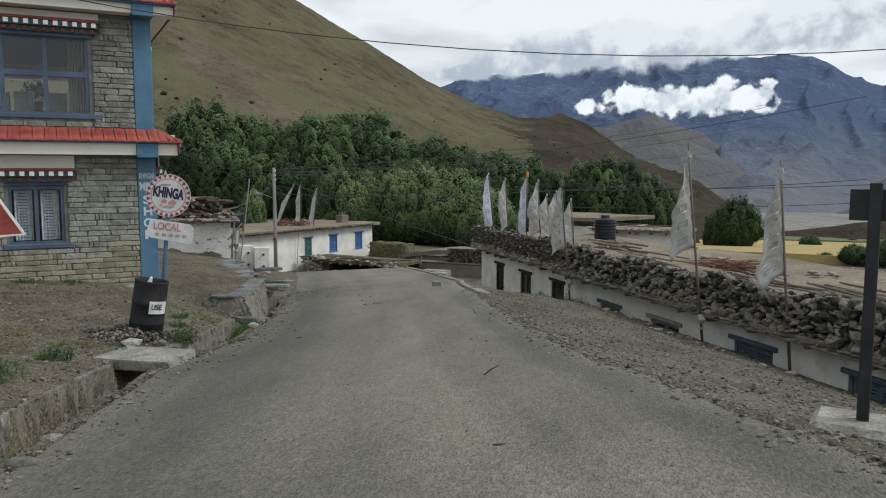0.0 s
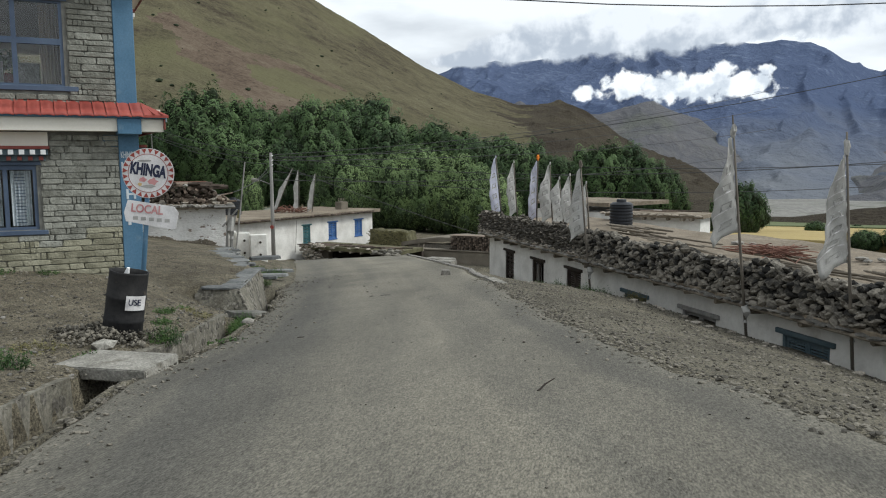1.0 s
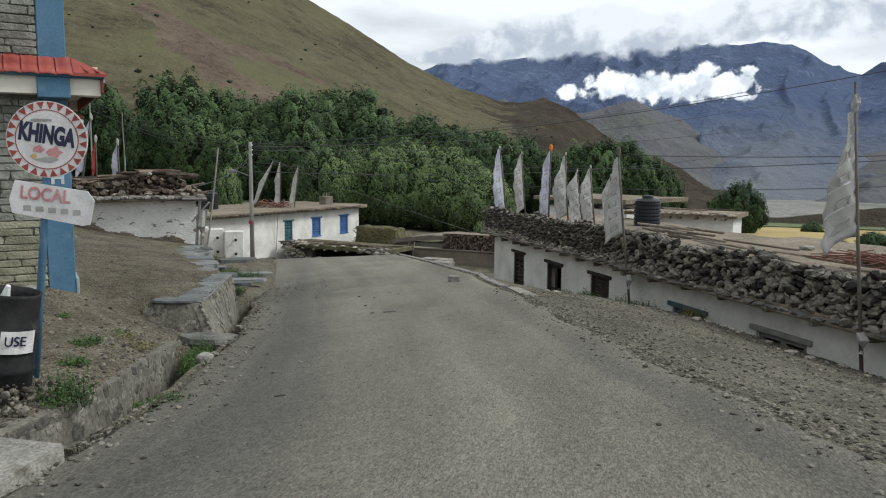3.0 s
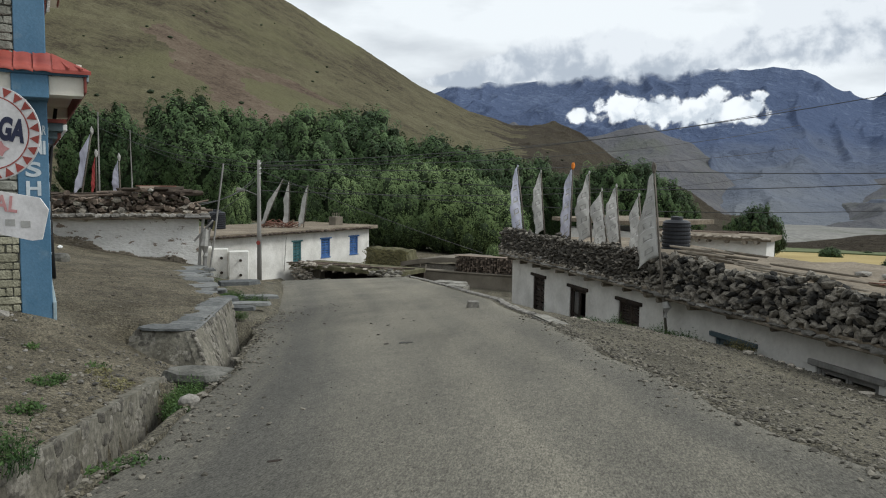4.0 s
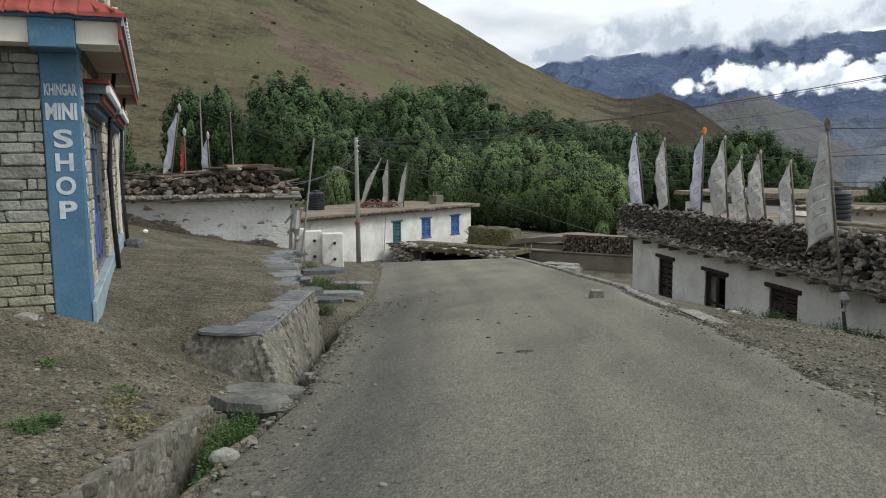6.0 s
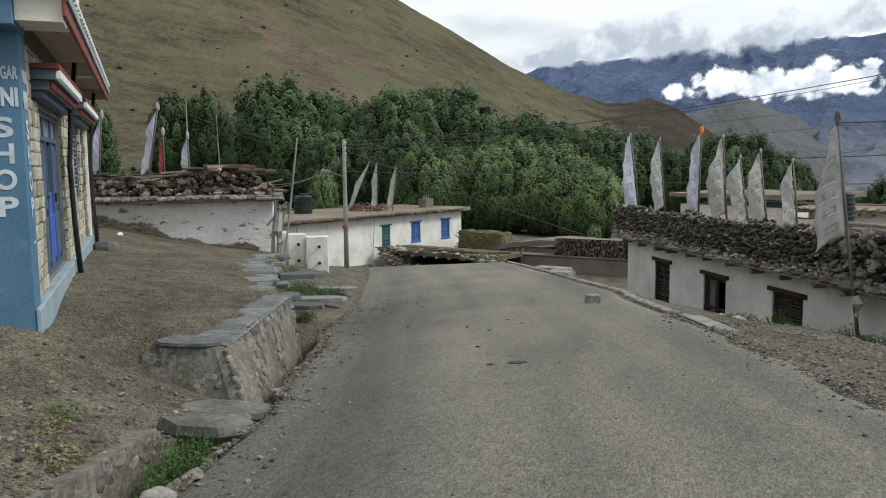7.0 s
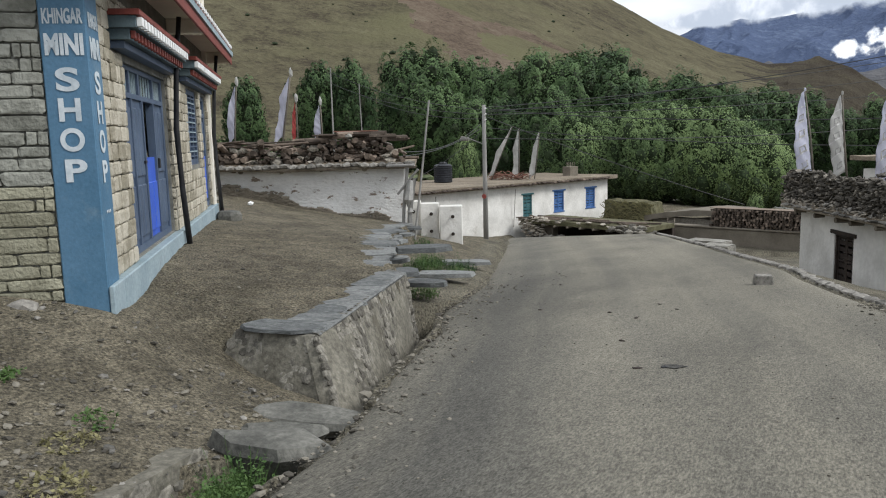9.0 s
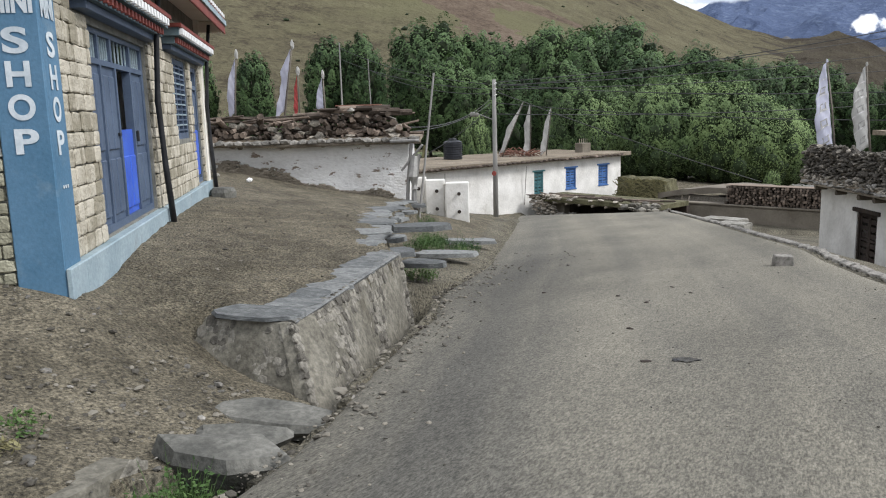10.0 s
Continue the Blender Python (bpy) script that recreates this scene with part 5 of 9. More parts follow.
def timber_window(house, u0, u1, z0, z1, material, kind="shutter", name="window"):
    """A wooden frame with a projecting lintel; shutters with panels, or an open dark hole with a mullion."""
    w = part(name, add_wall(B(), u1 - u0, z0, z1, 0.10, [(0.07, u1 - u0 - 0.07, z0 + 0.07, z1 - 0.07)], lambda u, d, z: Vector((u0 + u, 0.03 + d, z))), material, house)
    part("lintel", box(u0 - 0.14, u1 + 0.14, -0.06, 0.028, z1 - 0.02, z1 + 0.08, 0.012), material, w)
    if kind == "sill":
        part("window_sill", box(u0 - 0.05, u1 + 0.05, -0.05, 0.028, z0 - 0.06, z0 + 0.01, 0.01), material, w)
    a, b, c, d = u0 + 0.07, u1 - 0.07, z0 + 0.07, z1 - 0.07
    n = 2
    for i in range(n):
        p, q = a + (b - a) * i / n + 0.004, a + (b - a) * (i + 1) / n - 0.004
        sh = part("shutter", add_wall(B(), q - p, c, d, 0.04, [(0.06, q - p - 0.06, c + 0.06, (c + d) / 2 - 0.03), (0.06, q - p - 0.06, (c + d) / 2 + 0.03, d - 0.06)], lambda u, dd, z: Vector((p + u, 0.07 + dd, z))), material, w)
        if kind in ("shutter", "sill"):
            for e0, e1 in ((c + 0.06, (c + d) / 2 - 0.03), ((c + d) / 2 + 0.03, d - 0.06)):
                for j in range(3):
                    zz = e0 + (e1 - e0) * (j + 0.15) / 3
                    part("slat", box(p + 0.062, q - 0.062, 0.08, 0.10, zz, zz + (e1 - e0) * 0.22), material, sh)
    # added near-black sheet, the unlit room's shade put into its colour
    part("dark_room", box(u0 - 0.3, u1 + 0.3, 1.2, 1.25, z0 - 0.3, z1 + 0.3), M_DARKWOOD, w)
    return w


def low_house(name, origin, along, length, depth, z0, z_eave, z_roof, holes, material, label, jag=0.0):
    h = thing(name, frame_at(origin, along), label, "house")
    wl = part("wall", add_wall(B(), length, z0, z_eave, 0.4, holes, lambda u, d, z: Vector((u, d, z))), material, h)
    part("wall", add_wall(B(), depth - 0.402, z0, z_eave, 0.4, [], lambda u, d, z: Vector((d, 0.402 + u, z))), material, h)
    part("wall", add_wall(B(), depth - 0.402, z0, z_eave, 0.4, [], lambda u, d, z: Vector((length - d, 0.402 + u, z))), material, h)
    part("wall", add_wall(B(), length - 0.81, z0, z_eave, 0.4, [], lambda u, d, z: Vector((0.405 + u, depth - d, z))), material, h)
    return h


def mud_roof(h, x0, x1, y0, y1, z0, z1, seed):
    """A rammed earth roof: a slab with an uneven top and ragged rim."""
    nxx, nyy = max(8, int((x1 - x0) / 0.35)), max(6, int((y1 - y0) / 0.35))
    xs, ys = np.linspace(x0, x1, nxx), np.linspace(y0, y1, nyy)
    X, Y = np.meshgrid(xs, ys)
    Z = z1 + 0.05 * ripple(X, Y, 1.6, seed) + 0.02 * ripple(X, Y, 0.5, seed + 7)
    v = [tuple(p) for p in np.stack([X.ravel(), Y.ravel(), Z.ravel()], 1)]
    f = [(j * nxx + i, j * nxx + i + 1, (j + 1) * nxx + i + 1, (j + 1) * nxx + i) for j in range(nyy - 1) for i in range(nxx - 1)]
    rim = [i for i in range(nxx)] + [j * nxx + nxx - 1 for j in range(1, nyy)] + [(nyy - 1) * nxx + i for i in range(nxx - 2, -1, -1)] + [j * nxx for j in range(nyy - 2, 0, -1)]
    base = len(v)
    v += [(v[i][0], v[i][1], z0) for i in rim]
    for k in range(len(rim)):
        k2 = (k + 1) % len(rim)
        f.append((rim[k], base + k, base + k2, rim[k2]))
    f.append(tuple(base + k for k in range(len(rim)))[::-1])
    return raw("roof", v, f, M_MUD, h, "flat rammed-earth roof")


def eave_timbers(h, roof, length, z, out, rng, gap=0.9):
    x = 0.3
    while x < length - 0.2:
        r = rng.uniform(0.05, 0.08)
        part("rafter_end", tube([(x, -out * rng.uniform(0.7, 1.05), z + rng.uniform(-0.03, 0.02)), (x + rng.uniform(-0.03, 0.03), 0.5, z)], [r, r], 7, 0.12, rng), M_WOOD, roof)
        x += gap * rng.uniform(0.7, 1.3)


def stone_rim(h, x0, x1, y0, y1, z0, z1, shapes, size, rng, singles, heap, slope=0.25):
    """A dry-stone rim piled along a roof edge. singles: how many stones stay pieces of their own."""
    count, z, row = 0, z0, 0
    rows = int((z1 - z0) / (size[2] * 0.72))
    order = []
    for r in range(rows):
        z = z0 + (z1 - z0) * (r + 0.3) / rows
        for col in range(2 + (r < rows - 1)):
            y = y0 + slope * (z - z0) + col * size[1] * 0.75
            if y > y1:
                continue
            x = x0 + rng.uniform(0, size[0])
            while x < x1:
                s = rng.uniform(0.65, 1.35)
                q = Euler((rng.gauss(0, 0.45), rng.gauss(0, 0.45), rng.uniform(0, 6.28))).to_matrix().to_4x4()
                zz = z + rng.uniform(-0.06, 0.06) + (0.08 * math.sin(x * 1.7) + 0.05 * math.sin(x * 4.1 + 1) if r == rows - 1 else 0)
                m = Matrix.Translation((x, y + rng.uniform(-0.06, 0.06), zz)) @ q
                order.append((col, x, scaled(m, size[0] * s, size[1] * s, size[2] * s * 2.0), rng.choice(shapes)))
                x += size[0] * s * rng.uniform(0.62, 0.85)
    front_ = [o for o in order if o[0] == 0]
    rest = [o for o in order if o[0] != 0]
    for k, (c, x, m, me_) in enumerate(front_):
        if k < singles:
            piece("stone", me_, m, h)
        else:
            heap.add(me_, m)
    for c, x, m, me_ in rest:
        heap.add(me_, m)


rng = random.Random(11)
# the far low house: three openings towards the road
LA = 11.6
oA = A0 + UA * -8.15
holes_a = [(2.02, 3.00, -2.95, -1.56), (4.98, 6.10, -3.3, -1.58), (8.10, 9.22, -2.35, -1.54)]
house_a = low_house("village_house", oA, UA, LA, 5.0, -4.4, -1.10, -0.5, holes_a, M_WHITE, "low whitewashed house with dark shutters and stone-rimmed flat roof")
timber_window(house_a, 2.02, 3.00, -2.95, -1.56, M_DARKWOOD)
timber_window(house_a, 4.98, 6.10, -3.3, -1.58, M_DARKWOOD, "open", "door")
timber_window(house_a, 8.10, 9.22, -2.35, -1.54, M_DARKWOOD)
part("eave_board", box(-0.45, LA + 0.1, -0.42, -0.02, -1.07, -1.0, 0.02), M_WOOD, house_a)
part("roof_edge", box(-0.45, LA + 0.1, -0.40, 0.55, -0.998, -0.90, 0.02), M_MUD, house_a)
roof_a = mud_roof(house_a, -0.45, LA + 0.1, 0.552, 5.2, -0.998, -0.42, 31)
eave_timbers(house_a, roof_a, LA, -1.14, 0.35, rng, 1.0)
hp = Heap()
rim_a = part("stone_rim", box(-0.40, LA, 0.22, 0.50, -0.89, -0.25), M_RUBBLE, house_a, "dry-stone rim piled on the roof edge")
stone_rim(rim_a, -0.45, LA + 0.1, -0.36, 0.75, -0.92, -0.06, SLABS + PALE[:2], (0.14, 0.16, 0.062), rng, 290, hp, 0.12)
hp.done("rubble_fill", M_RUBBLE_A, rim_a, kind="stuff")

# the near low house stands a step further forward
LB = 22.0
oB = B0 + UA * -8.45
holes_b = [(1.90, 3.10, -2.1, -1.44), (4.75, 6.12, -2.1, -1.40), (8.28, 9.58, -1.95, -1.27), (11.6, 12.9, -1.95, -1.24), (15.0, 16.3, -1.9, -1.24)]
house_b = low_house("village_house", oB, UA, LB, 5.4, -4.0, -0.86, -0.2, holes_b, M_WHITE, "long whitewashed house with blue windows and heavy stone roof rim")
timber_window(house_b, 1.90, 3.10, -2.1, -1.44, M_TEAL, "open")
timber_window(house_b, 4.75, 6.12, -2.1, -1.40, M_POLE, "open")
timber_window(house_b, 8.28, 9.58, -1.95, -1.27, M_TEAL, "sill")
timber_window(house_b, 11.6, 12.9, -1.95, -1.24, M_TEAL, "sill")
timber_window(house_b, 15.0, 16.3, -1.9, -1.24, M_TEAL, "sill")
part("eave_board", box(-0.3, LB, -0.5, -0.02, -0.85, -0.78, 0.02), M_WOOD, house_b)
part("roof_edge", box(-0.3, LB, -0.46, 0.60, -0.778, -0.68, 0.02), M_MUD, house_b)
roof_b = mud_roof(house_b, -0.3, LB, 0.602, 5.6, -0.778, -0.20, 37)
eave_timbers(house_b, roof_b, LB, -0.90, 0.42, rng, 1.25)
hp = Heap()
rim_b = part("stone_rim", box(-0.2, LB, 0.28, 0.56, -0.67, -0.10), M_RUBBLE, house_b, "heavy dry-stone rim piled on the roof edge")
stone_rim(rim_b, -0.3, LB, -0.42, 0.8, -0.70, 0.06, ROCKS[:4] + DARKSLABS + DARKSLABS, (0.20, 0.20, 0.11), rng, 295, hp, 0.30)
hp.done("rubble_fill", M_RUBBLE, rim_b, kind="stuff")
for ob, L in ((rim_a, LA), (rim_b, LB)):
    hp = Heap()
    for k in range(int(L / 0.3)):
        zb = -0.98 if ob is rim_a else -0.76
        yb = -0.43 if ob is rim_a else -0.50
        m = Matrix.Translation((k * 0.3 + rng.uniform(-0.05, 0.05), yb + rng.uniform(-0.02, 0.06), zb + rng.uniform(-0.01, 0.03))) @ Matrix.Rotation(rng.uniform(-0.2, 0.2), 4, "Z")
        hp.add(rng.choice(PALE), scaled(m, rng.uniform(0.3, 0.42), 0.25, rng.uniform(0.10, 0.18)))
    hp.done("edge_course", M_RUBBLE_L, ob, kind="stuff")


# ---- drain, terrace and yard in front of the shop ----
def kerb_x(y):
    return float(np.interp(y, KY, KX))


def lane_dir(y):
    d = Vector((kerb_x(y + 0.3) - kerb_x(y - 0.3), 0.6, 0)).normalized()
    return d, Vector((-d.y, d.x, 0))        # along, and to the left


def plate_stone(name, material, seed):
    """A flat-faced wall stone with an angular outline, about one unit across; its face looks along z."""
    r = random.Random(seed)
    n = r.choice((5, 6, 6, 7, 8))
    ring = []
    for i in range(n):
        w = 2 * math.pi * (i + r.uniform(-0.25, 0.25)) / n
        k = 0.5 / max(abs(math.cos(w)), abs(math.sin(w))) ** 0.6 * r.uniform(0.86, 1.06)
        ring.append((k * math.cos(w), k * math.sin(w)))
    bm = B()
    back = [bm.verts.new((x * 1.03, y * 1.03, -0.5)) for x, y in ring]
    rim = [bm.verts.new((x, y, r.uniform(0.12, 0.30))) for x, y in ring]
    top = [bm.verts.new((x * r.uniform(0.70, 0.86), y * r.uniform(0.70, 0.86), r.uniform(0.38, 0.55))) for x, y in ring]
    for a, b in ((back, rim), (rim, top)):
        for i in range(n):
            bm.faces.new([a[i], a[(i + 1) % n], b[(i + 1) % n], b[i]])
    bm.faces.new(top)
    bm.faces.new(back[::-1])
    bmesh.ops.recalc_face_normals(bm, faces=bm.faces)
    me_ = bpy.data.meshes.new(name)
    bm.to_mesh(me_)
    bm.free()
    me_.materials.append(material)
    return me_


WALLSTONES = [plate_stone("stone", M_WALLSTONE, 300 + i) for i in range(12)]


def stone_wall(name, pts, label, rng, th=0.28, size=(0.13, 0.30), bare=0.15, core=M_CEMENT, proud=(0.06, 0.12), upright=0.62):
    """A cemented rubble wall. pts: (top x, y, z, foot x, y, z) along its outer (right-hand) face, which may lean;
    irregular stones stand a little proud of the mortar. bare: the share of the face that is plain mortar."""
    w = tagged(new(name), label, "wall", kind="structure")
    bm = B()
    ringo = []
    for i, p in enumerate(pts):
        a, b = pts[max(i - 1, 0)], pts[min(i + 1, len(pts) - 1)]
        d = Vector((b[0] - a[0], b[1] - a[1], 0)).normalized()
        lf = Vector((-d.y, d.x, 0))
        t, f = Vector(p[:3]), Vector(p[3:])
        ringo.append([bm.verts.new(q) for q in (f, t, t + lf * th, f + lf * (th + 0.05))])
    for a, b in zip(ringo, ringo[1:]):
        for k in range(4):
            bm.faces.new([a[k], a[(k + 1) % 4], b[(k + 1) % 4], b[k]])
    bm.faces.new(ringo[0])
    bm.faces.new(ringo[-1][::-1])
    part("core", bm, core, w)
    for p, q in zip(pts, pts[1:]):
        t0, f0, t1, f1 = Vector(p[:3]), Vector(p[3:]), Vector(q[:3]), Vector(q[3:])
        ln, hg = ((t1 - t0).length + (f1 - f0).length) / 2, max((t0 - f0).length, (t1 - f1).length)
        d = (t1 - t0).normalized()
        up = (t0 - f0).normalized()
        nrm = d.cross(up).normalized()
        up = nrm.cross(d)
        face_m = Matrix(((d.x, up.x, nrm.x, 0), (d.y, up.y, nrm.y, 0), (d.z, up.z, nrm.z, 0), (0, 0, 0, 1)))
        v = 0.02
        while v < hg:
            sv = rng.uniform(*size) * upright
            u = -rng.uniform(0, 0.1)
            while u < ln:
                su = rng.uniform(*size)
                if rng.random() > bare:
                    a, b = min(max((u + su / 2) / ln, 0.01), 0.99), min((v + sv / 2) / hg, 0.96)
                    c = (f0 * (1 - a) + f1 * a) * (1 - b) + (t0 * (1 - a) + t1 * a) * b
                    m = Matrix.Translation(c) @ face_m @ Matrix.Rotation(rng.uniform(-0.3, 0.3) + rng.choice((0, math.pi)), 4, "Z")
                    piece("stone", rng.choice(WALLSTONES), scaled(m, su * 1.0, sv * rng.uniform(0.95, 1.25), rng.uniform(*proud)), w)
                u += su * 0.92
            v += sv * 0.95
    return w


rng = random.Random(21)
# the drain's far wall, before and after the crossing slab
def drain_wall_pts(y0, y1, n, off):
    out = []
    for i in range(n):
        y = y0 + (y1 - y0) * i / (n - 1)
        d, lf = lane_dir(y)
        p = Vector((kerb_x(y), y, 0)) + lf * off
        zt = float(road_z(p.x, p.y)) + 0.045
        out.append((p.x, p.y, zt, p.x + 0.05, p.y, float(road_z(p.x, p.y)) - 0.88))
    return out


stone_wall("drain_wall_south", drain_wall_pts(1.0, 7.35, 10, 0.70), "low cemented stone wall along the roadside drain", rng, 0.20, (0.10, 0.26), 0.82, M_CEMENT, (0.008, 0.020))
stone_wall("drain_wall_middle", drain_wall_pts(8.35, 13.8, 8, 0.66), "low cemented stone wall along the roadside drain", rng, 0.20, (0.10, 0.26), 0.62, M_CEMENT, (0.008, 0.020))
# the terrace wall: a leaning rendered end towards the shop yard and a long rubble face along the drain
face = [(-5.50, 16.05, -0.63, -4.86, 15.62, -1.55), (-5.76, 16.95, -0.63, -5.22, 16.73, -1.72), (-6.08, 18.0, -0.64, -5.74, 18.05, -1.85), (-6.50, 19.40, -0.66, -6.38, 19.6, -2.05)]
stone_wall("terrace_wall_east", face, "cemented rubble retaining wall of the terrace", rng, 0.12, (0.06, 0.15), 0.22, M_CEMENT, (0.022, 0.042), 0.95)
stone_wall("terrace_wall_south", [(-6.45, 15.98, -0.66, -6.55, 15.66, -1.20), (-5.50, 16.04, -0.63, -4.86, 15.62, -1.55)], "cement-rendered end of the terrace wall", rng, 0.35, (0.05, 0.13), 0.80, M_CEMENT, (0.014, 0.026), 0.9)
stone_wall("terrace_wall_north", [(-6.44, 19.32, -0.70, -6.40, 19.40, -1.85), (-7.2, 19.75, -0.70, -7.2, 19.85, -1.6)], "rough stone return of the terrace wall", rng, 0.3)

# slate flags along the terrace edge
def slate_mesh(seed):
    """A thin irregular slab on 0..1 in each axis with a ragged outline."""
    r = random.Random(seed)
    n = 11
    ring = []
    for i in range(n):
        w = 2 * math.pi * i / n
        k = 1 / max(abs(math.cos(w)), abs(math.sin(w))) ** 0.75 * r.uniform(0.80, 1.05)
        ring.append((0.5 + 0.5 * k * math.cos(w), 0.5 + 0.5 * k * math.sin(w)))
    bm = B()
    lo = [bm.verts.new((x, y, r.uniform(0, 0.15))) for x, y in ring]
    hi = [bm.verts.new((0.5 + (x - 0.5) * r.uniform(0.93, 1), 0.5 + (y - 0.5) * r.uniform(0.93, 1), r.uniform(0.85, 1.0))) for x, y in ring]
    c = bm.verts.new((0.5, 0.5, 1.0))
    for i in range(n):
        bm.faces.new([lo[i], lo[(i + 1) % n], hi[(i + 1) % n], hi[i]])
        bm.faces.new([hi[i], hi[(i + 1) % n], c])
    bm.faces.new(lo[::-1])
    bmesh.ops.recalc_face_normals(bm, faces=bm.faces)
    me_ = bpy.data.meshes.new("flagstone")
    bm.to_mesh(me_)
    bm.free()
    me_.materials.append(M_SLATE)
    return me_


flagstones = [slate_mesh(330 + i) for i in range(8)]
edge = tagged(new("terrace_edge"), "grey slate flags along the terrace edge", "paving", kind="structure")
def flag_at(x, y, w, l, turn, dz=0.0, th=0.042):
    z = float(terrace(np.array([x]), np.array([y]))[0])
    m = Matrix.Translation((x, y, z - 0.035 + dz)) @ Matrix.Rotation(turn, 4, "Z") @ Matrix.Translation((-l / 2, -w / 2, 0))
    piece("flagstone", rng.choice(flagstones), scaled(m, l, w, th), edge)
bm, ringo = B(), []
for k in range(25):
    y = 16.06 + 3.30 * k / 24
    x = float(np.interp(y, [16.05, 16.95, 18.0, 19.40], [-5.47, -5.73, -6.05, -6.47]))
    wide = 0.62 + 0.10 * math.sin(k * 1.7) + rng.uniform(-0.08, 0.08) + (0.25 if k < 3 else 0.0)
    zt = float(terrace(np.array([x - 0.3]), np.array([y]))[0]) + 0.012
    o, a = Vector((x, y, 0)), Vector((-0.955, 0.296, 0))
    ringo.append([bm.verts.new(o + a * q + Vector((0, 0, z))) for q, z in ((0.03, zt - 0.06), (0.0, zt - 0.01), (0.02, zt + rng.uniform(-0.004, 0.004)), (wide * 0.5, zt + rng.uniform(-0.004, 0.006)), (wide, zt - 0.012), (wide, zt - 0.06))])
for a, b in zip(ringo, ringo[1:]):
    for k in range(5):
        bm.faces.new([a[k], a[k + 1], b[k + 1], b[k]])
bm.faces.new(ringo[0])
bm.faces.new(ringo[-1][::-1])
part("paved_strip", bm, M_PAVING, edge, "grey slate and cement capping")
flag_at(-5.98, 16.16, 0.46, 0.92, radians(10), 0.026)
for k in range(8):
    y = 16.65 + k * 0.36
    x = float(np.interp(y, [16.0, 19.3], [-5.50, -6.44]))
    flag_at(x - 0.24 + rng.uniform(-0.06, 0.02), y, rng.uniform(0.34, 0.50), rng.uniform(0.40, 0.56), radians(18) + rng.uniform(-0.2, 0.2), 0.012 + rng.uniform(-0.003, 0.004))
y = 19.7
while y < 29.3:
    x = float(np.interp(y, PY, PX))
    w = rng.uniform(0.35, 0.7)
    flag_at(x - 0.36 + rng.uniform(-0.2, 0.1), y, w, rng.uniform(0.5, 1.15), radians(24) + rng.uniform(-0.4, 0.4), rng.uniform(-0.015, 0.008))
    if rng.random() < 0.3:
        flag_at(x - 0.15 + rng.uniform(-0.1, 0.12), y + 0.1, w * 0.8, rng.uniform(0.5, 0.9), radians(24) + rng.uniform(-0.4, 0.4), -0.09, 0.08)
    y += w * 0.85

# concrete slab over the drain
slab = thing("drain_slab", pose(-3.08, 7.96, -0.215, 0.6, -1.5, -4), "pale concrete slab laid across the roadside drain", "slab")
bm = B()
pl = [(-0.62, -0.36), (0.66, -0.40), (0.56, 0.36), (-0.60, 0.42)]
bot, top = [bm.verts.new((x, y, 0)) for x, y in pl], [bm.verts.new((x, y, 0.14)) for x, y in pl]
bm.faces.new(bot[::-1])
bm.faces.new(top)
for i in range(4):
    bm.faces.new([bot[i], bot[(i + 1) % 4], top[(i + 1) % 4], top[i]])
bmesh.ops.bevel(bm, geom=list(bm.edges), offset=0.012, segments=2, affect="EDGES")
part("slab", bm, M_CONCRETE, slab)


def boulder(name, x, y, z, sx, sy, sz, seed, material, label, turn=0.0, rough=0.22, sub=2, flat=0.7):
    t = new(name, rock_mesh(name, material, seed, flat, rough, sub))
    t.matrix_world = Matrix.Translation((x, y, z)) @ Matrix.Rotation(turn, 4, "Z") @ Matrix.Diagonal((sx, sy, sz, 1))
    return tagged(t, label, "rock")


# slate boulders that bridge the drain by the terrace
def slate_block(name, x, y, z, l, w, h, seed, label, turn=0.0, pitch=0.0, under=0.72, n=8, brow=0.50):
    """An angular slate block: a flat, split top with a chipped rim over an undercut foot."""
    r = random.Random(seed)
    bm = B()
    ring = []
    for i in range(n):
        a = 2 * math.pi * (i + r.uniform(-0.3, 0.3)) / n
        k = r.uniform(0.80, 1.15)
        ring.append(Vector((l / 2 * k * math.cos(a), w / 2 * k * math.sin(a), 0)))
    top = [bm.verts.new(p * r.uniform(0.78, 0.93) + Vector((0, 0, h * r.uniform(0.86, 1.0)))) for p in ring]
    rim = [bm.verts.new(p + Vector((0, 0, h * r.uniform(brow, brow + 0.3 * (1 - brow) + 0.05)))) for p in ring]
    foot = [bm.verts.new(p * under * r.uniform(0.9, 1.05)) for p in ring]
    ledge = bm.verts.new(Vector((l * r.uniform(-0.12, 0.12), w * 0.1, h * 0.97)))
    for i in range(n):
        j = (i + 1) % n
        bm.faces.new([top[i], top[j], ledge])
        bm.faces.new([rim[i], rim[j], top[j], top[i]])
        bm.faces.new([foot[i], foot[j], rim[j], rim[i]])
    bm.faces.new(foot[::-1])
    ob = part(name, bm, M_BOULDER)
    ob.matrix_world = pose(x, y, z, pitch, 0, turn)
    return tagged(ob, label, "rock")


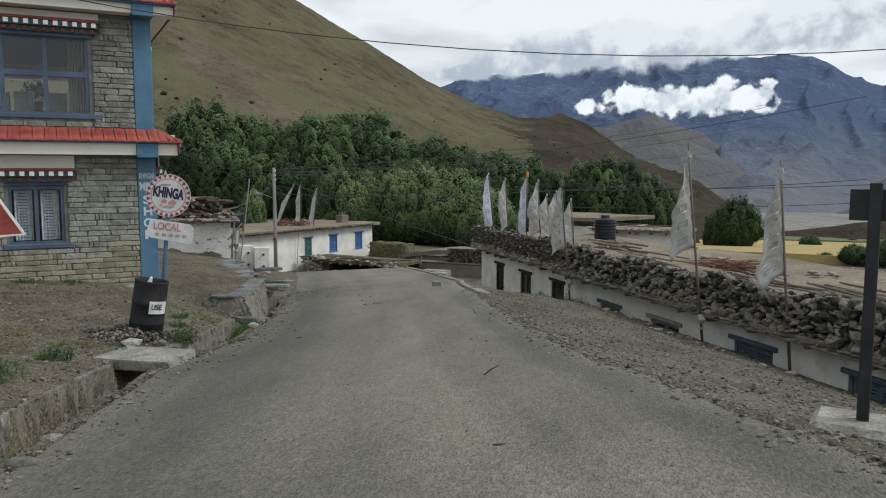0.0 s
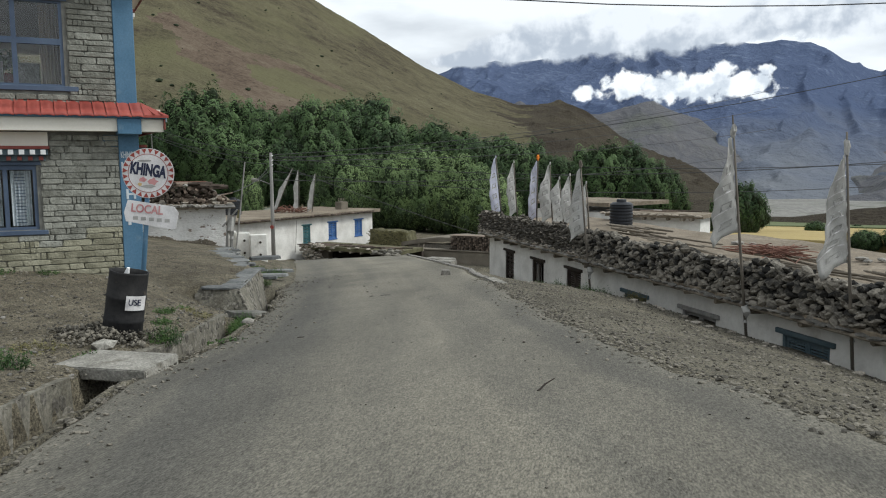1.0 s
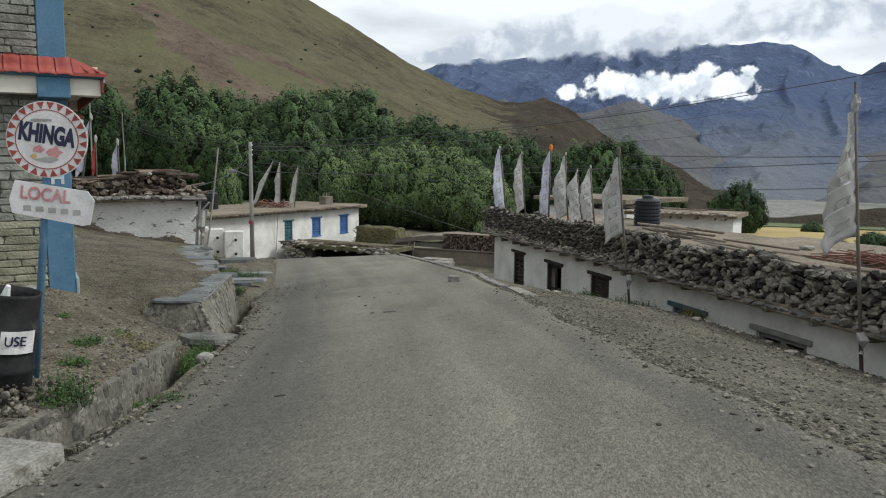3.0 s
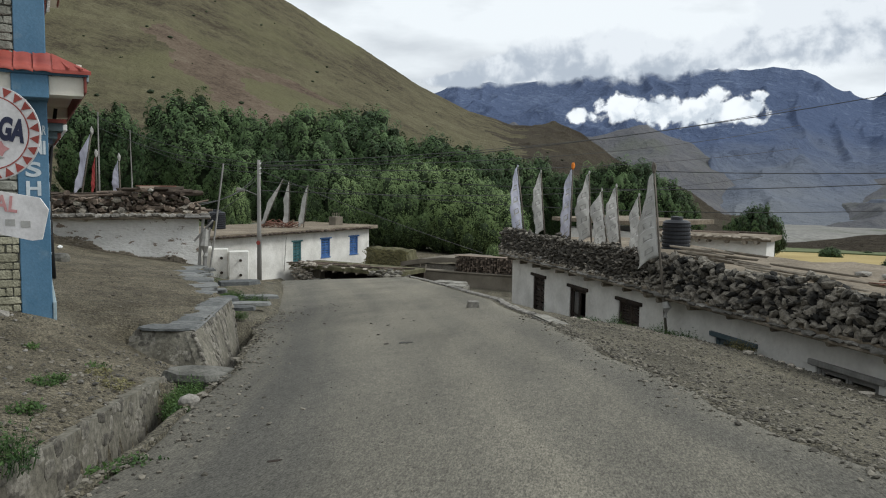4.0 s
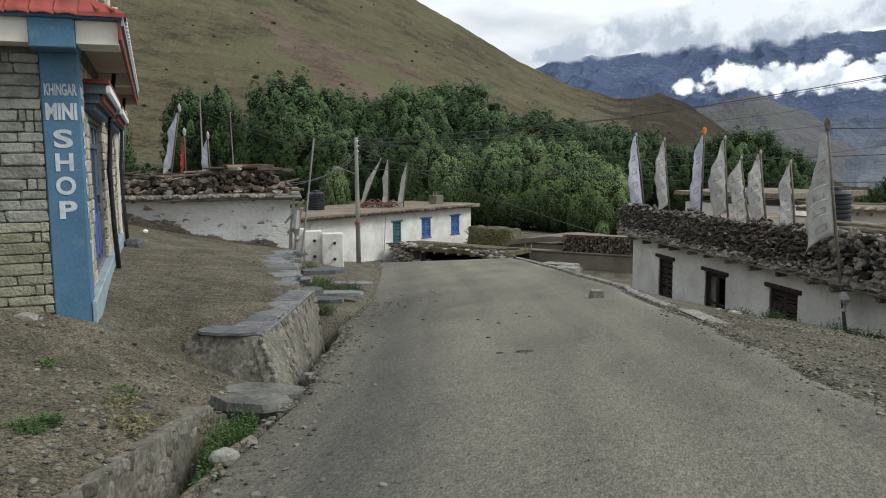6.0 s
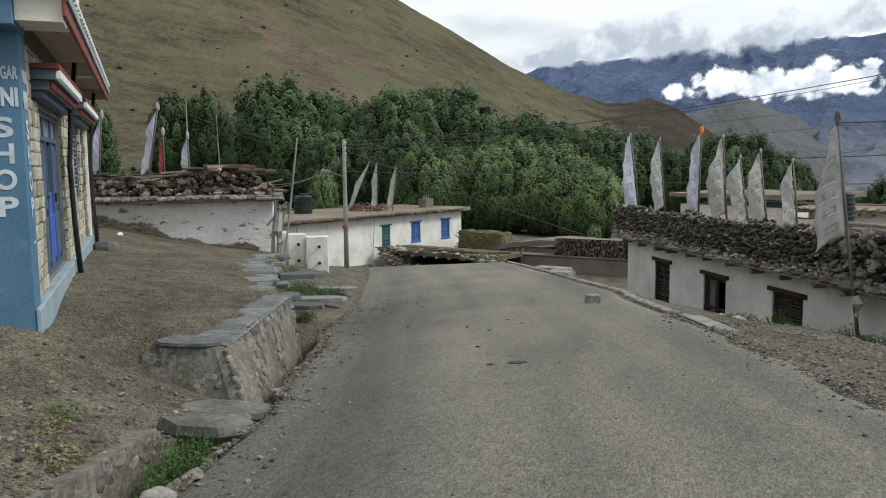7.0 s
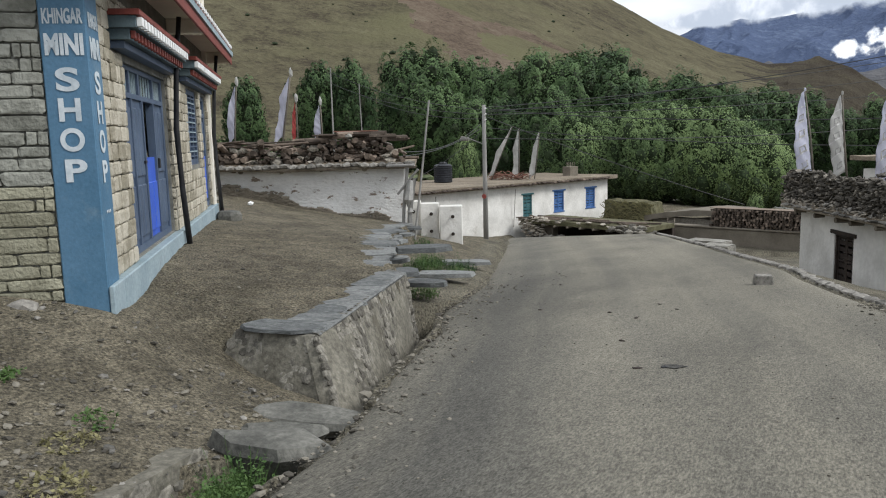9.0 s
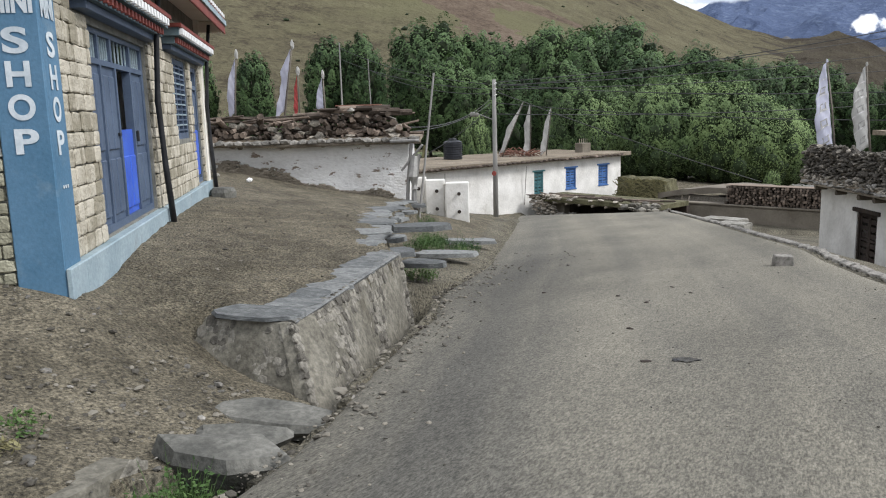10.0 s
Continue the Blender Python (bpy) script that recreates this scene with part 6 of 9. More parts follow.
slate_block("flat_boulder", -4.38, 14.02, -1.04, 1.06, 0.40, 0.36, 401, "angular grey slate boulder bridging the drain", 10, -4, 0.45, 6, 0.62)
slate_block("flat_boulder", -4.78, 14.98, -1.03, 1.25, 0.44, 0.13, 402, "flat grey slate slab beside the drain", 8, 3, 0.9, 9)
slate_block("flat_boulder", -4.62, 14.44, -0.92, 0.72, 0.30, 0.09, 409, "thin split slate slab resting against a boulder", 20, 5, 0.85, 8)
boulder("pale_stone", -3.50, 12.25, -0.52, 0.21, 0.15, 0.17, 403, M_RUBBLE_L, "pale stone on the drain's kerb", 0.5, 0.12, 2, 0.8)
boulder("round_stone", -0.92, 3.05, 0.33, 0.30, 0.17, 0.17, 404, M_BOULDER, "smooth grey stone at the road edge", 0.2, 0.06, 2, 0.9)
boulder("wall_stone", -7.62, 14.58, -0.22, 0.34, 0.24, 0.24, 405, M_RUBBLE_L, "grey stone at the foot of the shop wall", 0.6, 0.15, 1)
boulder("yard_stone", -3.95, 8.95, -0.17, 0.34, 0.28, 0.22, 406, M_CONCRETE, "pale stone beside the drain slab", 0.6, 0.2, 1)
slate_block("step_stone", -12.75, 22.75, gz(-12.75, 22.75) - 0.02, 0.60, 0.42, 0.22, 407, "flat stone step by the shop's side door", 30, 0, 0.95, 8)
rstone = new("road_stone", block_mesh("road_stone", M_RUBBLE_L, 408, 0.06, 0.10))
rstone.matrix_world = Matrix.Translation((-2.5, 23.95, float(road_z(-2.4, 24.05)))) @ Matrix.Rotation(0.25, 4, "Z") @ Matrix.Diagonal((0.30, 0.2, 0.17, 1))
tagged(rstone, "squared grey stone lying on the road", "rock")
# pothole patch of broken tar
ring_p = [(-2.4 + (0.10 + 0.04 * math.sin(k * 2.3)) * math.cos(k * 0.4488), 16.98 + (0.08 + 0.03 * math.sin(k * 3.1)) * math.sin(k * 0.4488)) for k in range(14)]
patch = raw("tar_patch", [(x, y, float(road_z(x, y)) + 0.022) for x, y in ring_p], [tuple(range(14))], M_TAR)
tagged(patch, "dark damp pothole patch in the asphalt", "patch", kind="structure")
for k in range(3):
    boulder("tar_lump", -2.4 + rng.uniform(-0.14, 0.14), 16.98 + rng.uniform(-0.08, 0.08), float(road_z(-2.4, 16.98)) + 0.012, rng.uniform(0.05, 0.12), rng.uniform(0.04, 0.09), 0.035, 420 + k, M_BLACKPIPE, "dark lump of broken tar on the road", rng.uniform(0, 3), 0.2, 1, 0.8)

# kerb stones along the drain's road side
kerb = tagged(new("drain_kerb"), "rough stones along the drain's road side", "kerb", kind="structure")
for y0, y1 in ((1.0, 7.35), (8.5, 13.5), (15.1, 19.4)):
    bm, ringo = B(), []
    n_k = int((y1 - y0) / 0.22)
    for i in range(n_k + 1):
        y = y0 + (y1 - y0) * i / n_k
        d, lf = lane_dir(y)
        c = Vector((kerb_x(y), y, float(road_z(kerb_x(y), y))))
        a, b = -0.06 + rng.uniform(-0.04, 0.03), 0.05 + rng.uniform(-0.03, 0.03)
        h = 0.008 + rng.uniform(-0.02, 0.012)
        ringo.append([bm.verts.new(c + lf * q + Vector((0, 0, z))) for q, z in ((b + 0.02, -0.85), (b, h - 0.02), (b - 0.03, h), (a + 0.03, h), (a, -0.1))])
    for a, b in zip(ringo, ringo[1:]):
        for k in range(4):
            bm.faces.new([a[k], a[k + 1], b[k + 1], b[k]])
    bm.faces.new(ringo[0])
    bm.faces.new(ringo[-1][::-1])
    part("cement_strip", bm, M_GRAVEL, kerb)
y = 1.2
while y < 21.0:
    if not (6.7 < y < 8.5 or 13.4 < y < 15.0):
        d, lf = lane_dir(y)
        p = Vector((kerb_x(y) + 0.02, y, float(road_z(kerb_x(y), y)) - 0.02))
        m = Matrix.Translation(p) @ Matrix.Rotation(math.atan2(d.y, d.x) + rng.uniform(-0.3, 0.3), 4, "Z")
        s = rng.uniform(0.08, 0.26) * (1.0 if y < 14 else 0.55)
        piece("stone", rng.choice(ROCKS + PALE[:3]), scaled(m, s * 1.2, s * 0.7, rng.uniform(0.05, 0.10)), kerb)
    y += rng.uniform(0.5, 1.3) if y < 14 else rng.uniform(0.22, 0.60)
# loose slabs over the drain beyond the terrace
for k, (x, y, l, w, t, dz) in enumerate(((-6.95, 20.7, 0.9, 0.5, 0.5, 0.10), (-7.1, 21.0, 0.75, 0.42, 0.2, 0.19), (-7.9, 23.2, 1.3, 0.5, 0.35, 0.03), (-9.0, 26.3, 1.3, 0.5, 0.3, 0.0))):
    s = new("cover_slab", flagstones[k])
    s.matrix_world = Matrix.Translation((x, y, gz(x - 0.6, y) - 0.02 + dz)) @ Matrix.Rotation(t, 4, "Z") @ Matrix.Translation((-l / 2, -w / 2, 0)) @ Matrix.Diagonal((l, w, 0.09, 1))
    tagged(s, "thick slate slab laid over the drain", "slab", "drain cover slabs")

# the leaning black drum with its notice
drum = thing("drum", pose(-4.18, 9.68, -0.30, 0, 9, 20), "dented black oil drum used as a litter bin", "drum")
prof_ = [(0.0, 0.255), (0.02, 0.268), (0.30, 0.262), (0.32, 0.275), (0.34, 0.262), (0.62, 0.262), (0.64, 0.275), (0.66, 0.262), (0.97, 0.258), (1.0, 0.268)]
bm = B()
rings = []
rr = random.Random(9)
dent = [rr.uniform(-0.012, 0.012) for _ in range(28)]
for z, r in prof_ + [(1.0, 0.250), (0.93, 0.246), (0.10, 0.246)]:
    rings.append([bm.verts.new(((r + dent[i] * (z > 0.6)) * math.cos(2 * math.pi * i / 28), (r + dent[i] * (z > 0.6)) * math.sin(2 * math.pi * i / 28), z * (1 + 0.4 * dent[(i * 5) % 28]))) for i in range(28)])
for a, b in zip(rings, rings[1:]):
    for i in range(28):
        bm.faces.new([a[i], a[(i + 1) % 28], b[(i + 1) % 28], b[i]])
bm.faces.new(rings[0][::-1])
bm.faces.new(rings[-1])
part("body", bm, M_BARREL, drum, "", True)
notice = B()
for i in range(9):
    w = radians(-78 + i * 7.5)
    for z in (0.50, 0.70):
        notice.verts.new((0.284 * math.cos(w), 0.284 * math.sin(w), z))
notice.verts.ensure_lookup_table()
for i in range(8):
    notice.faces.new([notice.verts[2 * i], notice.verts[2 * i + 2], notice.verts[2 * i + 3], notice.verts[2 * i + 1]])
lab = part("notice", notice, M_SIGNWHITE, drum, "peeling white notice")
letters("USE", 0.12, M_NAVY, lab, Matrix.Rotation(radians(-55), 4, "Z") @ pose(0.290, 0, 0.61, 90, 0, 90), width=0.17, bold=0.012)
part("litter", tube([(-0.05, 0.05, 0.9), (-0.02, 0.02, 1.04)], [0.05, 0.02], 7), M_DENTWHITE, drum)
heap_ = Heap()
for k in range(1100):
    a, r = rng.uniform(0, 6.28), abs(rng.gauss(0, 0.30)) + 0.14
    x, y = -4.25 + r * math.cos(a) * 1.25, 9.55 + r * math.sin(a)
    m = Matrix.Translation((x, y, gz(x, y) + max(0, 0.24 - 0.30 * r) * rng.uniform(0.3, 1))) @ Euler((rng.uniform(0, 3), rng.uniform(0, 3), rng.uniform(0, 3))).to_matrix().to_4x4()
    s = 0.02 + 0.065 * rng.random() ** 3
    heap_.add(rng.choice(ROCKS), scaled(m, s, s, s))
heap_.done("rubble_heap", M_PEBBLE, None, "heap of grey rubble round the drum's foot", "stuff")["category"] = "rubble"

# the round sign and the board below it
sign = thing("sign_post", pose(-4.10, 10.42, 0, 0, 0, 20), "leaning blue post with round sign and hand-lettered board", "sign")
part("pole", tube([(-0.24, 0.06, -0.35), (-0.08, 0.05, 1.2), (0.0, 0.045, 2.2)], [0.035, 0.035, 0.03], 10), M_BLUE, sign, "", True)
bm = B()
bmesh.ops.create_cone(bm, cap_ends=True, segments=48, radius1=0.36, radius2=0.36, depth=0.014)
bmesh.ops.transform(bm, matrix=pose(0, 0, 2.02, 90, 0, 0), verts=bm.verts)
disc = part("round_board", bm, M_SIGNWHITE, sign, "round board with a red and white toothed rim")
bm = B()
star = []
for i in range(64):
    r = 0.272
    star.append(bm.verts.new((r * math.cos(2 * math.pi * i / 64), -0.0105, 2.02 + r * math.sin(2 * math.pi * i / 64))))
bm.faces.new(star)
part("white_face", bm, M_SIGNWHITE, disc)
bm = B()
for i in range(24):
    w0, w1, w2 = (2 * math.pi * (i + k) / 24 for k in (0.12, 0.5, 0.88))
    bm.faces.new([bm.verts.new((r * math.cos(w), -0.0125, 2.02 + r * math.sin(w))) for r, w in ((0.352, w0), (0.283, w1), (0.352, w2))])
part("rim_teeth", bm, M_SIGNRED, disc)
bm = B()
ra, rb2 = [[bm.verts.new((r * math.cos(2 * math.pi * i / 48), -0.0125, 2.02 + r * math.sin(2 * math.pi * i / 48))) for i in range(48)] for r in (0.281, 0.272)]
for i in range(48):
    bm.faces.new([ra[i], ra[(i + 1) % 48], rb2[(i + 1) % 48], rb2[i]])
part("red_ring", bm, M_SIGNRED, disc)
letters("KHINGA", 0.23, M_NAVY, disc, pose(0.0, -0.014, 2.06, 90, 0, 0) @ Matrix.Rotation(radians(-9), 4, "Z"), width=0.50, bold=0.05)
for k, (x, z, w, h, mt) in enumerate(((-0.05, 2.20, 0.20, 0.03, M_FADED), (-0.08, 1.93, 0.10, 0.07, M_SIGNPINK), (0.06, 1.90, 0.13, 0.10, M_SIGNPINK), (0.0, 1.83, 0.20, 0.05, M_FADED), (-0.12, 1.86, 0.06, 0.05, M_OCHRE))):
    bm = B()
    bm.faces.new([bm.verts.new((x + w / 2 * math.cos(a * 0.6283) * (1 + 0.25 * math.sin(a * 2.3 + k)), -0.0135, z + h / 2 * math.sin(a * 0.6283) * (1 + 0.25 * math.sin(a * 3.1 + k)))) for a in range(10)])
    part("worn_mark", bm, mt, disc)
bm = B()
out = [(-0.36, 1.46), (-0.30, 1.64), (0.34, 1.53), (0.40, 1.44), (0.35, 1.21), (0.28, 1.20), (-0.34, 1.33)]
f_, b_ = [bm.verts.new((x, -0.012, z)) for x, z in out], [bm.verts.new((x, 0.006, z)) for x, z in out]
bm.faces.new(f_)
bm.faces.new(b_[::-1])
for i in range(len(out)):
    bm.faces.new([f_[i], f_[(i + 1) % len(out)], b_[(i + 1) % len(out)], b_[i]])
board = part("board", bm, M_SIGNWHITE, sign, "weathered white board with faded red letters")
letters("LOCAL", 0.17, M_SIGNPINK, board, pose(-0.04, -0.016, 1.495, 90, 0, 0) @ Matrix.Rotation(radians(-7), 4, "Z"), width=0.44)
for k in range(5):
    part("worn_stroke", box(-0.24 + k * 0.11, -0.17 + k * 0.11, -0.0145, -0.0125, 1.35 - k * 0.012, 1.40 - k * 0.012), M_FADED, board)

# corner of a red triangular sign by the shop window
tri = thing("warning_sign", pose(-2.31, 4.42, 0.45, 0, 0, 30), "red triangular sign with a white edge on a post", "sign")
part("post", tube([(-0.05, 0.02, gz(-2.46, 4.35) - 0.6), (-0.05, 0.02, 2.1)], [0.03, 0.03], 8), M_POLE, tri)
bm = B()
o3 = [(-0.62, 1.33), (0.30, 1.38), (-0.16, 2.15)]
f_, b_ = [bm.verts.new((x, -0.012, z)) for x, z in o3], [bm.verts.new((x, 0.0, z)) for x, z in o3]
bm.faces.new(f_)
bm.faces.new(b_[::-1])
for i in range(3):
    bm.faces.new([f_[i], f_[(i + 1) % 3], b_[(i + 1) % 3], b_[i]])
tp = part("plate", bm, M_DENTWHITE, tri)
bm = B()
bm.faces.new([bm.verts.new((x, -0.014, z)) for x, z in ((-0.585, 1.35), (0.265, 1.395), (-0.16, 2.11))])
part("red_face", bm, M_SIGNRED, tp)

# ---- the house above the terrace ----
LHX = Vector((0.875, 0.485, 0))
lh = low_house("woodpile_house", Vector((-18.6, 26.87, 0)), LHX, 6.62, 5.5, -2.6, 0.34, 0.5, [], M_PATCHY, "low house with flaking whitewash and a firewood-stacked roof")
roof_l = mud_roof(lh, -0.2, 6.95, -0.28, 5.6, 0.345, 0.52, 43)
hp = Heap()
for k in range(28):
    m = Matrix.Translation((-0.1 + k * 0.255, -0.34 + rng.uniform(-0.06, 0.05), 0.44 + rng.uniform(-0.02, 0.02)))
    (hp.add(rng.choice(PALE), scaled(m, 0.38, 0.36, 0.30)))
hp.done("edge_course", M_RUBBLE_L, roof_l, kind="stuff")
eave_timbers(lh, roof_l, 6.6, 0.31, 0.32, rng, 1.3)
part("eave_pole", tube([(-0.3, -0.33, 0.36), (1.5, -0.36, 0.42), (3.2, -0.33, 0.33)], [0.07, 0.06, 0.05], 8, 0.1, rng), M_WOOD, roof_l)
part("eave_pole", tube([(3.0, -0.36, 0.34), (5.5, -0.34, 0.37), (7.0, -0.30, 0.36)], [0.06, 0.055, 0.05], 8, 0.1, rng), M_WOOD, roof_l)
# firewood and stones stacked on its roof
wood_pile = tagged(new("firewood_stack"), "stacked brown firewood and stones along the roof edge", "firewood", kind="")
wood_pile.matrix_world = frame_at(Vector((-18.6, 26.87, 0)), LHX)
log_me = []
for k in range(6):
    r2 = random.Random(500 + k)
    b_ = tube([(0, -0.5, 0), (r2.uniform(-0.03, 0.03), 0, r2.uniform(-0.03, 0.03)), (0, 0.5, 0)], [0.5 * 0.9, 0.5, 0.5 * 0.85], 7, 0.15, r2)
    bmesh.ops.recalc_face_normals(b_, faces=b_.faces)
    me_ = bpy.data.meshes.new("log")
    b_.to_mesh(me_)
    b_.free()
    me_.materials.append(M_LOGEND)
    log_me.append(me_)
hump = lambda u: 0.24 * math.exp(-((u - 5.3) / 1.0) ** 2)
for r in range(7):
    x = -0.2
    while x < 6.7:
        topz = 1.02 + hump(x) - 0.25 * (x > 6.3)
        z = 0.57 + r * 0.115
        s = 0.07 + 0.20 * rng.random() ** 1.6
        if z < topz:
            if rng.random() < 0.80:
                m = Matrix.Translation((x, 0.10 + 0.06 * r + rng.uniform(-0.12, 0.08), z + rng.uniform(-0.05, 0.05))) @ Euler((rng.gauss(0, 0.25), rng.gauss(0, 0.2), rng.choice((0.0, 0.0, 0.0, 1.4)) + rng.gauss(0, 0.32))).to_matrix().to_4x4()
                piece("log", rng.choice(log_me), scaled(m, s * 0.9, rng.uniform(0.5, 0.9), s * 0.8), wood_pile)
            else:
                m = Matrix.Translation((x, -0.10 + 0.10 * r + rng.uniform(-0.08, 0.06), z)) @ Euler((rng.uniform(-0.3, 0.3), rng.uniform(-0.3, 0.3), rng.uniform(0, 6))).to_matrix().to_4x4()
                piece("stone", rng.choice(ROCKS + SLABS), scaled(m, s * 1.6, s * 1.5, s * 1.3), wood_pile)
        x += s * rng.uniform(0.8, 1.1)
for k in range(40):
    x, y = rng.uniform(-0.9, 6.3), rng.uniform(0.0, 1.2)
    l = rng.uniform(0.6, 1.7)
    piece("branch", rng.choice(log_me), scaled(Matrix.Translation((x, y, 1.08 + hump(x) + rng.uniform(-0.08, 0.08))) @ Euler((rng.uniform(-0.12, 0.12), rng.uniform(-0.06, 0.06), radians(90) + rng.gauss(0, 0.5))).to_matrix().to_4x4(), rng.uniform(0.04, 0.09), l, rng.uniform(0.04, 0.08)), wood_pile)
for k in range(9):      # thicker logs lie along the top of the heap
    x = 3.9 + k * 0.30 + rng.uniform(-0.1, 0.1)
    d_ = rng.uniform(0.11, 0.20)
    piece("log", rng.choice(log_me), scaled(Matrix.Translation((x, rng.uniform(0.0, 0.3), 1.08 + hump(x) + rng.uniform(0.0, 0.06))) @ Euler((0, 0, radians(90) + rng.gauss(0, 0.35))).to_matrix().to_4x4(), d_, rng.uniform(0.7, 1.3), d_), wood_pile)
for k in range(16):     # branches lean over the end by the shop
    a_ = Vector((rng.uniform(-0.9, -0.1), rng.uniform(-0.45, -0.2), rng.uniform(-0.1, 0.5)))
    b_ = a_ + Vector((rng.uniform(0.3, 1.2), rng.uniform(0.0, 0.3), rng.uniform(0.5, 1.0)))
    part("branch", tube([a_, (a_ + b_) / 2 + Vector((0, 0, rng.uniform(-0.05, 0.05))), b_], [0.035, 0.03, 0.018], 6), M_WOOD, wood_pile)
part("plank", box(4.6, 5.9, 0.2, 0.42, 1.40, 1.43), M_REDWOOD, wood_pile, "reddish plank")
boulder("white_rock", -14.05, 29.15, 1.28, 0.24, 0.2, 0.18, 431, M_CONCRETE, "white rock on the firewood stack", 0.2, 0.2, 1)
# brushwood and rubbish heaped at the house's far end
brush = Heap()
for k in range(110):
    p = Vector((-18.7 + rng.uniform(-1.2, 0.5), 26.2 + rng.uniform(-1.3, 0.8), rng.uniform(-0.15, 1.15)))
    m = Matrix.Translation(p) @ Euler((rng.uniform(-0.9, 0.9), rng.uniform(-0.9, 0.9), rng.uniform(0, 6))).to_matrix().to_4x4()
    if k % 3:
        brush.add(rng.choice(log_me), scaled(m, rng.uniform(0.03, 0.09), rng.uniform(0.6, 1.8), rng.uniform(0.03, 0.09)))
    else:
        brush.add(rng.choice(SLABS), scaled(m, 0.3, 0.3, 0.25))
tagged(brush.done("brushwood_heap", M_WOOD, None, "tangled heap of branches, poles and stones", "stuff"), category="brushwood")
for k, (x, y, s, mt) in enumerate(((-16.9, 26.4, 0.34, M_CONCRETE), (-16.4, 26.2, 0.25, M_CONCRETE), (-15.6, 26.6, 0.22, M_DENTWHITE), (-17.2, 26.0, 0.3, M_RUBBLE_L))):
    boulder("loose_rock", x, y, gz(x, y) + s * 0.25, s, s * 0.8, s * 0.8, 440 + k, mt, "pale loose rock below the whitewashed wall", k, 0.2, 1)
# bare dark foot of the wall where the whitewash has gone
ft = Heap()
wall_turn = Matrix.Rotation(math.atan2(LHX.y, LHX.x), 4, "Z")
for k in range(700):
    u = rng.uniform(-5.4, -0.5)
    p = Vector((-12.8, 30.0, 0)) + LHX * u
    band = 0.34 * (0.55 + 0.45 * math.sin(u * 1.3 + 1.0) + 0.25 * math.sin(u * 4.7))
    z = gz(p.x + 0.2, p.y - 0.3) - 0.05 + max(band, 0.06) * rng.random()
    s = rng.uniform(0.05, 0.15)
    m = Matrix.Translation((p.x + 0.10, p.y - 0.08, z)) @ wall_turn @ Matrix.Rotation(rng.uniform(-0.5, 0.5), 4, "Y")
    ft.add(rng.choice(ROCKS), scaled(m, s * 2.0, 0.12, s))
tagged(ft.done("foot_rubble", M_MUDWALL, None, "crumbled mud and stone at the wall's foot", "stuff"), category="rubble")
# poles lashed at its corner
props = thing("lashed_poles", Matrix.Identity(4), "grey crooked poles lashed upright at the house corner", "pole")
for k, (a, b, r) in enumerate((((-12.50, 29.40, -1.9), (-12.35, 29.5, 0.35), 0.06), ((-12.30, 29.42, -1.9), (-12.15, 29.55, 0.05), 0.075), ((-12.15, 29.4, -1.9), (-11.75, 29.8, 2.2), 0.035), ((-12.6, 29.35, -0.4), (-12.0, 29.5, 0.3), 0.04), ((-12.9, 29.3, 0.40), (-12.1, 29.5, 0.42), 0.05))):
    a, b = Vector(a), Vector(b)
    mid = (a + b) / 2 + Vector((rng.uniform(-0.06, 0.06), rng.uniform(-0.05, 0.05), 0))
    part("prop", tube([a, mid, b], [r, r * 0.9, r * 0.8], 7, 0.12, rng), M_POLE, props)
rag = B()
add_tube(rag, [(-12.25, 29.42, -0.9), (-12.28, 29.40, -0.55), (-12.22, 29.44, 0.0)], [0.10, 0.15, 0.09], 8, 0.3, rng)
part("rag", rag, M_FADED, props)
part("yellow_tie", tube([(-12.02, 29.55, -0.05), (-11.98, 29.6, 0.28)], [0.045, 0.04], 8, 0.2, rng), M_DRYGRASS, props)

# white gate blocks with iron knobs
for k, (x, y, w, zt, zb) in enumerate(((-13.25, 31.25, 0.55, -0.76, -2.6), (-12.66, 31.3, 0.58, -0.82, -2.6), (-12.0, 31.45, 0.70, -0.90, -2.8))):
    g = thing("gate_block", Matrix.Translation((x, y, 0)) @ Matrix.Rotation(radians(28), 4, "Z"), "whitewashed block wall end with iron knobs", "wall", "gate blocks")
    part("block", box(-w / 2, w / 2, 0, 0.35, zb, zt, 0.025), M_WHITE, g)
    for z in (zt - 0.32, zt - 0.85):
        part("knob", tube([(0.05, 0.0, z), (0.05, -0.10, z), (0.05, -0.16, z)], [0.035, 0.035, 0.055], 10), M_DARKWOOD, g)


# ---- the white house and yards past the crest ----
wa, wb = Vector((-25.6, 42.4, 0)), Vector((-16.75, 64.9, 0))
WHX = (wb - wa).normalized()
WL = (wb - wa).length
wh = thing("white_house", frame_at(wa, WHX), "long whitewashed house with small blue windows and flat roof", "house")
on_w = lambda p: (Vector(p) - wa).dot(WHX)
w1, w2, w3 = on_w((-20.2, 57.4, 0)), on_w((-18.75, 60.1, 0)), on_w((-17.5, 63.15, 0))
wins = [(w1 - 0.42, w1 + 0.42, -4.2, -2.62, M_GREEN), (w2 - 0.5, w2 + 0.5, -3.95, -2.58, M_WINBLUE), (w3 - 0.5, w3 + 0.5, -3.95, -2.58, M_WINBLUE)]
part("wall", add_wall(B(), WL, -7.0, -2.05, 0.4, [w[:4] for w in wins], lambda u, d, z: Vector((u, d, z))), M_WHITE, wh)
part("wall", add_wall(B(), 7.0, -7.0, -2.05, 0.4, [], lambda u, d, z: Vector((WL - d, 0.402 + u, z))), M_WHITE, wh)
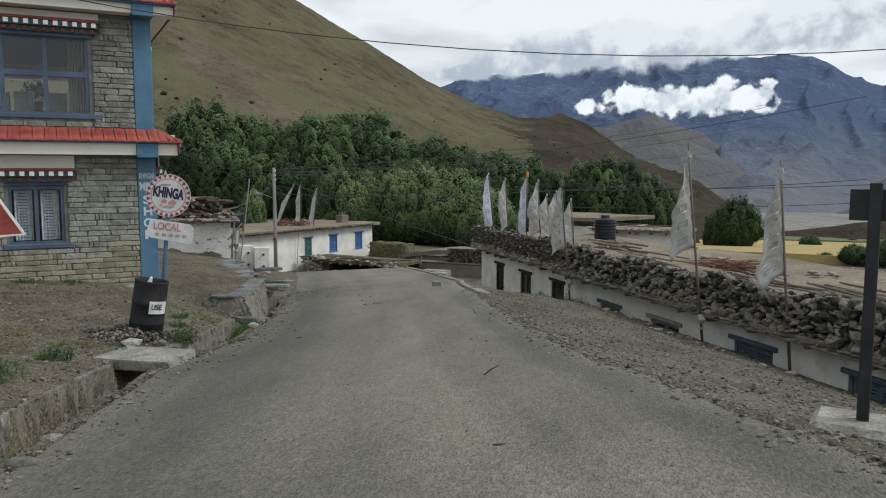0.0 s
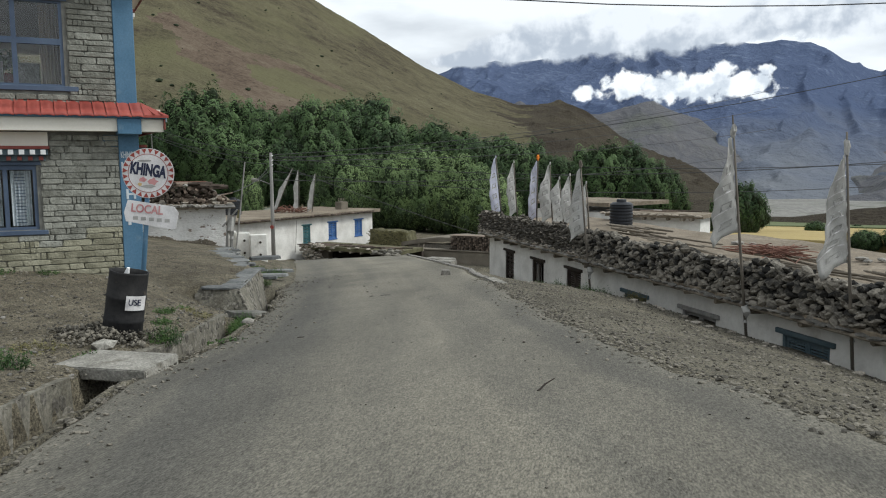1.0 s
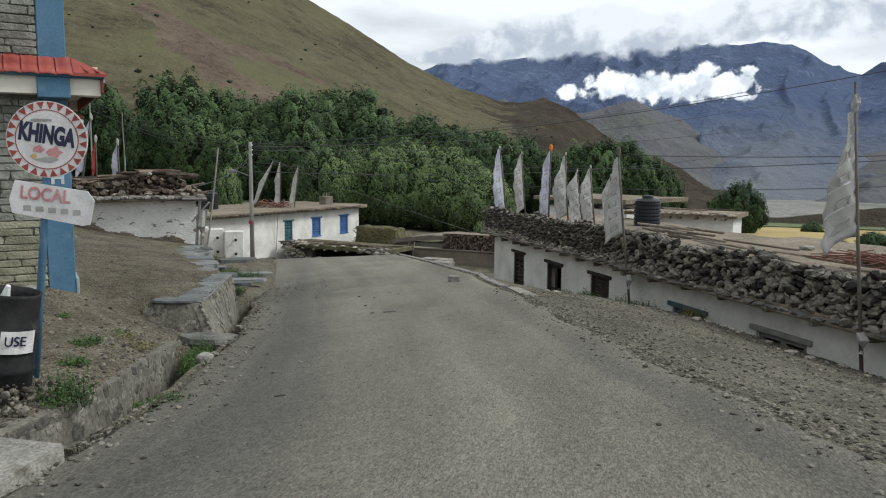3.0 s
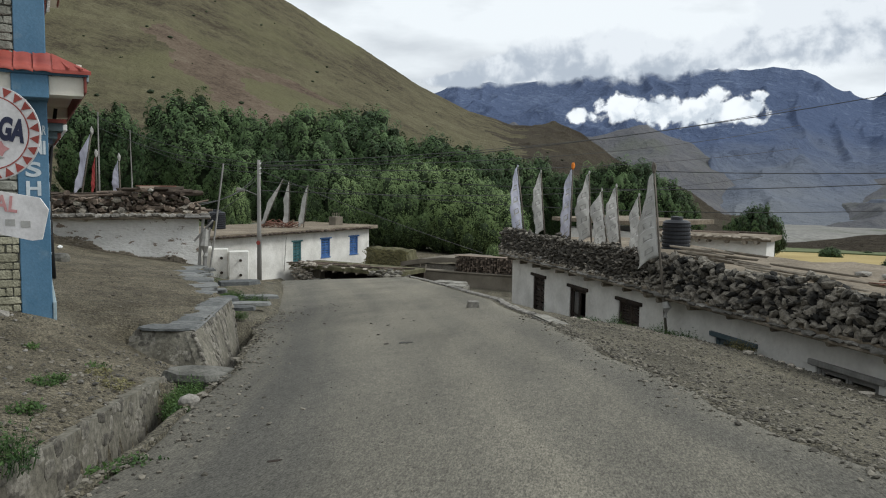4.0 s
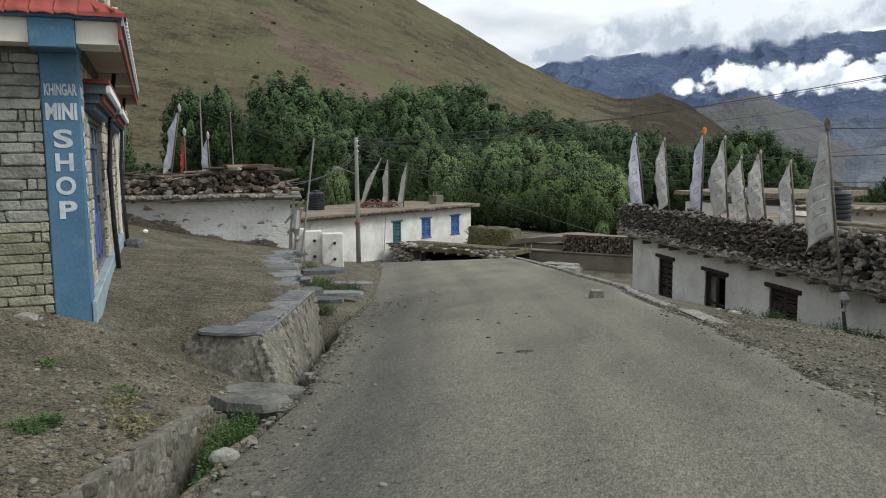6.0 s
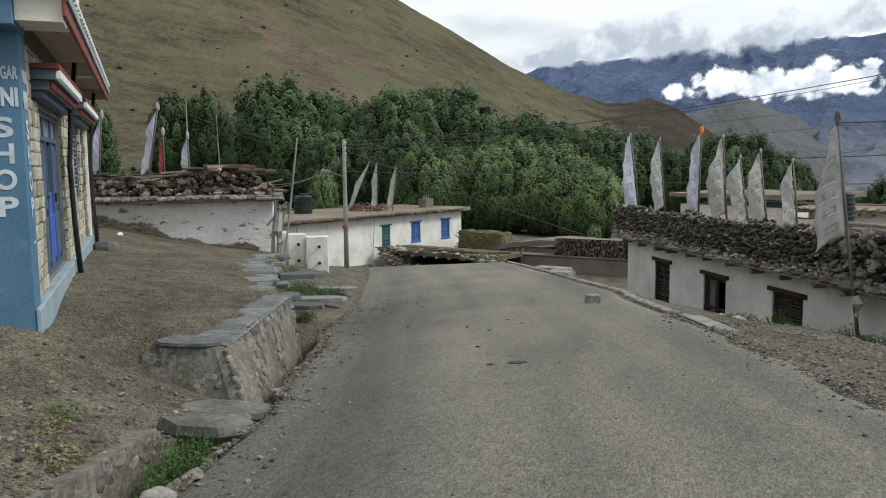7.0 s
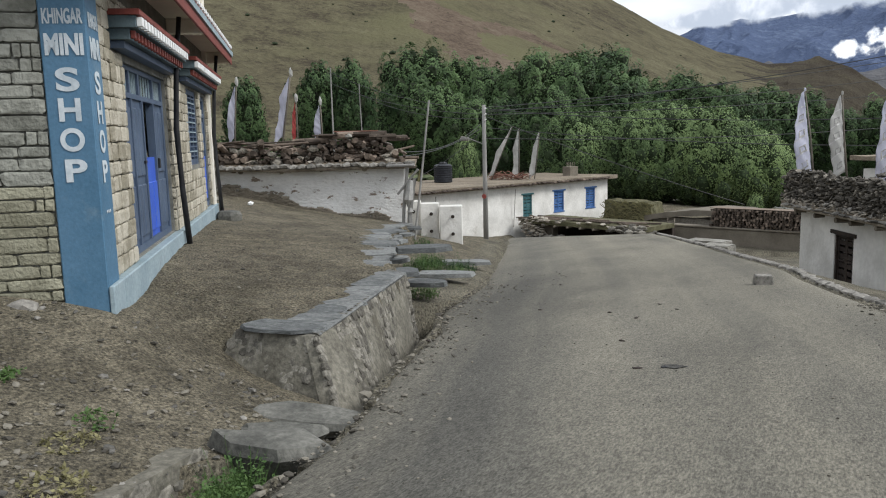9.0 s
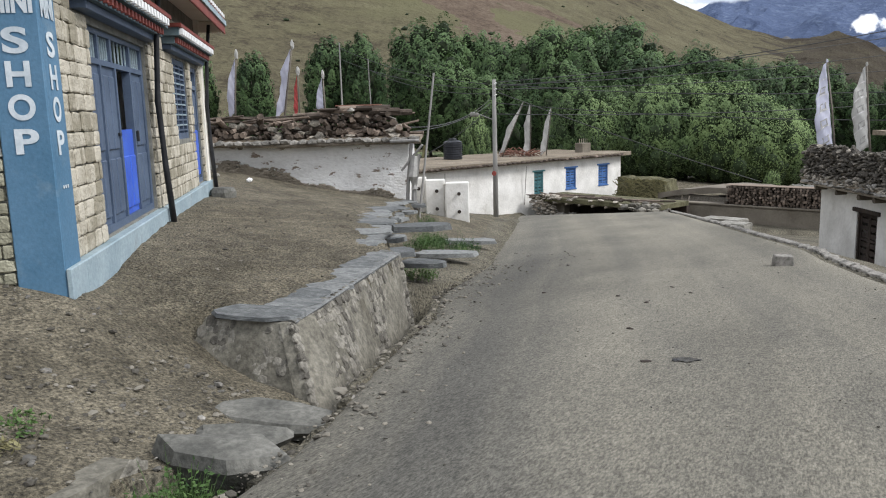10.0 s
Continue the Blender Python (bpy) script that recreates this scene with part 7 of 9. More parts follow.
part("wall", add_wall(B(), 7.0, -7.0, -2.05, 0.4, [], lambda u, d, z: Vector((d, 0.402 + u, z))), M_WHITE, wh)
for u0, u1, z0, z1, mt in wins:
    timber_window(wh, u0, u1, z0, z1, mt, "sill")
roof_w = mud_roof(wh, -0.5, WL + 0.5, -0.5, 7.6, -2.04, -1.80, 47)
hp = Heap()
for k in range(int(WL / 0.4)):
    m = Matrix.Translation((k * 0.4, -0.53 + rng.uniform(-0.06, 0.06), -1.93 + rng.uniform(-0.03, 0.03)))
    hp.add(rng.choice(PALE), scaled(m, 0.5, 0.3, 0.3))
hp.done("edge_course", M_LOGEND, roof_w, kind="stuff")
chim = part("chimney", box(on_w((-19.4, 64.1, 0)) - 0.45, on_w((-19.4, 64.1, 0)) + 0.45, 1.6, 2.3, -1.85, -1.15, 0.03), M_MUDWALL, wh)
for k in range(5):
    x = on_w((-19.4, 64.1, 0)) - 0.4 + k * 0.2
    part("reed", tube([(x, 1.9, -1.15), (x + 0.05, 1.95, -0.85)], 0.02, 5), M_WOOD, chim)
for u in (5.0, 8.0, w1 - 1.4):
    part("rain_spout", tube([(u, -0.30, -2.2), (u + 0.05, -0.05, -4.6)], [0.022, 0.022], 6), M_CONCRETE, wh)


def water_tank(x, y, z, r, hgt, label):
    t = thing("water_tank", pose(x, y, z), label, "water tank")
    bm = B()
    rings, n = [], 24
    prof = [(0, r * 0.96)]
    for k in range(7):
        a = hgt * 0.84 * k / 7
        prof += [(a + 0.02, r), (a + hgt * 0.07, r), (a + hgt * 0.085, r * 0.94), (a + hgt * 0.11, r * 0.94)]
    prof += [(hgt * 0.86, r), (hgt * 0.93, r * 0.75), (hgt * 0.95, r * 0.42), (hgt, r * 0.40)]
    for zz, q in prof:
        rings.append([bm.verts.new((q * math.cos(2 * math.pi * i / n), q * math.sin(2 * math.pi * i / n), zz)) for i in range(n)])
    for a, b in zip(rings, rings[1:]):
        for i in range(n):
            bm.faces.new([a[i], a[(i + 1) % n], b[(i + 1) % n], b[i]])
    bm.faces.new(rings[0][::-1])
    bm.faces.new(rings[-1])
    part("body", bm, M_TANK, t)
    part("lid", tube([(0, 0, hgt), (0, 0, hgt + 0.05)], [r * 0.44, r * 0.40], 16), M_TANK, t)
    return t


water_tank(-25.3, 56.2, -1.78, 0.62, 1.25, "black ribbed plastic water tank on the white house roof")
red = Heap()
for k in range(60):
    m = Matrix.Translation((-22.0 + rng.uniform(-1.2, 1.2), 59.6 + rng.uniform(-0.8, 0.8), -1.72 + rng.uniform(0, 0.30))) @ Euler((rng.uniform(-0.5, 0.5), rng.uniform(-0.5, 0.5), rng.uniform(0, 6))).to_matrix().to_4x4()
    red.add(rng.choice(log_me), scaled(m, 0.05, 1.1, 0.05))
tagged(red.done("red_brush", M_REDWOOD, None, "heap of reddish brushwood on the white house roof", "stuff"), category="brushwood")

# the half-sunken stone shed below the road's crest
shed = thing("stone_shed", frame_at(Vector((-19.0, 56.2, -0.28)), Vector((0.94, -0.34, 0))), "half-sunken stone shed with a slab roof and dark opening", "shed")
part("wall", add_wall(B(), 8.2, -7.0, -4.0, 0.5, [(1.6, 7.6, -7.0, -4.12)], lambda u, d, z: Vector((u, d, z))), M_MUDWALL, shed)
part("roof", add_wall(B(), 9.0, -3.998, -3.74, 3.0, [], lambda u, d, z: Vector((u - 0.5, d - 0.6, z))), M_MOSS, shed)
for k in range(26):
    piece("roof_stick", log_me[k % 6], scaled(Matrix.Translation((rng.uniform(0.0, 8.0), rng.uniform(-0.62, 0.9), -3.70 + rng.uniform(0, 0.08))) @ Matrix.Rotation(radians(90) + rng.gauss(0, 0.3), 4, "Z"), 0.10, rng.uniform(1.2, 2.4), 0.09), shed)
# added near-black sheet in place of the shade inside the shed
part("dark_room", box(-0.4, 8.5, 2.2, 2.5, -7, -4.02), M_DARKWOOD, shed)
for k in range(9):
    part("rafter_end", tube([(0.4 + k * 0.95, -0.72, -4.05), (0.4 + k * 0.95, 0.8, -4.06)], 0.07, 6), M_WOOD, shed)
hp = Heap()
for k in range(150):
    x = rng.uniform(-0.6, 8.4)
    big = k % 3 and x > 0
    if not big and k % 2:
        continue
    x = rng.uniform(-0.5, 1.5) if big else x
    m = Matrix.Translation((x, -0.55 + rng.uniform(-0.1, 0.15), (rng.uniform(-5.8, -3.6) if big else rng.uniform(-3.85, -3.68)))) @ Euler((rng.uniform(-0.3, 0.3), rng.uniform(-0.3, 0.3), rng.uniform(0, 6))).to_matrix().to_4x4()
    s = rng.uniform(0.25, 0.5)
    hp.add(rng.choice(SLABS), scaled(m, s, s, s * 1.0))
hp.done("rubble_fill", M_RUBBLE_A, shed, kind="stuff")
# stones heaped at the crest
for k in range(22):
    s = rng.uniform(0.3, 0.75)
    x, y = -11.8 + rng.gauss(0, 0.55), 51.6 + rng.gauss(0, 0.3)
    boulder("heap_stone", x, y, -4.15 + rng.uniform(-0.1, 0.42) * math.exp(-((x + 11.8) / 1.0) ** 2), s, s * 0.8, s * 0.7, 460 + k, M_WALLSTONE, "weathered stone heaped at the road's crest", rng.uniform(0, 3), 0.2, 1, 0.7)["group"] = "stones at the crest"
for k in range(16):
    s = rng.uniform(0.2, 0.4)
    x, y = -18.2 + rng.uniform(0, 1.6), 55.0 + rng.uniform(0, 0.5)
    boulder("shed_stone", x, y, gz(x, y) + 0.15, s, s * 0.8, s * 0.7, 490 + k, M_RUBBLE_L, "loose stone beside the sunken shed", rng.uniform(0, 3), 0.2, 1, 0.7)["group"] = "stones by the shed"

# a thatch of green brush drying on a wall
stack = thing("brush_stack", frame_at(Vector((-16.3, 62.0, 0)), Vector((0.93, -0.25, 0))), "square stack of greenish brushwood behind the shed", "brushwood")
bm = B()
a = [(0, 0, -6.5), (4.2, 0, -6.5), (4.2, 2, -6.5), (0, 2, -6.5), (0.15, 0.1, -3.35), (3.5, 0.1, -3.45), (3.5, 1.8, -3.45), (0.15, 1.8, -3.35)]
vs = [bm.verts.new(p) for p in a]
for q in ((0, 1, 2, 3), (4, 5, 6, 7), (0, 1, 5, 4), (1, 2, 6, 5), (2, 3, 7, 6), (3, 0, 4, 7)):
    bm.faces.new([vs[i] for i in q])
bmesh.ops.subdivide_edges(bm, edges=list(bm.edges), cuts=10, use_grid_fill=True)
for v in bm.verts:
    v.co += Vector((rng.uniform(-0.07, 0.07), rng.uniform(-0.07, 0.07), rng.uniform(-0.07, 0.07)))
part("body", bm, M_MOSS, stack)
tw = Heap()
for k in range(500):
    x, z = rng.uniform(0.1, 3.7), rng.uniform(-5.2, -3.4)
    c = Vector((x, -0.05 + rng.uniform(-0.08, 0.05), z))
    a = Vector((rng.uniform(-0.3, 0.3), rng.uniform(-0.1, 0), rng.uniform(-0.2, 0.2)))
    b = Vector((0.02, 0, 0.04))
    tw.quad(c - a, c - a + b, c + a + b, c + a)
tw.done("loose_brush", M_DRYGRASS, stack, kind="stuff")

# mud wall of the lower yard, and the long firewood stack on it
yw = thing("yard_wall", frame_at(Vector((-12.1, 58.2, 0)), Vector((9.7, -2.6, 0))), "low mud wall round a sunken yard", "wall")
part("wall", box(0, 11.5, 0, 0.5, -7.4, -4.45, 0.05), M_MUDWALL, yw)
part("capping", box(-0.1, 11.6, -0.08, 0.6, -4.45, -4.34, 0.03), M_MUDWALL, yw)
fw = thing("firewood_row", frame_at(Vector((-8.6, 57.35, 0)), Vector((5.4, -1.45, 0))), "long row of stacked dark firewood with red-brown ends", "firewood")
for k in range(288):
    r_, c_ = divmod(k, 36)
    s = rng.uniform(0.11, 0.18)
    piece("log", rng.choice(log_me), scaled(Matrix.Translation((0.2 + c_ * 0.165 + rng.uniform(-0.04, 0.04), rng.uniform(-0.08, 0.08) + 0.4, -4.26 + r_ * 0.125)) @ Matrix.Rotation(rng.uniform(-0.1, 0.1), 4, "Z"), s, 0.9, s), fw)
part("brush_top", box(0, 6.2, 0.05, 0.85, -3.30, -3.26, 0.015), M_LOGEND, fw)
arch = thing("brush_roof", frame_at(Vector((-13.2, 61.0, 0)), Vector((1, -0.45, 0))), "long low curved roof of brush and earth", "roof")
bm = B()
for i in range(25):
    x = i * 0.45
    z = -4.55 + 0.95 * math.sin(math.pi * min(1, 0.12 + i / 30))
    for y, dz in ((0, -0.35), (0, 0.0), (3, 0.05), (3, -0.35)):
        bm.verts.new((x, y, z + dz + rng.uniform(-0.03, 0.03)))
bm.verts.ensure_lookup_table()
for i in range(24):
    for k in range(4):
        bm.faces.new([bm.verts[4 * i + k], bm.verts[4 * i + (k + 1) % 4], bm.verts[4 * i + 4 + (k + 1) % 4], bm.verts[4 * i + 4 + k]])
part("roof", bm, M_MUDWALL, arch)
part("wall", box(0.5, 10.5, 0.25, 0.7, -7, -4.2), M_RUBBLE, arch)
yf = thing("yard_terrace", frame_at(Vector((-10.6, 60.5, 0)), Vector((0.85, -0.5, 0))), "bare earth terrace behind the yard wall", "terrace")
part("earth", box(0, 9, 0, 6, -7, -4.35, 0.05), M_MUD, yf)
ladder = thing("ladder", pose(-10.9, 57.2, -5.5, -16, 0, -15), "short wooden ladder leaning on the yard wall", "ladder")
for x in (-0.22, 0.22):
    part("rail", tube([(x, 0, 0), (x, 0, 1.6)], 0.035, 6), M_WOOD, ladder)
for k in range(5):
    part("rung", tube([(-0.22, 0, 0.25 + k * 0.28), (0.22, 0, 0.25 + k * 0.28)], 0.025, 6), M_WOOD, ladder)
# low stone kerb along the right road edge down to the yard
rk = tagged(new("road_kerb"), "low pale stone kerb along the outer road edge", "kerb", kind="structure")
y = 20.9
while y < 49:
    x = float(np.interp(y, RY, RX)) + 0.15
    m = Matrix.Translation((x, y, float(road_z(x, y)) + 0.0)) @ Matrix.Rotation(rng.uniform(-0.3, 0.3) + 1.9, 4, "Z")
    s = rng.uniform(0.22, 0.42)
    piece("stone", rng.choice(PALE), scaled(m, s, s * 0.62, 0.20), rk)
    y += s * 0.8
def cast_slab(name, x, y, z, l, w, h, turn, label, tilt=0.0):
    """A worn cement slab with soft, slightly uneven edges."""
    bm = box(-l / 2, l / 2, -w / 2, w / 2, 0, h)
    bmesh.ops.bevel(bm, geom=list(bm.edges), offset=0.03, segments=2, affect="EDGES")
    for v in bm.verts:
        v.co += Vector((rng.uniform(-0.02, 0.02), rng.uniform(-0.02, 0.02), rng.uniform(-0.006, 0.006)))
    ob = part(name, bm, M_CONCRETE)
    ob.matrix_world = pose(x, y, z, tilt, 0, turn)
    return tagged(ob, label, "slab")


cast_slab("flat_slab", -5.95, 40.9, float(road_z(-6.2, 40.9)) - 0.35, 1.5, 0.8, 0.36, -18, "pale flat slab beside the road edge")
cast_slab("flat_slab", -5.35, 39.2, float(road_z(-5.8, 39.2)) - 0.42, 1.0, 0.7, 0.36, -18, "pale flat slab beside the road edge")
cast_slab("door_slab", -0.28, 20.25, float(road_z(-0.28, 20.25)) - 0.17, 1.25, 0.30, 0.20, -64, "long pale cement slab at the road edge before a door")

# ---- the house behind the low houses ----
rear = low_house("rear_house", Vector((-0.9, 42.0, 0)), Vector((0.757, -0.654, 0)), 5.0, 4.0, -5.0, -0.32, -0.2, [], M_WHITE, "whitewashed house half hidden behind flags and tank")
mud_roof(rear, -0.3, 5.2, -0.35, 4.3, -0.015, 0.16, 57)
back = low_house("back_house", Vector((3.0, 35.55, 0)), Vector((0.93, -0.37, 0)), 3.75, 1.6, -5.0, -0.24, -0.1, [], M_WHITE, "whitewashed house with a pale flat roof edged in timber")
rb_ = mud_roof(back, -0.3, 3.95, -0.35, 1.8, -0.235, -0.08, 53)
eave_timbers(back, rb_, 3.7, -0.28, 0.4, rng, 0.5)
hp = Heap()
for k in range(14):
    hp.add(rng.choice(PALE), scaled(Matrix.Translation((-0.4 + k * 0.32, -0.34 + rng.uniform(-0.04, 0.05), -0.10 + rng.uniform(-0.03, 0.04))) @ Matrix.Rotation(rng.uniform(-0.3, 0.3), 4, "Z"), 0.42, 0.28, 0.20))
hp.done("edge_course", M_WOOD, rb_, kind="stuff")
for k in range(4):
    piece("brush_stick", log_me[k % 6], scaled(Matrix.Translation((0.3 + k * 0.85, 0.1 + rng.uniform(-0.2, 0.5), 0.03)) @ Matrix.Rotation(radians(90) + rng.uniform(-0.2, 0.2), 4, "Z"), 0.07, rng.uniform(1.0, 1.8), 0.07), rb_)
water_tank(3.2, 32.0, -0.44, 0.46, 1.05, "black ribbed plastic water tank on the low house roof")


# ---- flags, poles and wires ----
def prayer_flag(base, top, z_top, z_bot, width, material, seed, label, tip=None, prints=3, out=(-1, 0), knot=True, flare=2.4):
    """A tall narrow flag sewn along its pole; the free edge sags and ripples."""
    base, top = Vector(base), Vector(top)
    r = random.Random(seed)
    t = thing("prayer_flag", Matrix.Translation(base), label, "flag", "prayer flags")
    d = top - base
    part("pole", tube([(0, 0, 0), d * 0.5 + Vector((r.uniform(-0.03, 0.03), 0, 0)), d], [0.032, 0.027, 0.016], 8), M_BARK, t, "", True)
    width *= 0.84
    o = Vector((out[0], out[1], 0)).normalized()
    nrm = Vector((-o.y, o.x, 0))
    rows, cols = 22, 8
    bm = B()
    g = []
    ph = r.uniform(0, 6)
    for i in range(rows + 1):
        f = i / rows
        z = z_top + (z_bot - z_top) * f
        k = (z - base.z) / (top.z - base.z)
        p = d * k
        w = width * (0.16 + 0.84 * min(1, f * flare)) * (1 + 0.12 * math.sin(f * 9 + ph) + 0.05 * math.sin(f * 27 + ph * 2)) * (1.0 if f < 0.9 else 1.0 - (f - 0.9) * 2.0 * r.uniform(0.3, 1))
        row = []
        for j in range(cols + 1):
            s = j / cols
            wave = 0.08 * s * math.sin(f * 6 + ph + s * 3) * width / 0.6 + 0.012 * math.sin(f * 31 + s * 11 + ph) + 0.010 * math.sin(f * 57 - s * 15)
            row.append(bm.verts.new(p + o * (0.04 + w * s) + nrm * wave + Vector((0, 0, -0.22 * s * s * (0.4 + f)))))
        g.append(row)
    for i in range(rows):
        for j in range(cols):
            bm.faces.new([g[i][j], g[i][j + 1], g[i + 1][j + 1], g[i + 1][j]])
    cl = part("cloth", bm, material, t, "", True)
    sol = cl.modifiers.new("thickness", "SOLIDIFY")
    sol.thickness = 0.006
    def on_cloth(f, s, off):
        z = z_top + (z_bot - z_top) * f
        k = (z - base.z) / (top.z - base.z)
        w = width * (0.16 + 0.84 * min(1, f * flare)) * (1 + 0.12 * math.sin(f * 9 + ph) + 0.05 * math.sin(f * 27 + ph * 2)) * 0.98
        wave = 0.08 * s * math.sin(f * 6 + ph + s * 3) * width / 0.6 + 0.012 * math.sin(f * 31 + s * 11 + ph) + 0.010 * math.sin(f * 57 - s * 15)
        return d * k + o * (0.04 + w * s) + nrm * (wave + off) + Vector((0, 0, -0.22 * s * s * (0.4 + f)))

    for q, sd in [(q, sd) for q in range(prints) for sd in (-0.012, 0.012)]:
        fs = int(rows * (0.2 + 0.75 * q / prints)) / rows
        bm = B()
        lo = [bm.verts.new(on_cloth(fs, j / cols, sd)) for j in range(1, cols + 1)]
        hi = [bm.verts.new(on_cloth(fs + 0.22 / rows, j / cols, sd)) for j in range(1, cols + 1)]
        for j in range(cols - 1):
            bm.faces.new([lo[j], lo[j + 1], hi[j + 1], hi[j]])
        part("pale_seam", bm, M_SIGNWHITE, cl)
        fc, hf = 0.2 + 0.75 * (q + 0.6) / prints, 0.16 / prints
        bm = B()
        ringa = [bm.verts.new(on_cloth(fc + a * hf, 0.48 + b * 0.24, sd)) for a, b in ((-1, -1), (-1, 1), (1, 1), (1, -1))]
        ringb = [bm.verts.new(on_cloth(fc + a * hf * 0.62, 0.48 + b * 0.15, sd)) for a, b in ((-1, -1), (-1, 1), (1, 1), (1, -1))]
        for a in range(4):
            bm.faces.new([ringa[a], ringa[(a + 1) % 4], ringb[(a + 1) % 4], ringb[a]])
        part("faded_print", bm, M_FADED, cl)
    if knot:
        b2 = B()
        bmesh.ops.create_icosphere(b2, subdivisions=2, radius=0.032)
        for v in b2.verts:
            v.co = Vector((v.co.x, v.co.y, v.co.z * 2.2)) * r.uniform(0.8, 1.25) + d * ((z_top + 0.05 - base.z) / (top.z - base.z))
        part("knot", b2, tip or material, t)
    if tip:
        b2 = B()
        bmesh.ops.create_icosphere(b2, subdivisions=2, radius=0.055)
        for v in b2.verts:
            v.co = Vector((v.co.x, v.co.y, v.co.z * 2.4)) * r.uniform(0.7, 1.3) + d * ((z_top + 0.12 - base.z) / (top.z - base.z))
        part("tip_cloth", b2, tip, t)
    return t


LEFT = (-0.93, -0.35)
for k, (bx, by, tx, ty, zt, w, mt, tip) in enumerate((
        (-2.31, 38.04, -2.72, 38.84, 2.35, 0.55, M_CLOTHB, None), (-1.33, 36.13, -1.58, 36.62, 2.10, 0.48, M_CLOTH, None),
        (-0.31, 34.16, -0.27, 34.09, 2.21, 0.46, M_CLOTHB, M_ORANGE), (0.47, 32.65, 0.31, 32.96, 2.03, 0.62, M_CLOTH, None),
        (1.00, 31.62, 0.74, 32.12, 1.44, 0.52, M_CLOTH, None), (1.40, 30.84, 1.19, 31.26, 1.59, 0.52, M_CLOTH, None), (1.98, 29.72, 1.84, 29.98, 1.31, 0.44, M_CLOTH, None))):
    prayer_flag((bx, by, -0.50), (tx, ty, zt + 0.10), zt, -0.25 + 0.1 * (k % 2), w * 0.86, mt, 600 + k, "faded white prayer flag on a thin pole above the stone-rimmed roof" if tip is None else "white prayer flag with an orange tip above the stone-rimmed roof", tip, 4, LEFT, True, 4.5 if k % 3 else 3.0)
prayer_flag((2.13, 22.86, -1.75), (1.77, 23.54, 2.12), 1.95, 0.08, 0.62, M_CLOTH, 620, "large tattered white prayer flag on a leaning roadside pole", M_BARK, 5, (-0.9, 0.3), True, 1.15)
prayer_flag((5.33, 16.73, -1.55), (4.86, 16.45, 3.05), 2.62, 0.72, 0.70, M_CLOTH, 621, "tall grey-white prayer flag on a pole against a house wall", M_FADED, 4, LEFT, True, 1.15)
prayer_flag((6.73, 14.58, -1.75), (6.30, 14.15, 2.62), 2.25, 0.42, 0.66, M_CLOTH, 622, "tall patched white prayer flag on a pole against a wall", M_FADED, 6, LEFT, True, 1.2)
# ties on the roadside poles
for k, (x, y, z) in enumerate(((2.08, 22.95, -1.0), (5.28, 16.70, -0.9), (6.66, 14.52, -0.75))):
    tie = thing("cloth_tie", Matrix.Translation((x, y, z)), "ragged cloth tied round a flag pole", "cloth", "ties on the poles")
    part("rag", tube([(0, 0, -0.22), (0.02, -0.02, 0), (-0.02, 0, 0.12)], [0.05, 0.09, 0.06], 9, 0.3, rng), M_FADED, tie)
for k, (tx, ty, tz, bx, by, bz, w, mt) in enumerate((
        (-18.5, 29.54, 3.0, -18.64, 29.42, 0.55, 0.34, M_CLOTHB), (-17.2, 30.63, 3.27, -17.56, 30.36, 0.55, 0.40, M_CLOTHB), (-17.10, 30.71, 2.46, -17.13, 30.7, 0.55, 0.18, M_REDCLOTH), (-16.5, 31.18, 2.37, -16.48, 31.2, 0.55, 0.30, M_CLOTHB))):
    prayer_flag((bx, by, bz), (tx, ty, tz), tz - 0.06, 1.30, w * 0.8, mt, 640 + k, "narrow white and red prayer flag on the firewood roof", M_CLOTH, 0, LEFT, True, 4.0)
for k, (tx, ty, tz, bx, by, bz, w) in enumerate(((-21.5, 59.08, 1.76, -22.86, 58.51, -1.85, 0.5), (-21.1, 59.25, 1.63, -21.17, 59.22, -1.85, 0.45), (-19.85, 59.73, 1.34, -20.2, 59.6, -1.85, 0.45))):
    prayer_flag((bx, by, bz), (tx, ty, tz), tz - 0.05, bz + 0.35, w, M_CLOTH, 660 + k, "thin grey prayer flag on the white house roof", None, 0, LEFT, False)

# the street pole with its lamp and bracket
pole = thing("utility_pole", pose(-19.4, 50.0, -4.9), "grey wooden utility pole with wires and a small lamp", "pole")
part("shaft", tube([(0, 0, 0), (0.0, 0, 4), (0.0, 0, 7.75)], [0.15, 0.125, 0.10], 10), M_POLE, pole, "", True)
for z in (6.9, 7.2, 7.5):
    part("insulator", tube([(0.10, -0.1, z), (0.22, -0.2, z + 0.06)], [0.05, 0.03], 8), M_DENTWHITE, pole)
lamp_ = part("lamp_arm", tube([(0, 0, 5.6), (-0.9, -0.1, 5.95)], 0.03, 6), M_POLE, pole)
part("lamp_head", tube([(-0.9, -0.1, 5.9), (-1.35, -0.15, 5.95)], [0.10, 0.14], 8), M_CONCRETE, lamp_)
part("round_plate", tube([(0.05, -0.25, 2.75), (0.05, -0.28, 2.75)], 0.13, 16), M_SIGNRED, pole, "small red round plate")
for k, (x, y, zb, zt, r) in enumerate(((-41.0, 66.0, -3, 7.2, 0.075), (-35.5, 62.0, -3, 5.4, 0.06))):
    p2 = thing("far_pole", pose(x, y, zb), "thin grey pole standing among the trees", "pole")
    part("shaft", tube([(0, 0, 0), (0.1 * k, 0, (zt - zb) * 0.5), (0, 0, zt - zb)], [r, r * 0.9, r * 0.7], 8), M_POLE, p2)


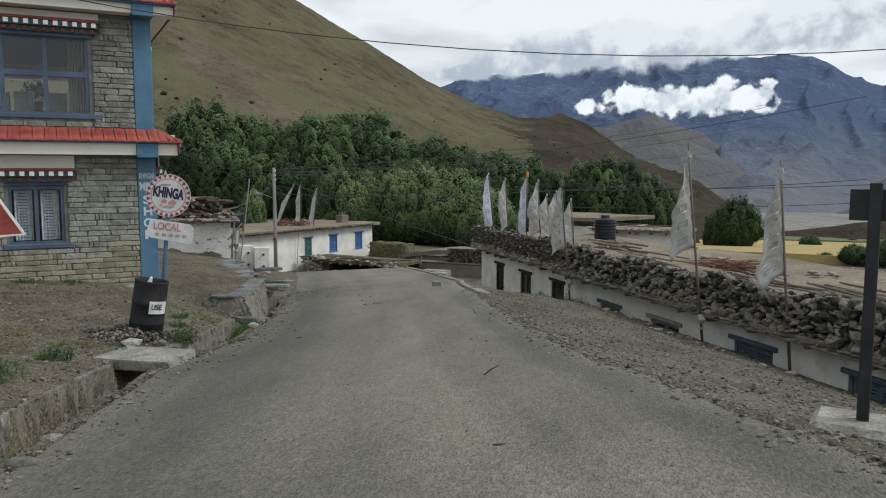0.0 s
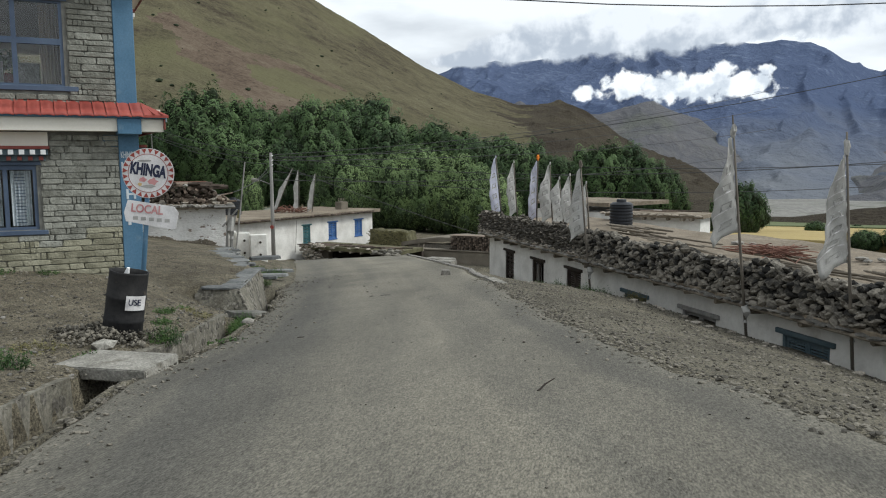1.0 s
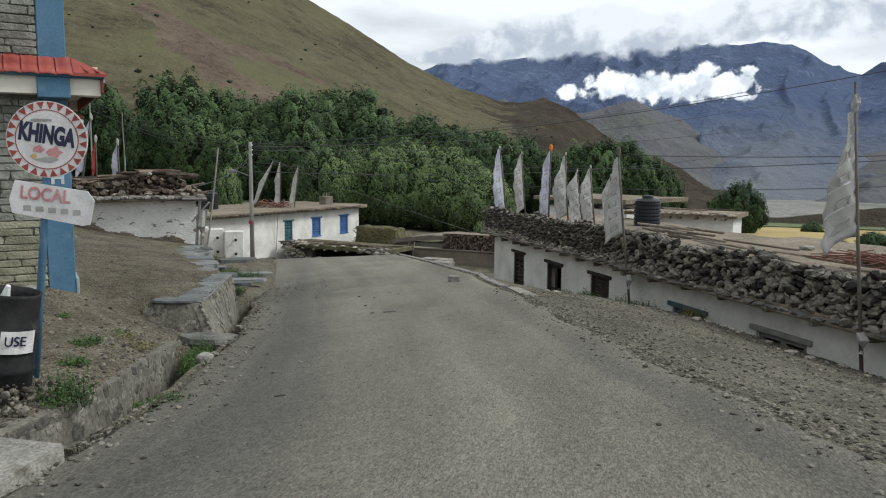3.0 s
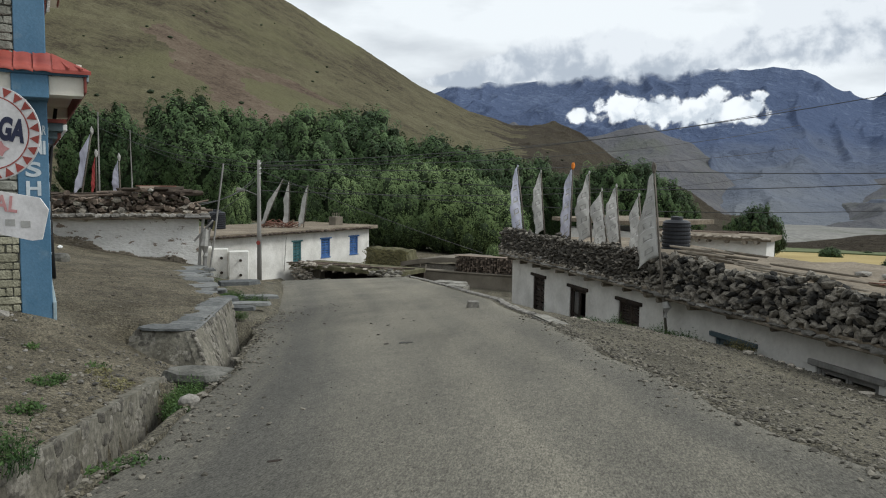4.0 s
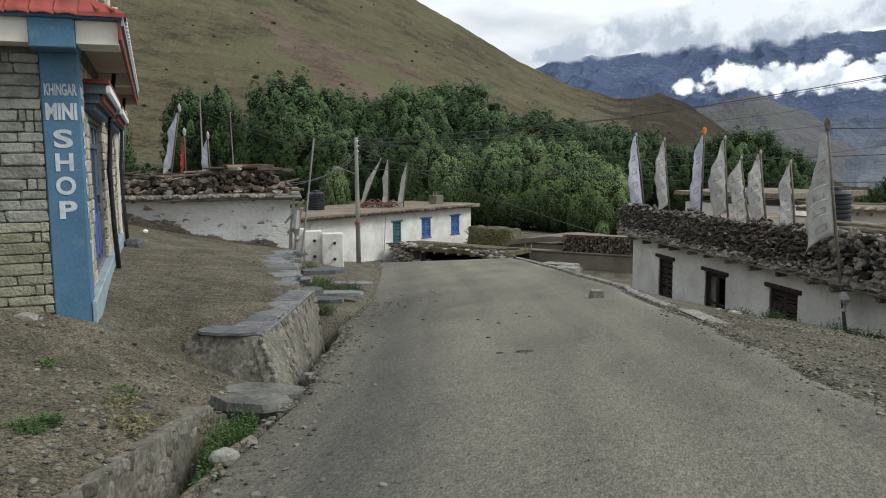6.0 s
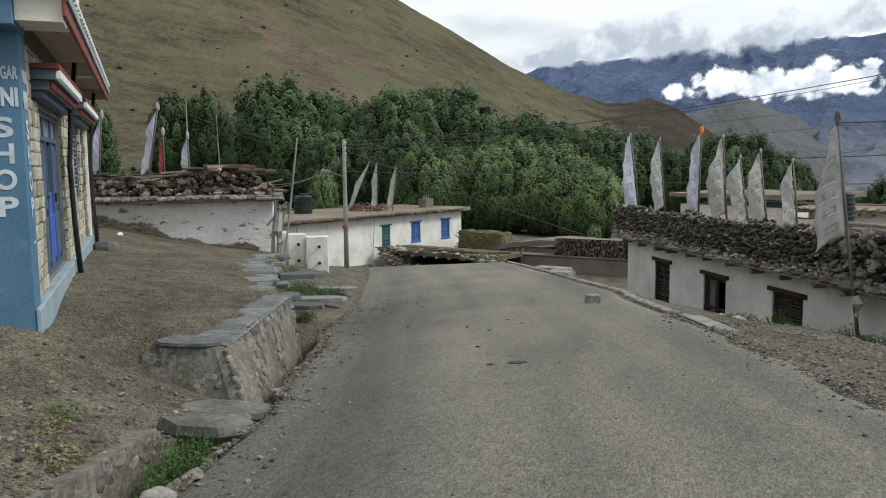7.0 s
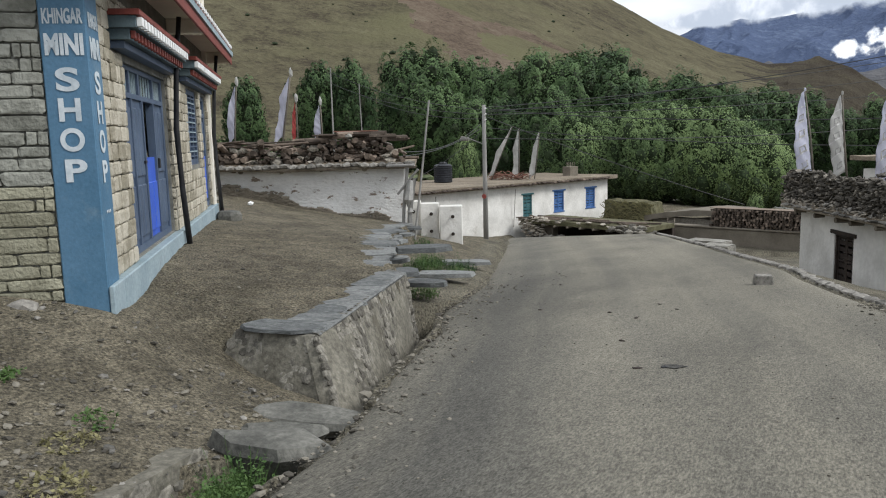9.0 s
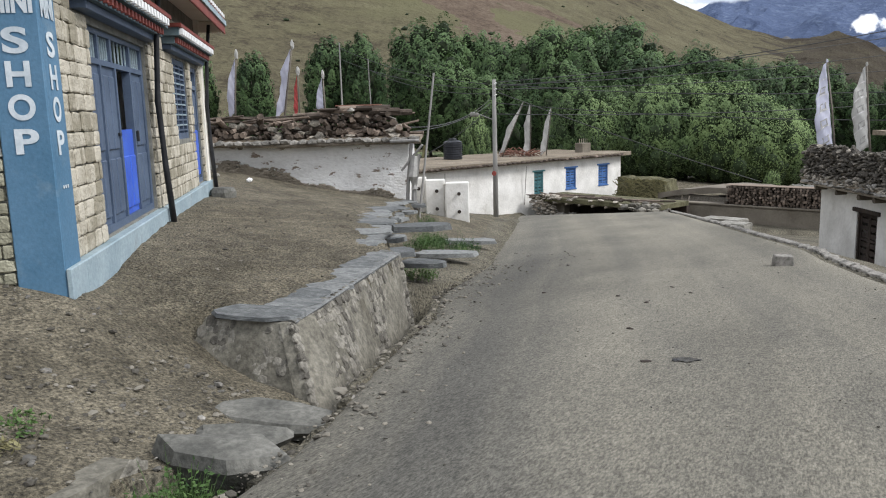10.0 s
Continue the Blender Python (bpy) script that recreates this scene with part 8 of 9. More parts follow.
def wire(a, b, sag, r=0.012, label="thin black overhead wire"):
    a, b = Vector(a), Vector(b)
    n = 18
    pts = [a + (b - a) * (i / n) - Vector((0, 0, sag * 4 * (i / n) * (1 - i / n))) for i in range(n + 1)]
    w = part("overhead_wire", tube(pts, r, 4), M_WIRE, None)
    return tagged(w, label, "wire", "overhead wires")


PT = Vector((-19.4, 50.0, 2.6))
for z, b, sg in ((2.7, (20, 86.5, 9.4), 0.9), (2.54, (20, 86.5, 7.6), 1.0), (2.33, (20, 86.5, 5.4), 0.8), (1.02, (16, 82.5, 2.6), 0.9), (2.2, (-7.0, 60.0, -3.3), 0.15)):
    wire((-19.25, 50.0, z), b, sg, 0.020)
for k, b in enumerate(((-41, 66, 6.8), (-41, 66, 5.9), (-35.5, 62, 4.6), (-15.0, 33.0, 0.75), (-15.8, 32.4, 0.6), (-24.5, 46.0, -1.9))):
    wire(PT + Vector((-0.2, 0, -0.25 * k)), b, 0.5, 0.017)
# a wire that crosses above the road, and more over the low houses
wire((-8.5, 8.8, 5.85), (16.0, 13.8, 5.60), 1.52, 0.008)
wire((-19.2, 50, 2.62), (15.4, 39.1, 2.1), 0.9, 0.017)
wire((-19.2, 50, 2.45), (15.2, 39.1, 6.0), 0.7, 0.017)
wire((-19.2, 50, 1.6), (17.1, 47.0, 0.7), 0.8, 0.017)
wire((1.77, 23.54, 2.0), (16.5, 14.0, 2.9), 0.35, 0.008)

# black road sign seen from behind
bs = thing("road_sign", pose(4.96, 4.64, 0.47, 0, 0.5, -20), "dark steel sign post seen from behind on a concrete foot", "sign")
part("post", box(-0.042, 0.042, -0.035, 0.035, 0.0, 1.83, 0.006), M_BLACKPIPE, bs)
part("plate", box(-0.17, 0.42, 0.037, 0.055, 1.55, 1.78), M_BLACKPIPE, bs)
part("foot", box(-0.35, 0.35, -0.28, 0.28, -0.2, 0.06, 0.05), M_CONCRETE, bs, "pale concrete foot")


# ---- trees ----
HEARTS = []
for i in range(6):
    bm = B()
    bmesh.ops.create_icosphere(bm, subdivisions=2, radius=1.0)
    r_h = random.Random(880 + i)
    HEARTS.append((np.array([v.co * r_h.uniform(0.80, 1.08) for v in bm.verts]), np.array([[v.index for v in f.verts] for f in bm.faces])))
    bm.free()


def make_tree(seed, height, width, leaf, material, label, sprays=120, leaves=20000, trunk=0.22, bare=0.10, lobes=9, tall=1.5, waist=0.42):
    """A tapered trunk with limbs and a lobed crown of upright, flame-shaped sprays of leaves, lit above; near-black
    cores paint the shade between.
    """
    r = random.Random(seed)
    t = thing("tree", Matrix.Translation((0, 0, -500)), label, "tree", "trees of the grove")
    bm = B()
    add_tube(bm, [(0, 0, -0.6), (r.uniform(-0.2, 0.2), r.uniform(-0.2, 0.2), height * 0.35), (r.uniform(-0.4, 0.4), r.uniform(-0.4, 0.4), height * 0.72)], [trunk * 1.3, trunk, trunk * 0.4], 8, 0.1, r)
    zc = height * (bare + (1 - bare) * waist)
    up, down, side = height - zc, zc - height * bare, width / 2
    # the boughs push the crown out into lobes; more of them stand high than low
    heads = []
    for i in range(lobes):
        f = (i + 0.5) / lobes
        s = 1.0 - 1.45 * f
        a = i * 2.39996 + r.uniform(-0.4, 0.4)
        c = math.sqrt(max(0.0, 1 - s * s))
        heads.append((Vector((c * math.cos(a), c * math.sin(a), s)), r.uniform(0.10, 0.30)))
    places = []
    for i in range(sprays):
        s = 1.0 - 1.86 * (i + r.uniform(0.1, 0.9)) / sprays
        a = i * 2.39996 + r.uniform(-0.3, 0.3)
        c = math.sqrt(max(0.0, 1 - s * s))
        d = Vector((c * math.cos(a), c * math.sin(a), s))
        swell = 0.70 + max(g * math.exp(-((d - q).length / 0.52) ** 2) for q, g in heads)
        k = swell * r.uniform(0.82, 1.06)
        full = math.sqrt(1 - s ** 4) / c if s < 0 else 1.0    # the skirt hangs nearly straight
        p = Vector((d.x * side * k * full, d.y * side * k * full, zc + d.z * (up if d.z > 0 else down) * k))
        out = Vector((d.x / side, d.y / side, d.z / (up if d.z > 0 else down))).normalized()
        places.append((p, out, width * r.uniform(0.075, 0.125)))
    for p, out, size in places[::max(1, sprays // 22)]:
        add_tube(bm, [(0, 0, p.z * 0.55), p * 0.55 + Vector((0, 0, p.z * 0.28)), p], [trunk * 0.45, trunk * 0.28, trunk * 0.08], 5, 0.1, r)
    part("trunk", bm, M_BARK, t)
    rs = np.random.RandomState(seed)
    V, F, inner, n = [], [], [], 0
    # near-black blobs in the crown's middle paint its inner shade as colour
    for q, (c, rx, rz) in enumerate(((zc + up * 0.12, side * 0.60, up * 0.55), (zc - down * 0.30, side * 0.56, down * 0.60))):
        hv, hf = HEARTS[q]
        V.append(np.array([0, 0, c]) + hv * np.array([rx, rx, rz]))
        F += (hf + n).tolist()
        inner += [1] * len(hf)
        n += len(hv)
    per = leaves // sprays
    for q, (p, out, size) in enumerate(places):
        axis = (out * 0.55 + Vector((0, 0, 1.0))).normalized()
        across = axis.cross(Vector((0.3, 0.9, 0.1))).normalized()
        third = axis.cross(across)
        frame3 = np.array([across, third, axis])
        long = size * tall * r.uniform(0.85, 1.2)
        # a dark core in each spray stands for the shade behind its leaves
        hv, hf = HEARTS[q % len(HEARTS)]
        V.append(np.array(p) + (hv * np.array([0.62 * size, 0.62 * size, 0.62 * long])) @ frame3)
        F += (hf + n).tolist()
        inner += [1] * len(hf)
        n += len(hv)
        h = rs.uniform(0, 1, per) ** 0.85
        b = rs.uniform(0, 2 * np.pi, per)
        ring = size * np.sqrt(h + 0.03) * (1 - h) ** 0.55 * 1.65 * rs.uniform(0.72, 1.10, per)
        local = np.stack([np.cos(b) * ring, np.sin(b) * ring, (h * 2.1 - 0.95) * long], 1)
        pts = np.array(p) + local @ frame3
        slope = np.stack([np.cos(b), np.sin(b), (h - 0.35) * 1.5], 1) @ frame3
        nrm = slope * 0.55 + np.array(out) * 0.85 + rs.normal(size=(per, 3)) * 0.17 - np.array([0, 0, 0.42]) * (1 - max(out.z, 0.0)) ** 2     # low leaves tilt down so the crown's sides darken
        nrm /= np.linalg.norm(nrm, axis=1)[:, None]
        tx = np.cross(nrm, rs.normal(size=(per, 3)))
        tx /= np.linalg.norm(tx, axis=1)[:, None]
        ty = np.cross(nrm, tx)
        k = leaf * rs.uniform(0.6, 1.3, per)[:, None]
        V.append(np.stack([pts - tx * k, pts - ty * k * 0.6, pts + tx * k, pts + ty * k * 0.6], 1).reshape(-1, 3))
        F += (np.arange(per * 4).reshape(per, 4) + n).tolist()
        inner += [0] * per
        n += per * 4
    me_ = bpy.data.meshes.new("crown")
    me_.from_pydata(np.concatenate(V).tolist(), [], F)
    me_.materials.append(material)
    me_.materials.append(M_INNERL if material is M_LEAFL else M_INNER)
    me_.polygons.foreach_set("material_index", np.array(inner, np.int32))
    cr = new("crown", me_)
    cr.parent = t
    return t


L_POP, L_WIL = "dense dark-green poplar in the grove behind the village", "round bright-green willow at the grove's near edge"
protos = {
    "pop": [make_tree(900 + i, 14.0, 8.5, 0.125, M_LEAF, L_POP, 125, 24000, 0.22, 0.06, 10, 1.5) for i in range(4)],
    "wil": [make_tree(920 + i, 9.0, 9.0, 0.095, M_LEAFL, L_WIL, 135, 28000, 0.2, -0.08, 10, 1.45) for i in range(3)],
    "tall": [make_tree(940 + i, 12.0, 4.6, 0.11, M_LEAF, "slim poplar with a bare pale trunk on the slope", 110, 13000, 0.13, 0.22, 7, 1.7) for i in range(2)],
    "bush": [make_tree(960 + i, 4.6, 4.8, 0.08, M_LEAF, "round dark-green bush tree by the fields", 110, 12000, 0.12, 0.03, 8, 1.2) for i in range(2)],
}
rt = random.Random(77)


def plant_tree(kind, x, y, top_z, base=None, wide=1.0, group=""):
    pr = rt.choice(protos[kind])
    hgt = {"pop": 14.0, "wil": 9.0, "tall": 12.0, "bush": 4.6}[kind]
    zb = gz(x, y) if base is None else base
    s = (top_z - zb) / hgt
    w = s * wide
    t = copy_thing(pr, Matrix.Translation((x, y, zb)) @ Matrix.Rotation(rt.uniform(0, 6.28), 4, "Z") @ Matrix.Diagonal((w, w, s, 1)))
    if group:
        t["group"] = group
    return t


# the dark grove: a belt that climbs to the left and sinks to the right
belt = ((-46.3, 90, 11.8), (-42.1, 93, 11.2), (-38.9, 81, 7.0), (-37.3, 92, 9.7), (-32.4, 90, 10.0), (-34.8, 80, 4.9), (-30.1, 98, 11.5), (-27.0, 99, 10.8), (-27.6, 91, 9.5), (-23.7, 92, 8.0), (-21.8, 96, 7.9), (-18.2, 97, 7.5), (-14.3, 94, 6.7), (-11.4, 90, 5.6), (-31.7, 82, 5.5), (-27.8, 83, 6.0), (-10.6, 95, 4.9),
        (-6, 100, 5.0), (-3, 97, 3.6), (0.2, 100, 3.9), (2.8, 97, 4.6), (5.6, 99, 4.5), (8.0, 97, 3.2), (10.5, 101, 1.8), (-8.5, 94, 5.4), (-12, 88, 4.6), (-18, 87, 5.0))
for x, y, z in belt:
    plant_tree("pop", x, y, z, None, rt.uniform(0.95, 1.15))
for x, y, z in ((-21.2, 71, 2.9), (-19.6, 73, 2.8), (-17.0, 73, 3.2), (-14.9, 74, 3.6), (-12.8, 74.5, 3.0), (-10.8, 74, 2.8), (-9.1, 75, 1.6), (-7.5, 76, 0.6), (-16.8, 77, 2.3), (-12.4, 78, 2.2), (-24.0, 74, 0.7)):
    plant_tree("wil", x, y, z, None, rt.uniform(0.85, 1.0), "willows before the grove")
# the lighter bush behind the tank, slim trees and shrubs up the slope to the left
plant_tree("wil", -27.8, 64.5, 1.1, None, 0.55, "willows before the grove")
plant_tree("wil", -7.2, 67.5, -3.2, None, 0.7, "willows before the grove")
for x, y, z in ((-46.8, 72, 8.8), (-43.5, 73, 8.9), (-47.1, 76, 8.5), (-46.7, 61.5, 6.8), (-52, 60, 7.4)):
    plant_tree("tall", x, y, z, None, 0.95, "slim trees on the slope")
for x, y, z in ((-48.8, 66, 0.6), (-53, 66, 1.6), (-47, 74, 0.8), (-56, 62, 3.4), (-51.5, 72, 1.6), (-60, 62, 4.0)):
    plant_tree("wil", x, y, z, None, 0.85, "shrubs on the slope")
# round tree and hedges by the fields
plant_tree("bush", 20.5, 105.5, -0.3, -8.4, 0.72, "trees by the fields")
plant_tree("bush", 18.0, 106.5, -2.0, -8.4, 0.52, "trees by the fields")
for x, y, s in ((32.8, 120, 2.3), (27, 79.5, 2.2), (30, 78.5, 3.0), (33, 78, 3.4), (37, 80, 3.0), (25, 82, 1.2), (46, 146, 1.4), (52, 144, 1.8), (62, 146, 2.0), (16, 118, 2.0), (12, 116, 2.4)):
    zb = gz(x, y)
    plant_tree("bush", x, y, zb + s, zb - 0.1, 1.35, "hedges by the fields")
for pr in [p for v in protos.values() for p in v]:
    for o in (*pr.children_recursive, pr):
        bpy.data.objects.remove(o)

# distant shrubs dotted over the hillside
dots = Heap()
for k in range(240):
    a, r = radians(rt.uniform(-62, 2)), rt.uniform(170, 600)
    x, y = EYE0[0] + r * math.sin(a), EYE0[1] + r * math.cos(a)
    z = float(hill_height(np.array([math.degrees(a)]), np.array([r]), np.array([x]), np.array([y]))[0])
    s = 0.5 + 1.5 * rt.random() ** 2.5
    dots.add(rt.choice(ROCKS), scaled(Matrix.Translation((x, y, z + s * 0.25)) @ Matrix.Rotation(rt.uniform(0, 6), 4, "Z"), s * 1.3, s * 1.3, s))
tagged(dots.done("hill_shrubs", M_INNER, None, "dark shrubs dotted over the hillside", "stuff"), category="shrub")

# ripe fields and meadow strips in the valley
def field(name, corners, material, label, lift=0.25, n=24):
    a, b, c, d = [Vector((x, y, 0)) for x, y in corners]
    v, f = [], []
    for j in range(n + 1):
        for i in range(n + 1):
            s, t = i / n, j / n
            p = (a * (1 - s) + b * s) * (1 - t) + (d * (1 - s) + c * s) * t
            p.x += 1.5 * math.sin(t * 9 + s * 3)
            p.y += 1.2 * math.sin(s * 11)
            v.append((p.x, p.y, gz(p.x, p.y) + lift))
    for j in range(n):
        for i in range(n):
            k = j * (n + 1) + i
            f.append((k, k + 1, k + n + 2, k + n + 1))
    w = n + 1
    rim = list(range(n)) + [j * w + n for j in range(n)] + [n * w + i for i in range(n, 0, -1)] + [j * w for j in range(n, 0, -1)]
    base = len(v)
    v += [(v[i][0], v[i][1], v[i][2] - 2.0) for i in rim]
    f += [(rim[k], rim[(k + 1) % len(rim)], base + (k + 1) % len(rim), base + k) for k in range(len(rim))]
    ob = raw(name, v, f, material)
    return tagged(ob, label, "field", kind="structure")


field("barley_field", ((12, 82), (66, 74), (90, 136), (15, 140)), M_BARLEY, "ripe golden barley field", 0.9)
field("meadow_strip", ((6, 143), (120, 136), (150, 175), (4, 190)), M_MEADOW, "green meadow strip past the fields", 1.0)
mound = polar_relief("low_ridge", 8, 40, 60, np.linspace(165, 240, 14), lambda a, r, x, y: -14 + (5.6 + 1.6 * ripple(a, r * 0, 5.0, 91)) * np.sin(np.clip((r - 165) / 75, 0, 1) * math.pi) * np.clip((a - 11) / 9, 0, 1), M_HILL_BARE)
tagged(mound, "low olive ridge past the fields", "hill", kind="structure")
# terraced greens up the slope behind the firewood house
field("slope_meadow", ((-75, 78), (-46, 92), (-52, 122), (-95, 105)), M_MEADOW, "green terraced plot on the slope", 1.2)


# ---- weeds, pebbles and litter ----
rs_ = random.Random(31)


def weed(x, y, r, hgt, n, material, label, z=None, leaf=1.0):
    """A low clump of narrow leaves on stalks."""
    t = thing("weed", Matrix.Translation((x, y, gz(x, y) - 0.01 if z is None else z)), label, "plant", "roadside weeds")
    h = Heap()
    for _ in range(n):
        a, q = rs_.uniform(0, 6.283), r * math.sqrt(rs_.random())
        b = Vector((q * math.cos(a), q * math.sin(a), 0))
        lean = Vector((rs_.gauss(0, 0.35), rs_.gauss(0, 0.35), 1)).normalized()
        L = hgt * rs_.uniform(0.3, 1.0) * (1.15 - 0.7 * q / max(r, 0.01))
        w = Matrix.Rotation(rs_.uniform(0, 6.28), 3, "Z") @ Vector((rs_.uniform(0.002, 0.004), 0, 0))
        h.quad(b - w, b + w, b + lean * L + w * 0.3, b + lean * L - w * 0.3)
        for _k in range(5):
            c = b + lean * L * rs_.uniform(0.25, 1.0)
            t1 = Vector((rs_.gauss(0, 1), rs_.gauss(0, 1), rs_.gauss(0.1, 0.5))).normalized() * rs_.uniform(0.02, 0.05) * leaf
            t2 = t1.cross(Vector((rs_.gauss(0, 0.4), rs_.gauss(0, 0.4), 1))).normalized() * rs_.uniform(0.006, 0.014) * leaf
            h.quad(c, c + t1 * 0.5 + t2, c + t1, c + t1 * 0.5 - t2)
    h.done("leaves", material, t)
    return t


G1, G2 = "low green weed clump on the bare earth", "dry yellowish grass tuft on the bare earth"
for x, y, r, hh, n, mt in (
        (-3.55, 9.75, 0.22, 0.55, 130, M_WEED),
        (-3.12, 10.95, 0.24, 0.17, 170, M_WEED), (-2.72, 10.0, 0.28, 0.12, 130, M_WEED), (-3.42, 11.95, 0.10, 0.10, 50, M_WEED), (-4.92, 12.03, 0.20, 0.15, 90, M_WEED), (-4.35, 11.0, 0.16, 0.14, 70, M_WEED),
        (-3.9, 7.2, 0.26, 0.30, 120, M_WEED), (-3.3, 5.5, 0.34, 0.24, 130, M_WEED), (-3.05, 4.9, 0.26, 0.22, 100, M_WEED), (-4.4, 5.9, 0.4, 0.2, 130, M_DRYGRASS), (-5.13, 13.09, 0.22, 0.09, 60, M_DRYGRASS), (-4.64, 12.59, 0.26, 0.10, 80, M_DRYGRASS), (-5.41, 13.5, 0.2, 0.07, 50, M_WEED), (-6.3, 13.5, 0.16, 0.07, 40, M_WEED), (-3.6, 8.2, 0.2, 0.2, 60, M_WEED),
        (-5.2, 7.4, 0.6, 0.14, 150, M_DRYGRASS), (-6.0, 8.6, 0.6, 0.12, 130, M_DRYGRASS), (-4.6, 8.4, 0.45, 0.12, 100, M_DRYGRASS), (-9.2, 13.2, 0.35, 0.18, 90, M_WEED), (-10.4, 12.4, 0.45, 0.2, 100, M_WEED), (-8.5, 13.75, 0.25, 0.14, 60, M_WEED),
        (-8.95, 24.2, 0.42, 0.50, 240, M_WEED), (-8.55, 24.9, 0.45, 0.42, 240, M_WEED), (-9.2, 25.0, 0.35, 0.45, 190, M_WEED), (-7.3, 21.2, 0.30, 0.42, 170, M_WEED), (-8.2, 24.3, 0.3, 0.25, 120, M_WEED), (-6.75, 20.3, 0.28, 0.45, 150, M_WEED), (-9.4, 25.3, 0.30, 0.30, 130, M_WEED), (-11.4, 28.6, 0.25, 0.45, 130, M_WEED), (-6.3, 19.7, 0.2, 0.4, 100, M_WEED),
        (1.2, 23.9, 0.55, 0.35, 160, M_WEED), (2.2, 22.3, 0.4, 0.28, 110, M_WEED), (0.4, 24.8, 0.4, 0.22, 100, M_WEED)):
    weed(x, y, r, hh, n, mt, G1 if mt is M_WEED else G2)

for x, y, r, hh, n in ((-4.20, 13.55, 0.22, 0.50, 700), (-4.12, 13.28, 0.20, 0.46, 600), (-4.04, 13.0, 0.15, 0.38, 300)):
    weed(x, y, r, hh, n, M_WEED, "lush green weeds growing in the drain", float(road_z(x, y)) - 0.36, 0.9)

for u, dd in ((0.4, 0.5), (1.0, 0.7), (1.7, 0.55), (3.4, 0.5), (-1.2, 0.6)):
    p = oB + UA * u - NA * dd
    weed(p.x, p.y, 0.28, 0.42, 130, M_DRYGRASS if u > 3 else M_WEED, "straggly green weeds at the foot of the wall")

for k in range(36):
    y = 13.5 + 12 * rs_.random()
    a, b = float(np.interp(y, RY, RX)), float(B0.x + (y - B0.y) * UA.x / UA.y) - (0.9 if y > 24 else 0)
    x = a + (b - a) * rs_.uniform(0.72, 0.84)
    s = rs_.uniform(0.08, 0.21)
    boulder("edge_stone", x, y, gz(x, y) + s * 0.12, s * 1.3, s, s * 0.7, 780 + k, M_RUBBLE_A, "weathered stone along the outer edge of the shoulder", rs_.uniform(0, 3), 0.15, 1, 0.75)["group"] = "stones along the shoulder"

# pebbles over yard, verge and shoulder
SMALL = [rock_mesh("pebble", M_PEBBLE, 700 + i, 0.65, 0.22) for i in range(5)]


def strew(name, n, place, size, label, material=M_PEBBLE):
    h = Heap()
    for _ in range(n):
        x, y = place()
        s = size()
        m = Matrix.Translation((x, y, gz2(x, y) + s * 0.12)) @ Euler((rs_.uniform(-0.4, 0.4), rs_.uniform(-0.4, 0.4), rs_.uniform(0, 6))).to_matrix().to_4x4()
        h.add(rs_.choice(SMALL), scaled(m, s * rs_.uniform(0.8, 1.5), s, s * rs_.uniform(0.6, 1.0)))
    tagged(h.done(name, material, None, label, "stuff"), category="stones")


_fx, _fy = np.arange(-16, 12.01, 0.1), np.arange(-2, 32.01, 0.1)
_FX, _FY = np.meshgrid(_fx, _fy)
_FZ = ground_z(_FX, _FY)
_on_road = (_FX > np.interp(_FY, KY, KX)) & (_FX < np.interp(_FY, RY, RX))
_FZ = np.where(_on_road, road_z(_FX, _FY) + 0.012, _FZ)


def gz2(x, y):
    i, j = int(round((x + 16) / 0.1)), int(round((y + 2) / 0.1))
    return float(_FZ[min(max(j, 0), len(_fy) - 1), min(max(i, 0), len(_fx) - 1)])


def tiny(a, b, c=2.5):
    return lambda: a + (b - a) * rs_.random() ** c


def on_shoulder():
    y = rs_.uniform(2.5, 21.6)
    a = float(np.interp(y, RY, RX))
    b = B0.x + (y - B0.y) * UA.x / UA.y - (0.9 if y > 24 else 0)
    return (a - 0.15 + (b - a) * rs_.random() ** 1.2 if rs_.random() < 0.86 else a + rs_.gauss(0, 0.22)), y


def by_kerb():
    y = rs_.uniform(2.0, 24)
    return kerb_x(y) + abs(rs_.gauss(0, 0.30)) - 0.02, y


def in_yard():
    y = rs_.uniform(3.0, 15.5)
    return kerb_x(y) - 0.6 - rs_.uniform(0, 1) ** 1.3 * 5.0, y


def on_terrace():
    return rs_.uniform(-12, -5.8), rs_.uniform(16.2, 27)


def on_road_():
    y = rs_.uniform(3, 30)
    a, b = kerb_x(y), float(np.interp(y, RY, RX))
    return a + (b - a) * rs_.random(), y


strew("shoulder_gravel", 24000, on_shoulder, tiny(0.009, 0.060, 4.0), "loose grey gravel and stones on the road shoulder")
strew("kerb_gravel", 2600, by_kerb, tiny(0.007, 0.06, 4.0), "loose gravel along the drain's road side")
strew("yard_stones", 13000, in_yard, tiny(0.007, 0.065, 6), "scattered stones on the yard's bare earth")
strew("yard_pale_stones", 900, in_yard, tiny(0.014, 0.085, 3.5), "pale and grey stones lying on the yard's earth", M_RUBBLE_L)
strew("terrace_stones", 2200, on_terrace, tiny(0.007, 0.05, 5.0), "scattered small stones on the terrace")
strew("road_grit", 3000, on_road_, tiny(0.004, 0.022, 3.0), "scattered grit on the asphalt")


def in_drain():
    y = rs_.choice((rs_.uniform(2, 13.4), rs_.uniform(15.2, 20.5)))
    return kerb_x(y) - rs_.uniform(0.02, 0.36), y


strew("drain_stones", 260, in_drain, tiny(0.02, 0.13, 2.5), "stones and rubble lying in the drain")
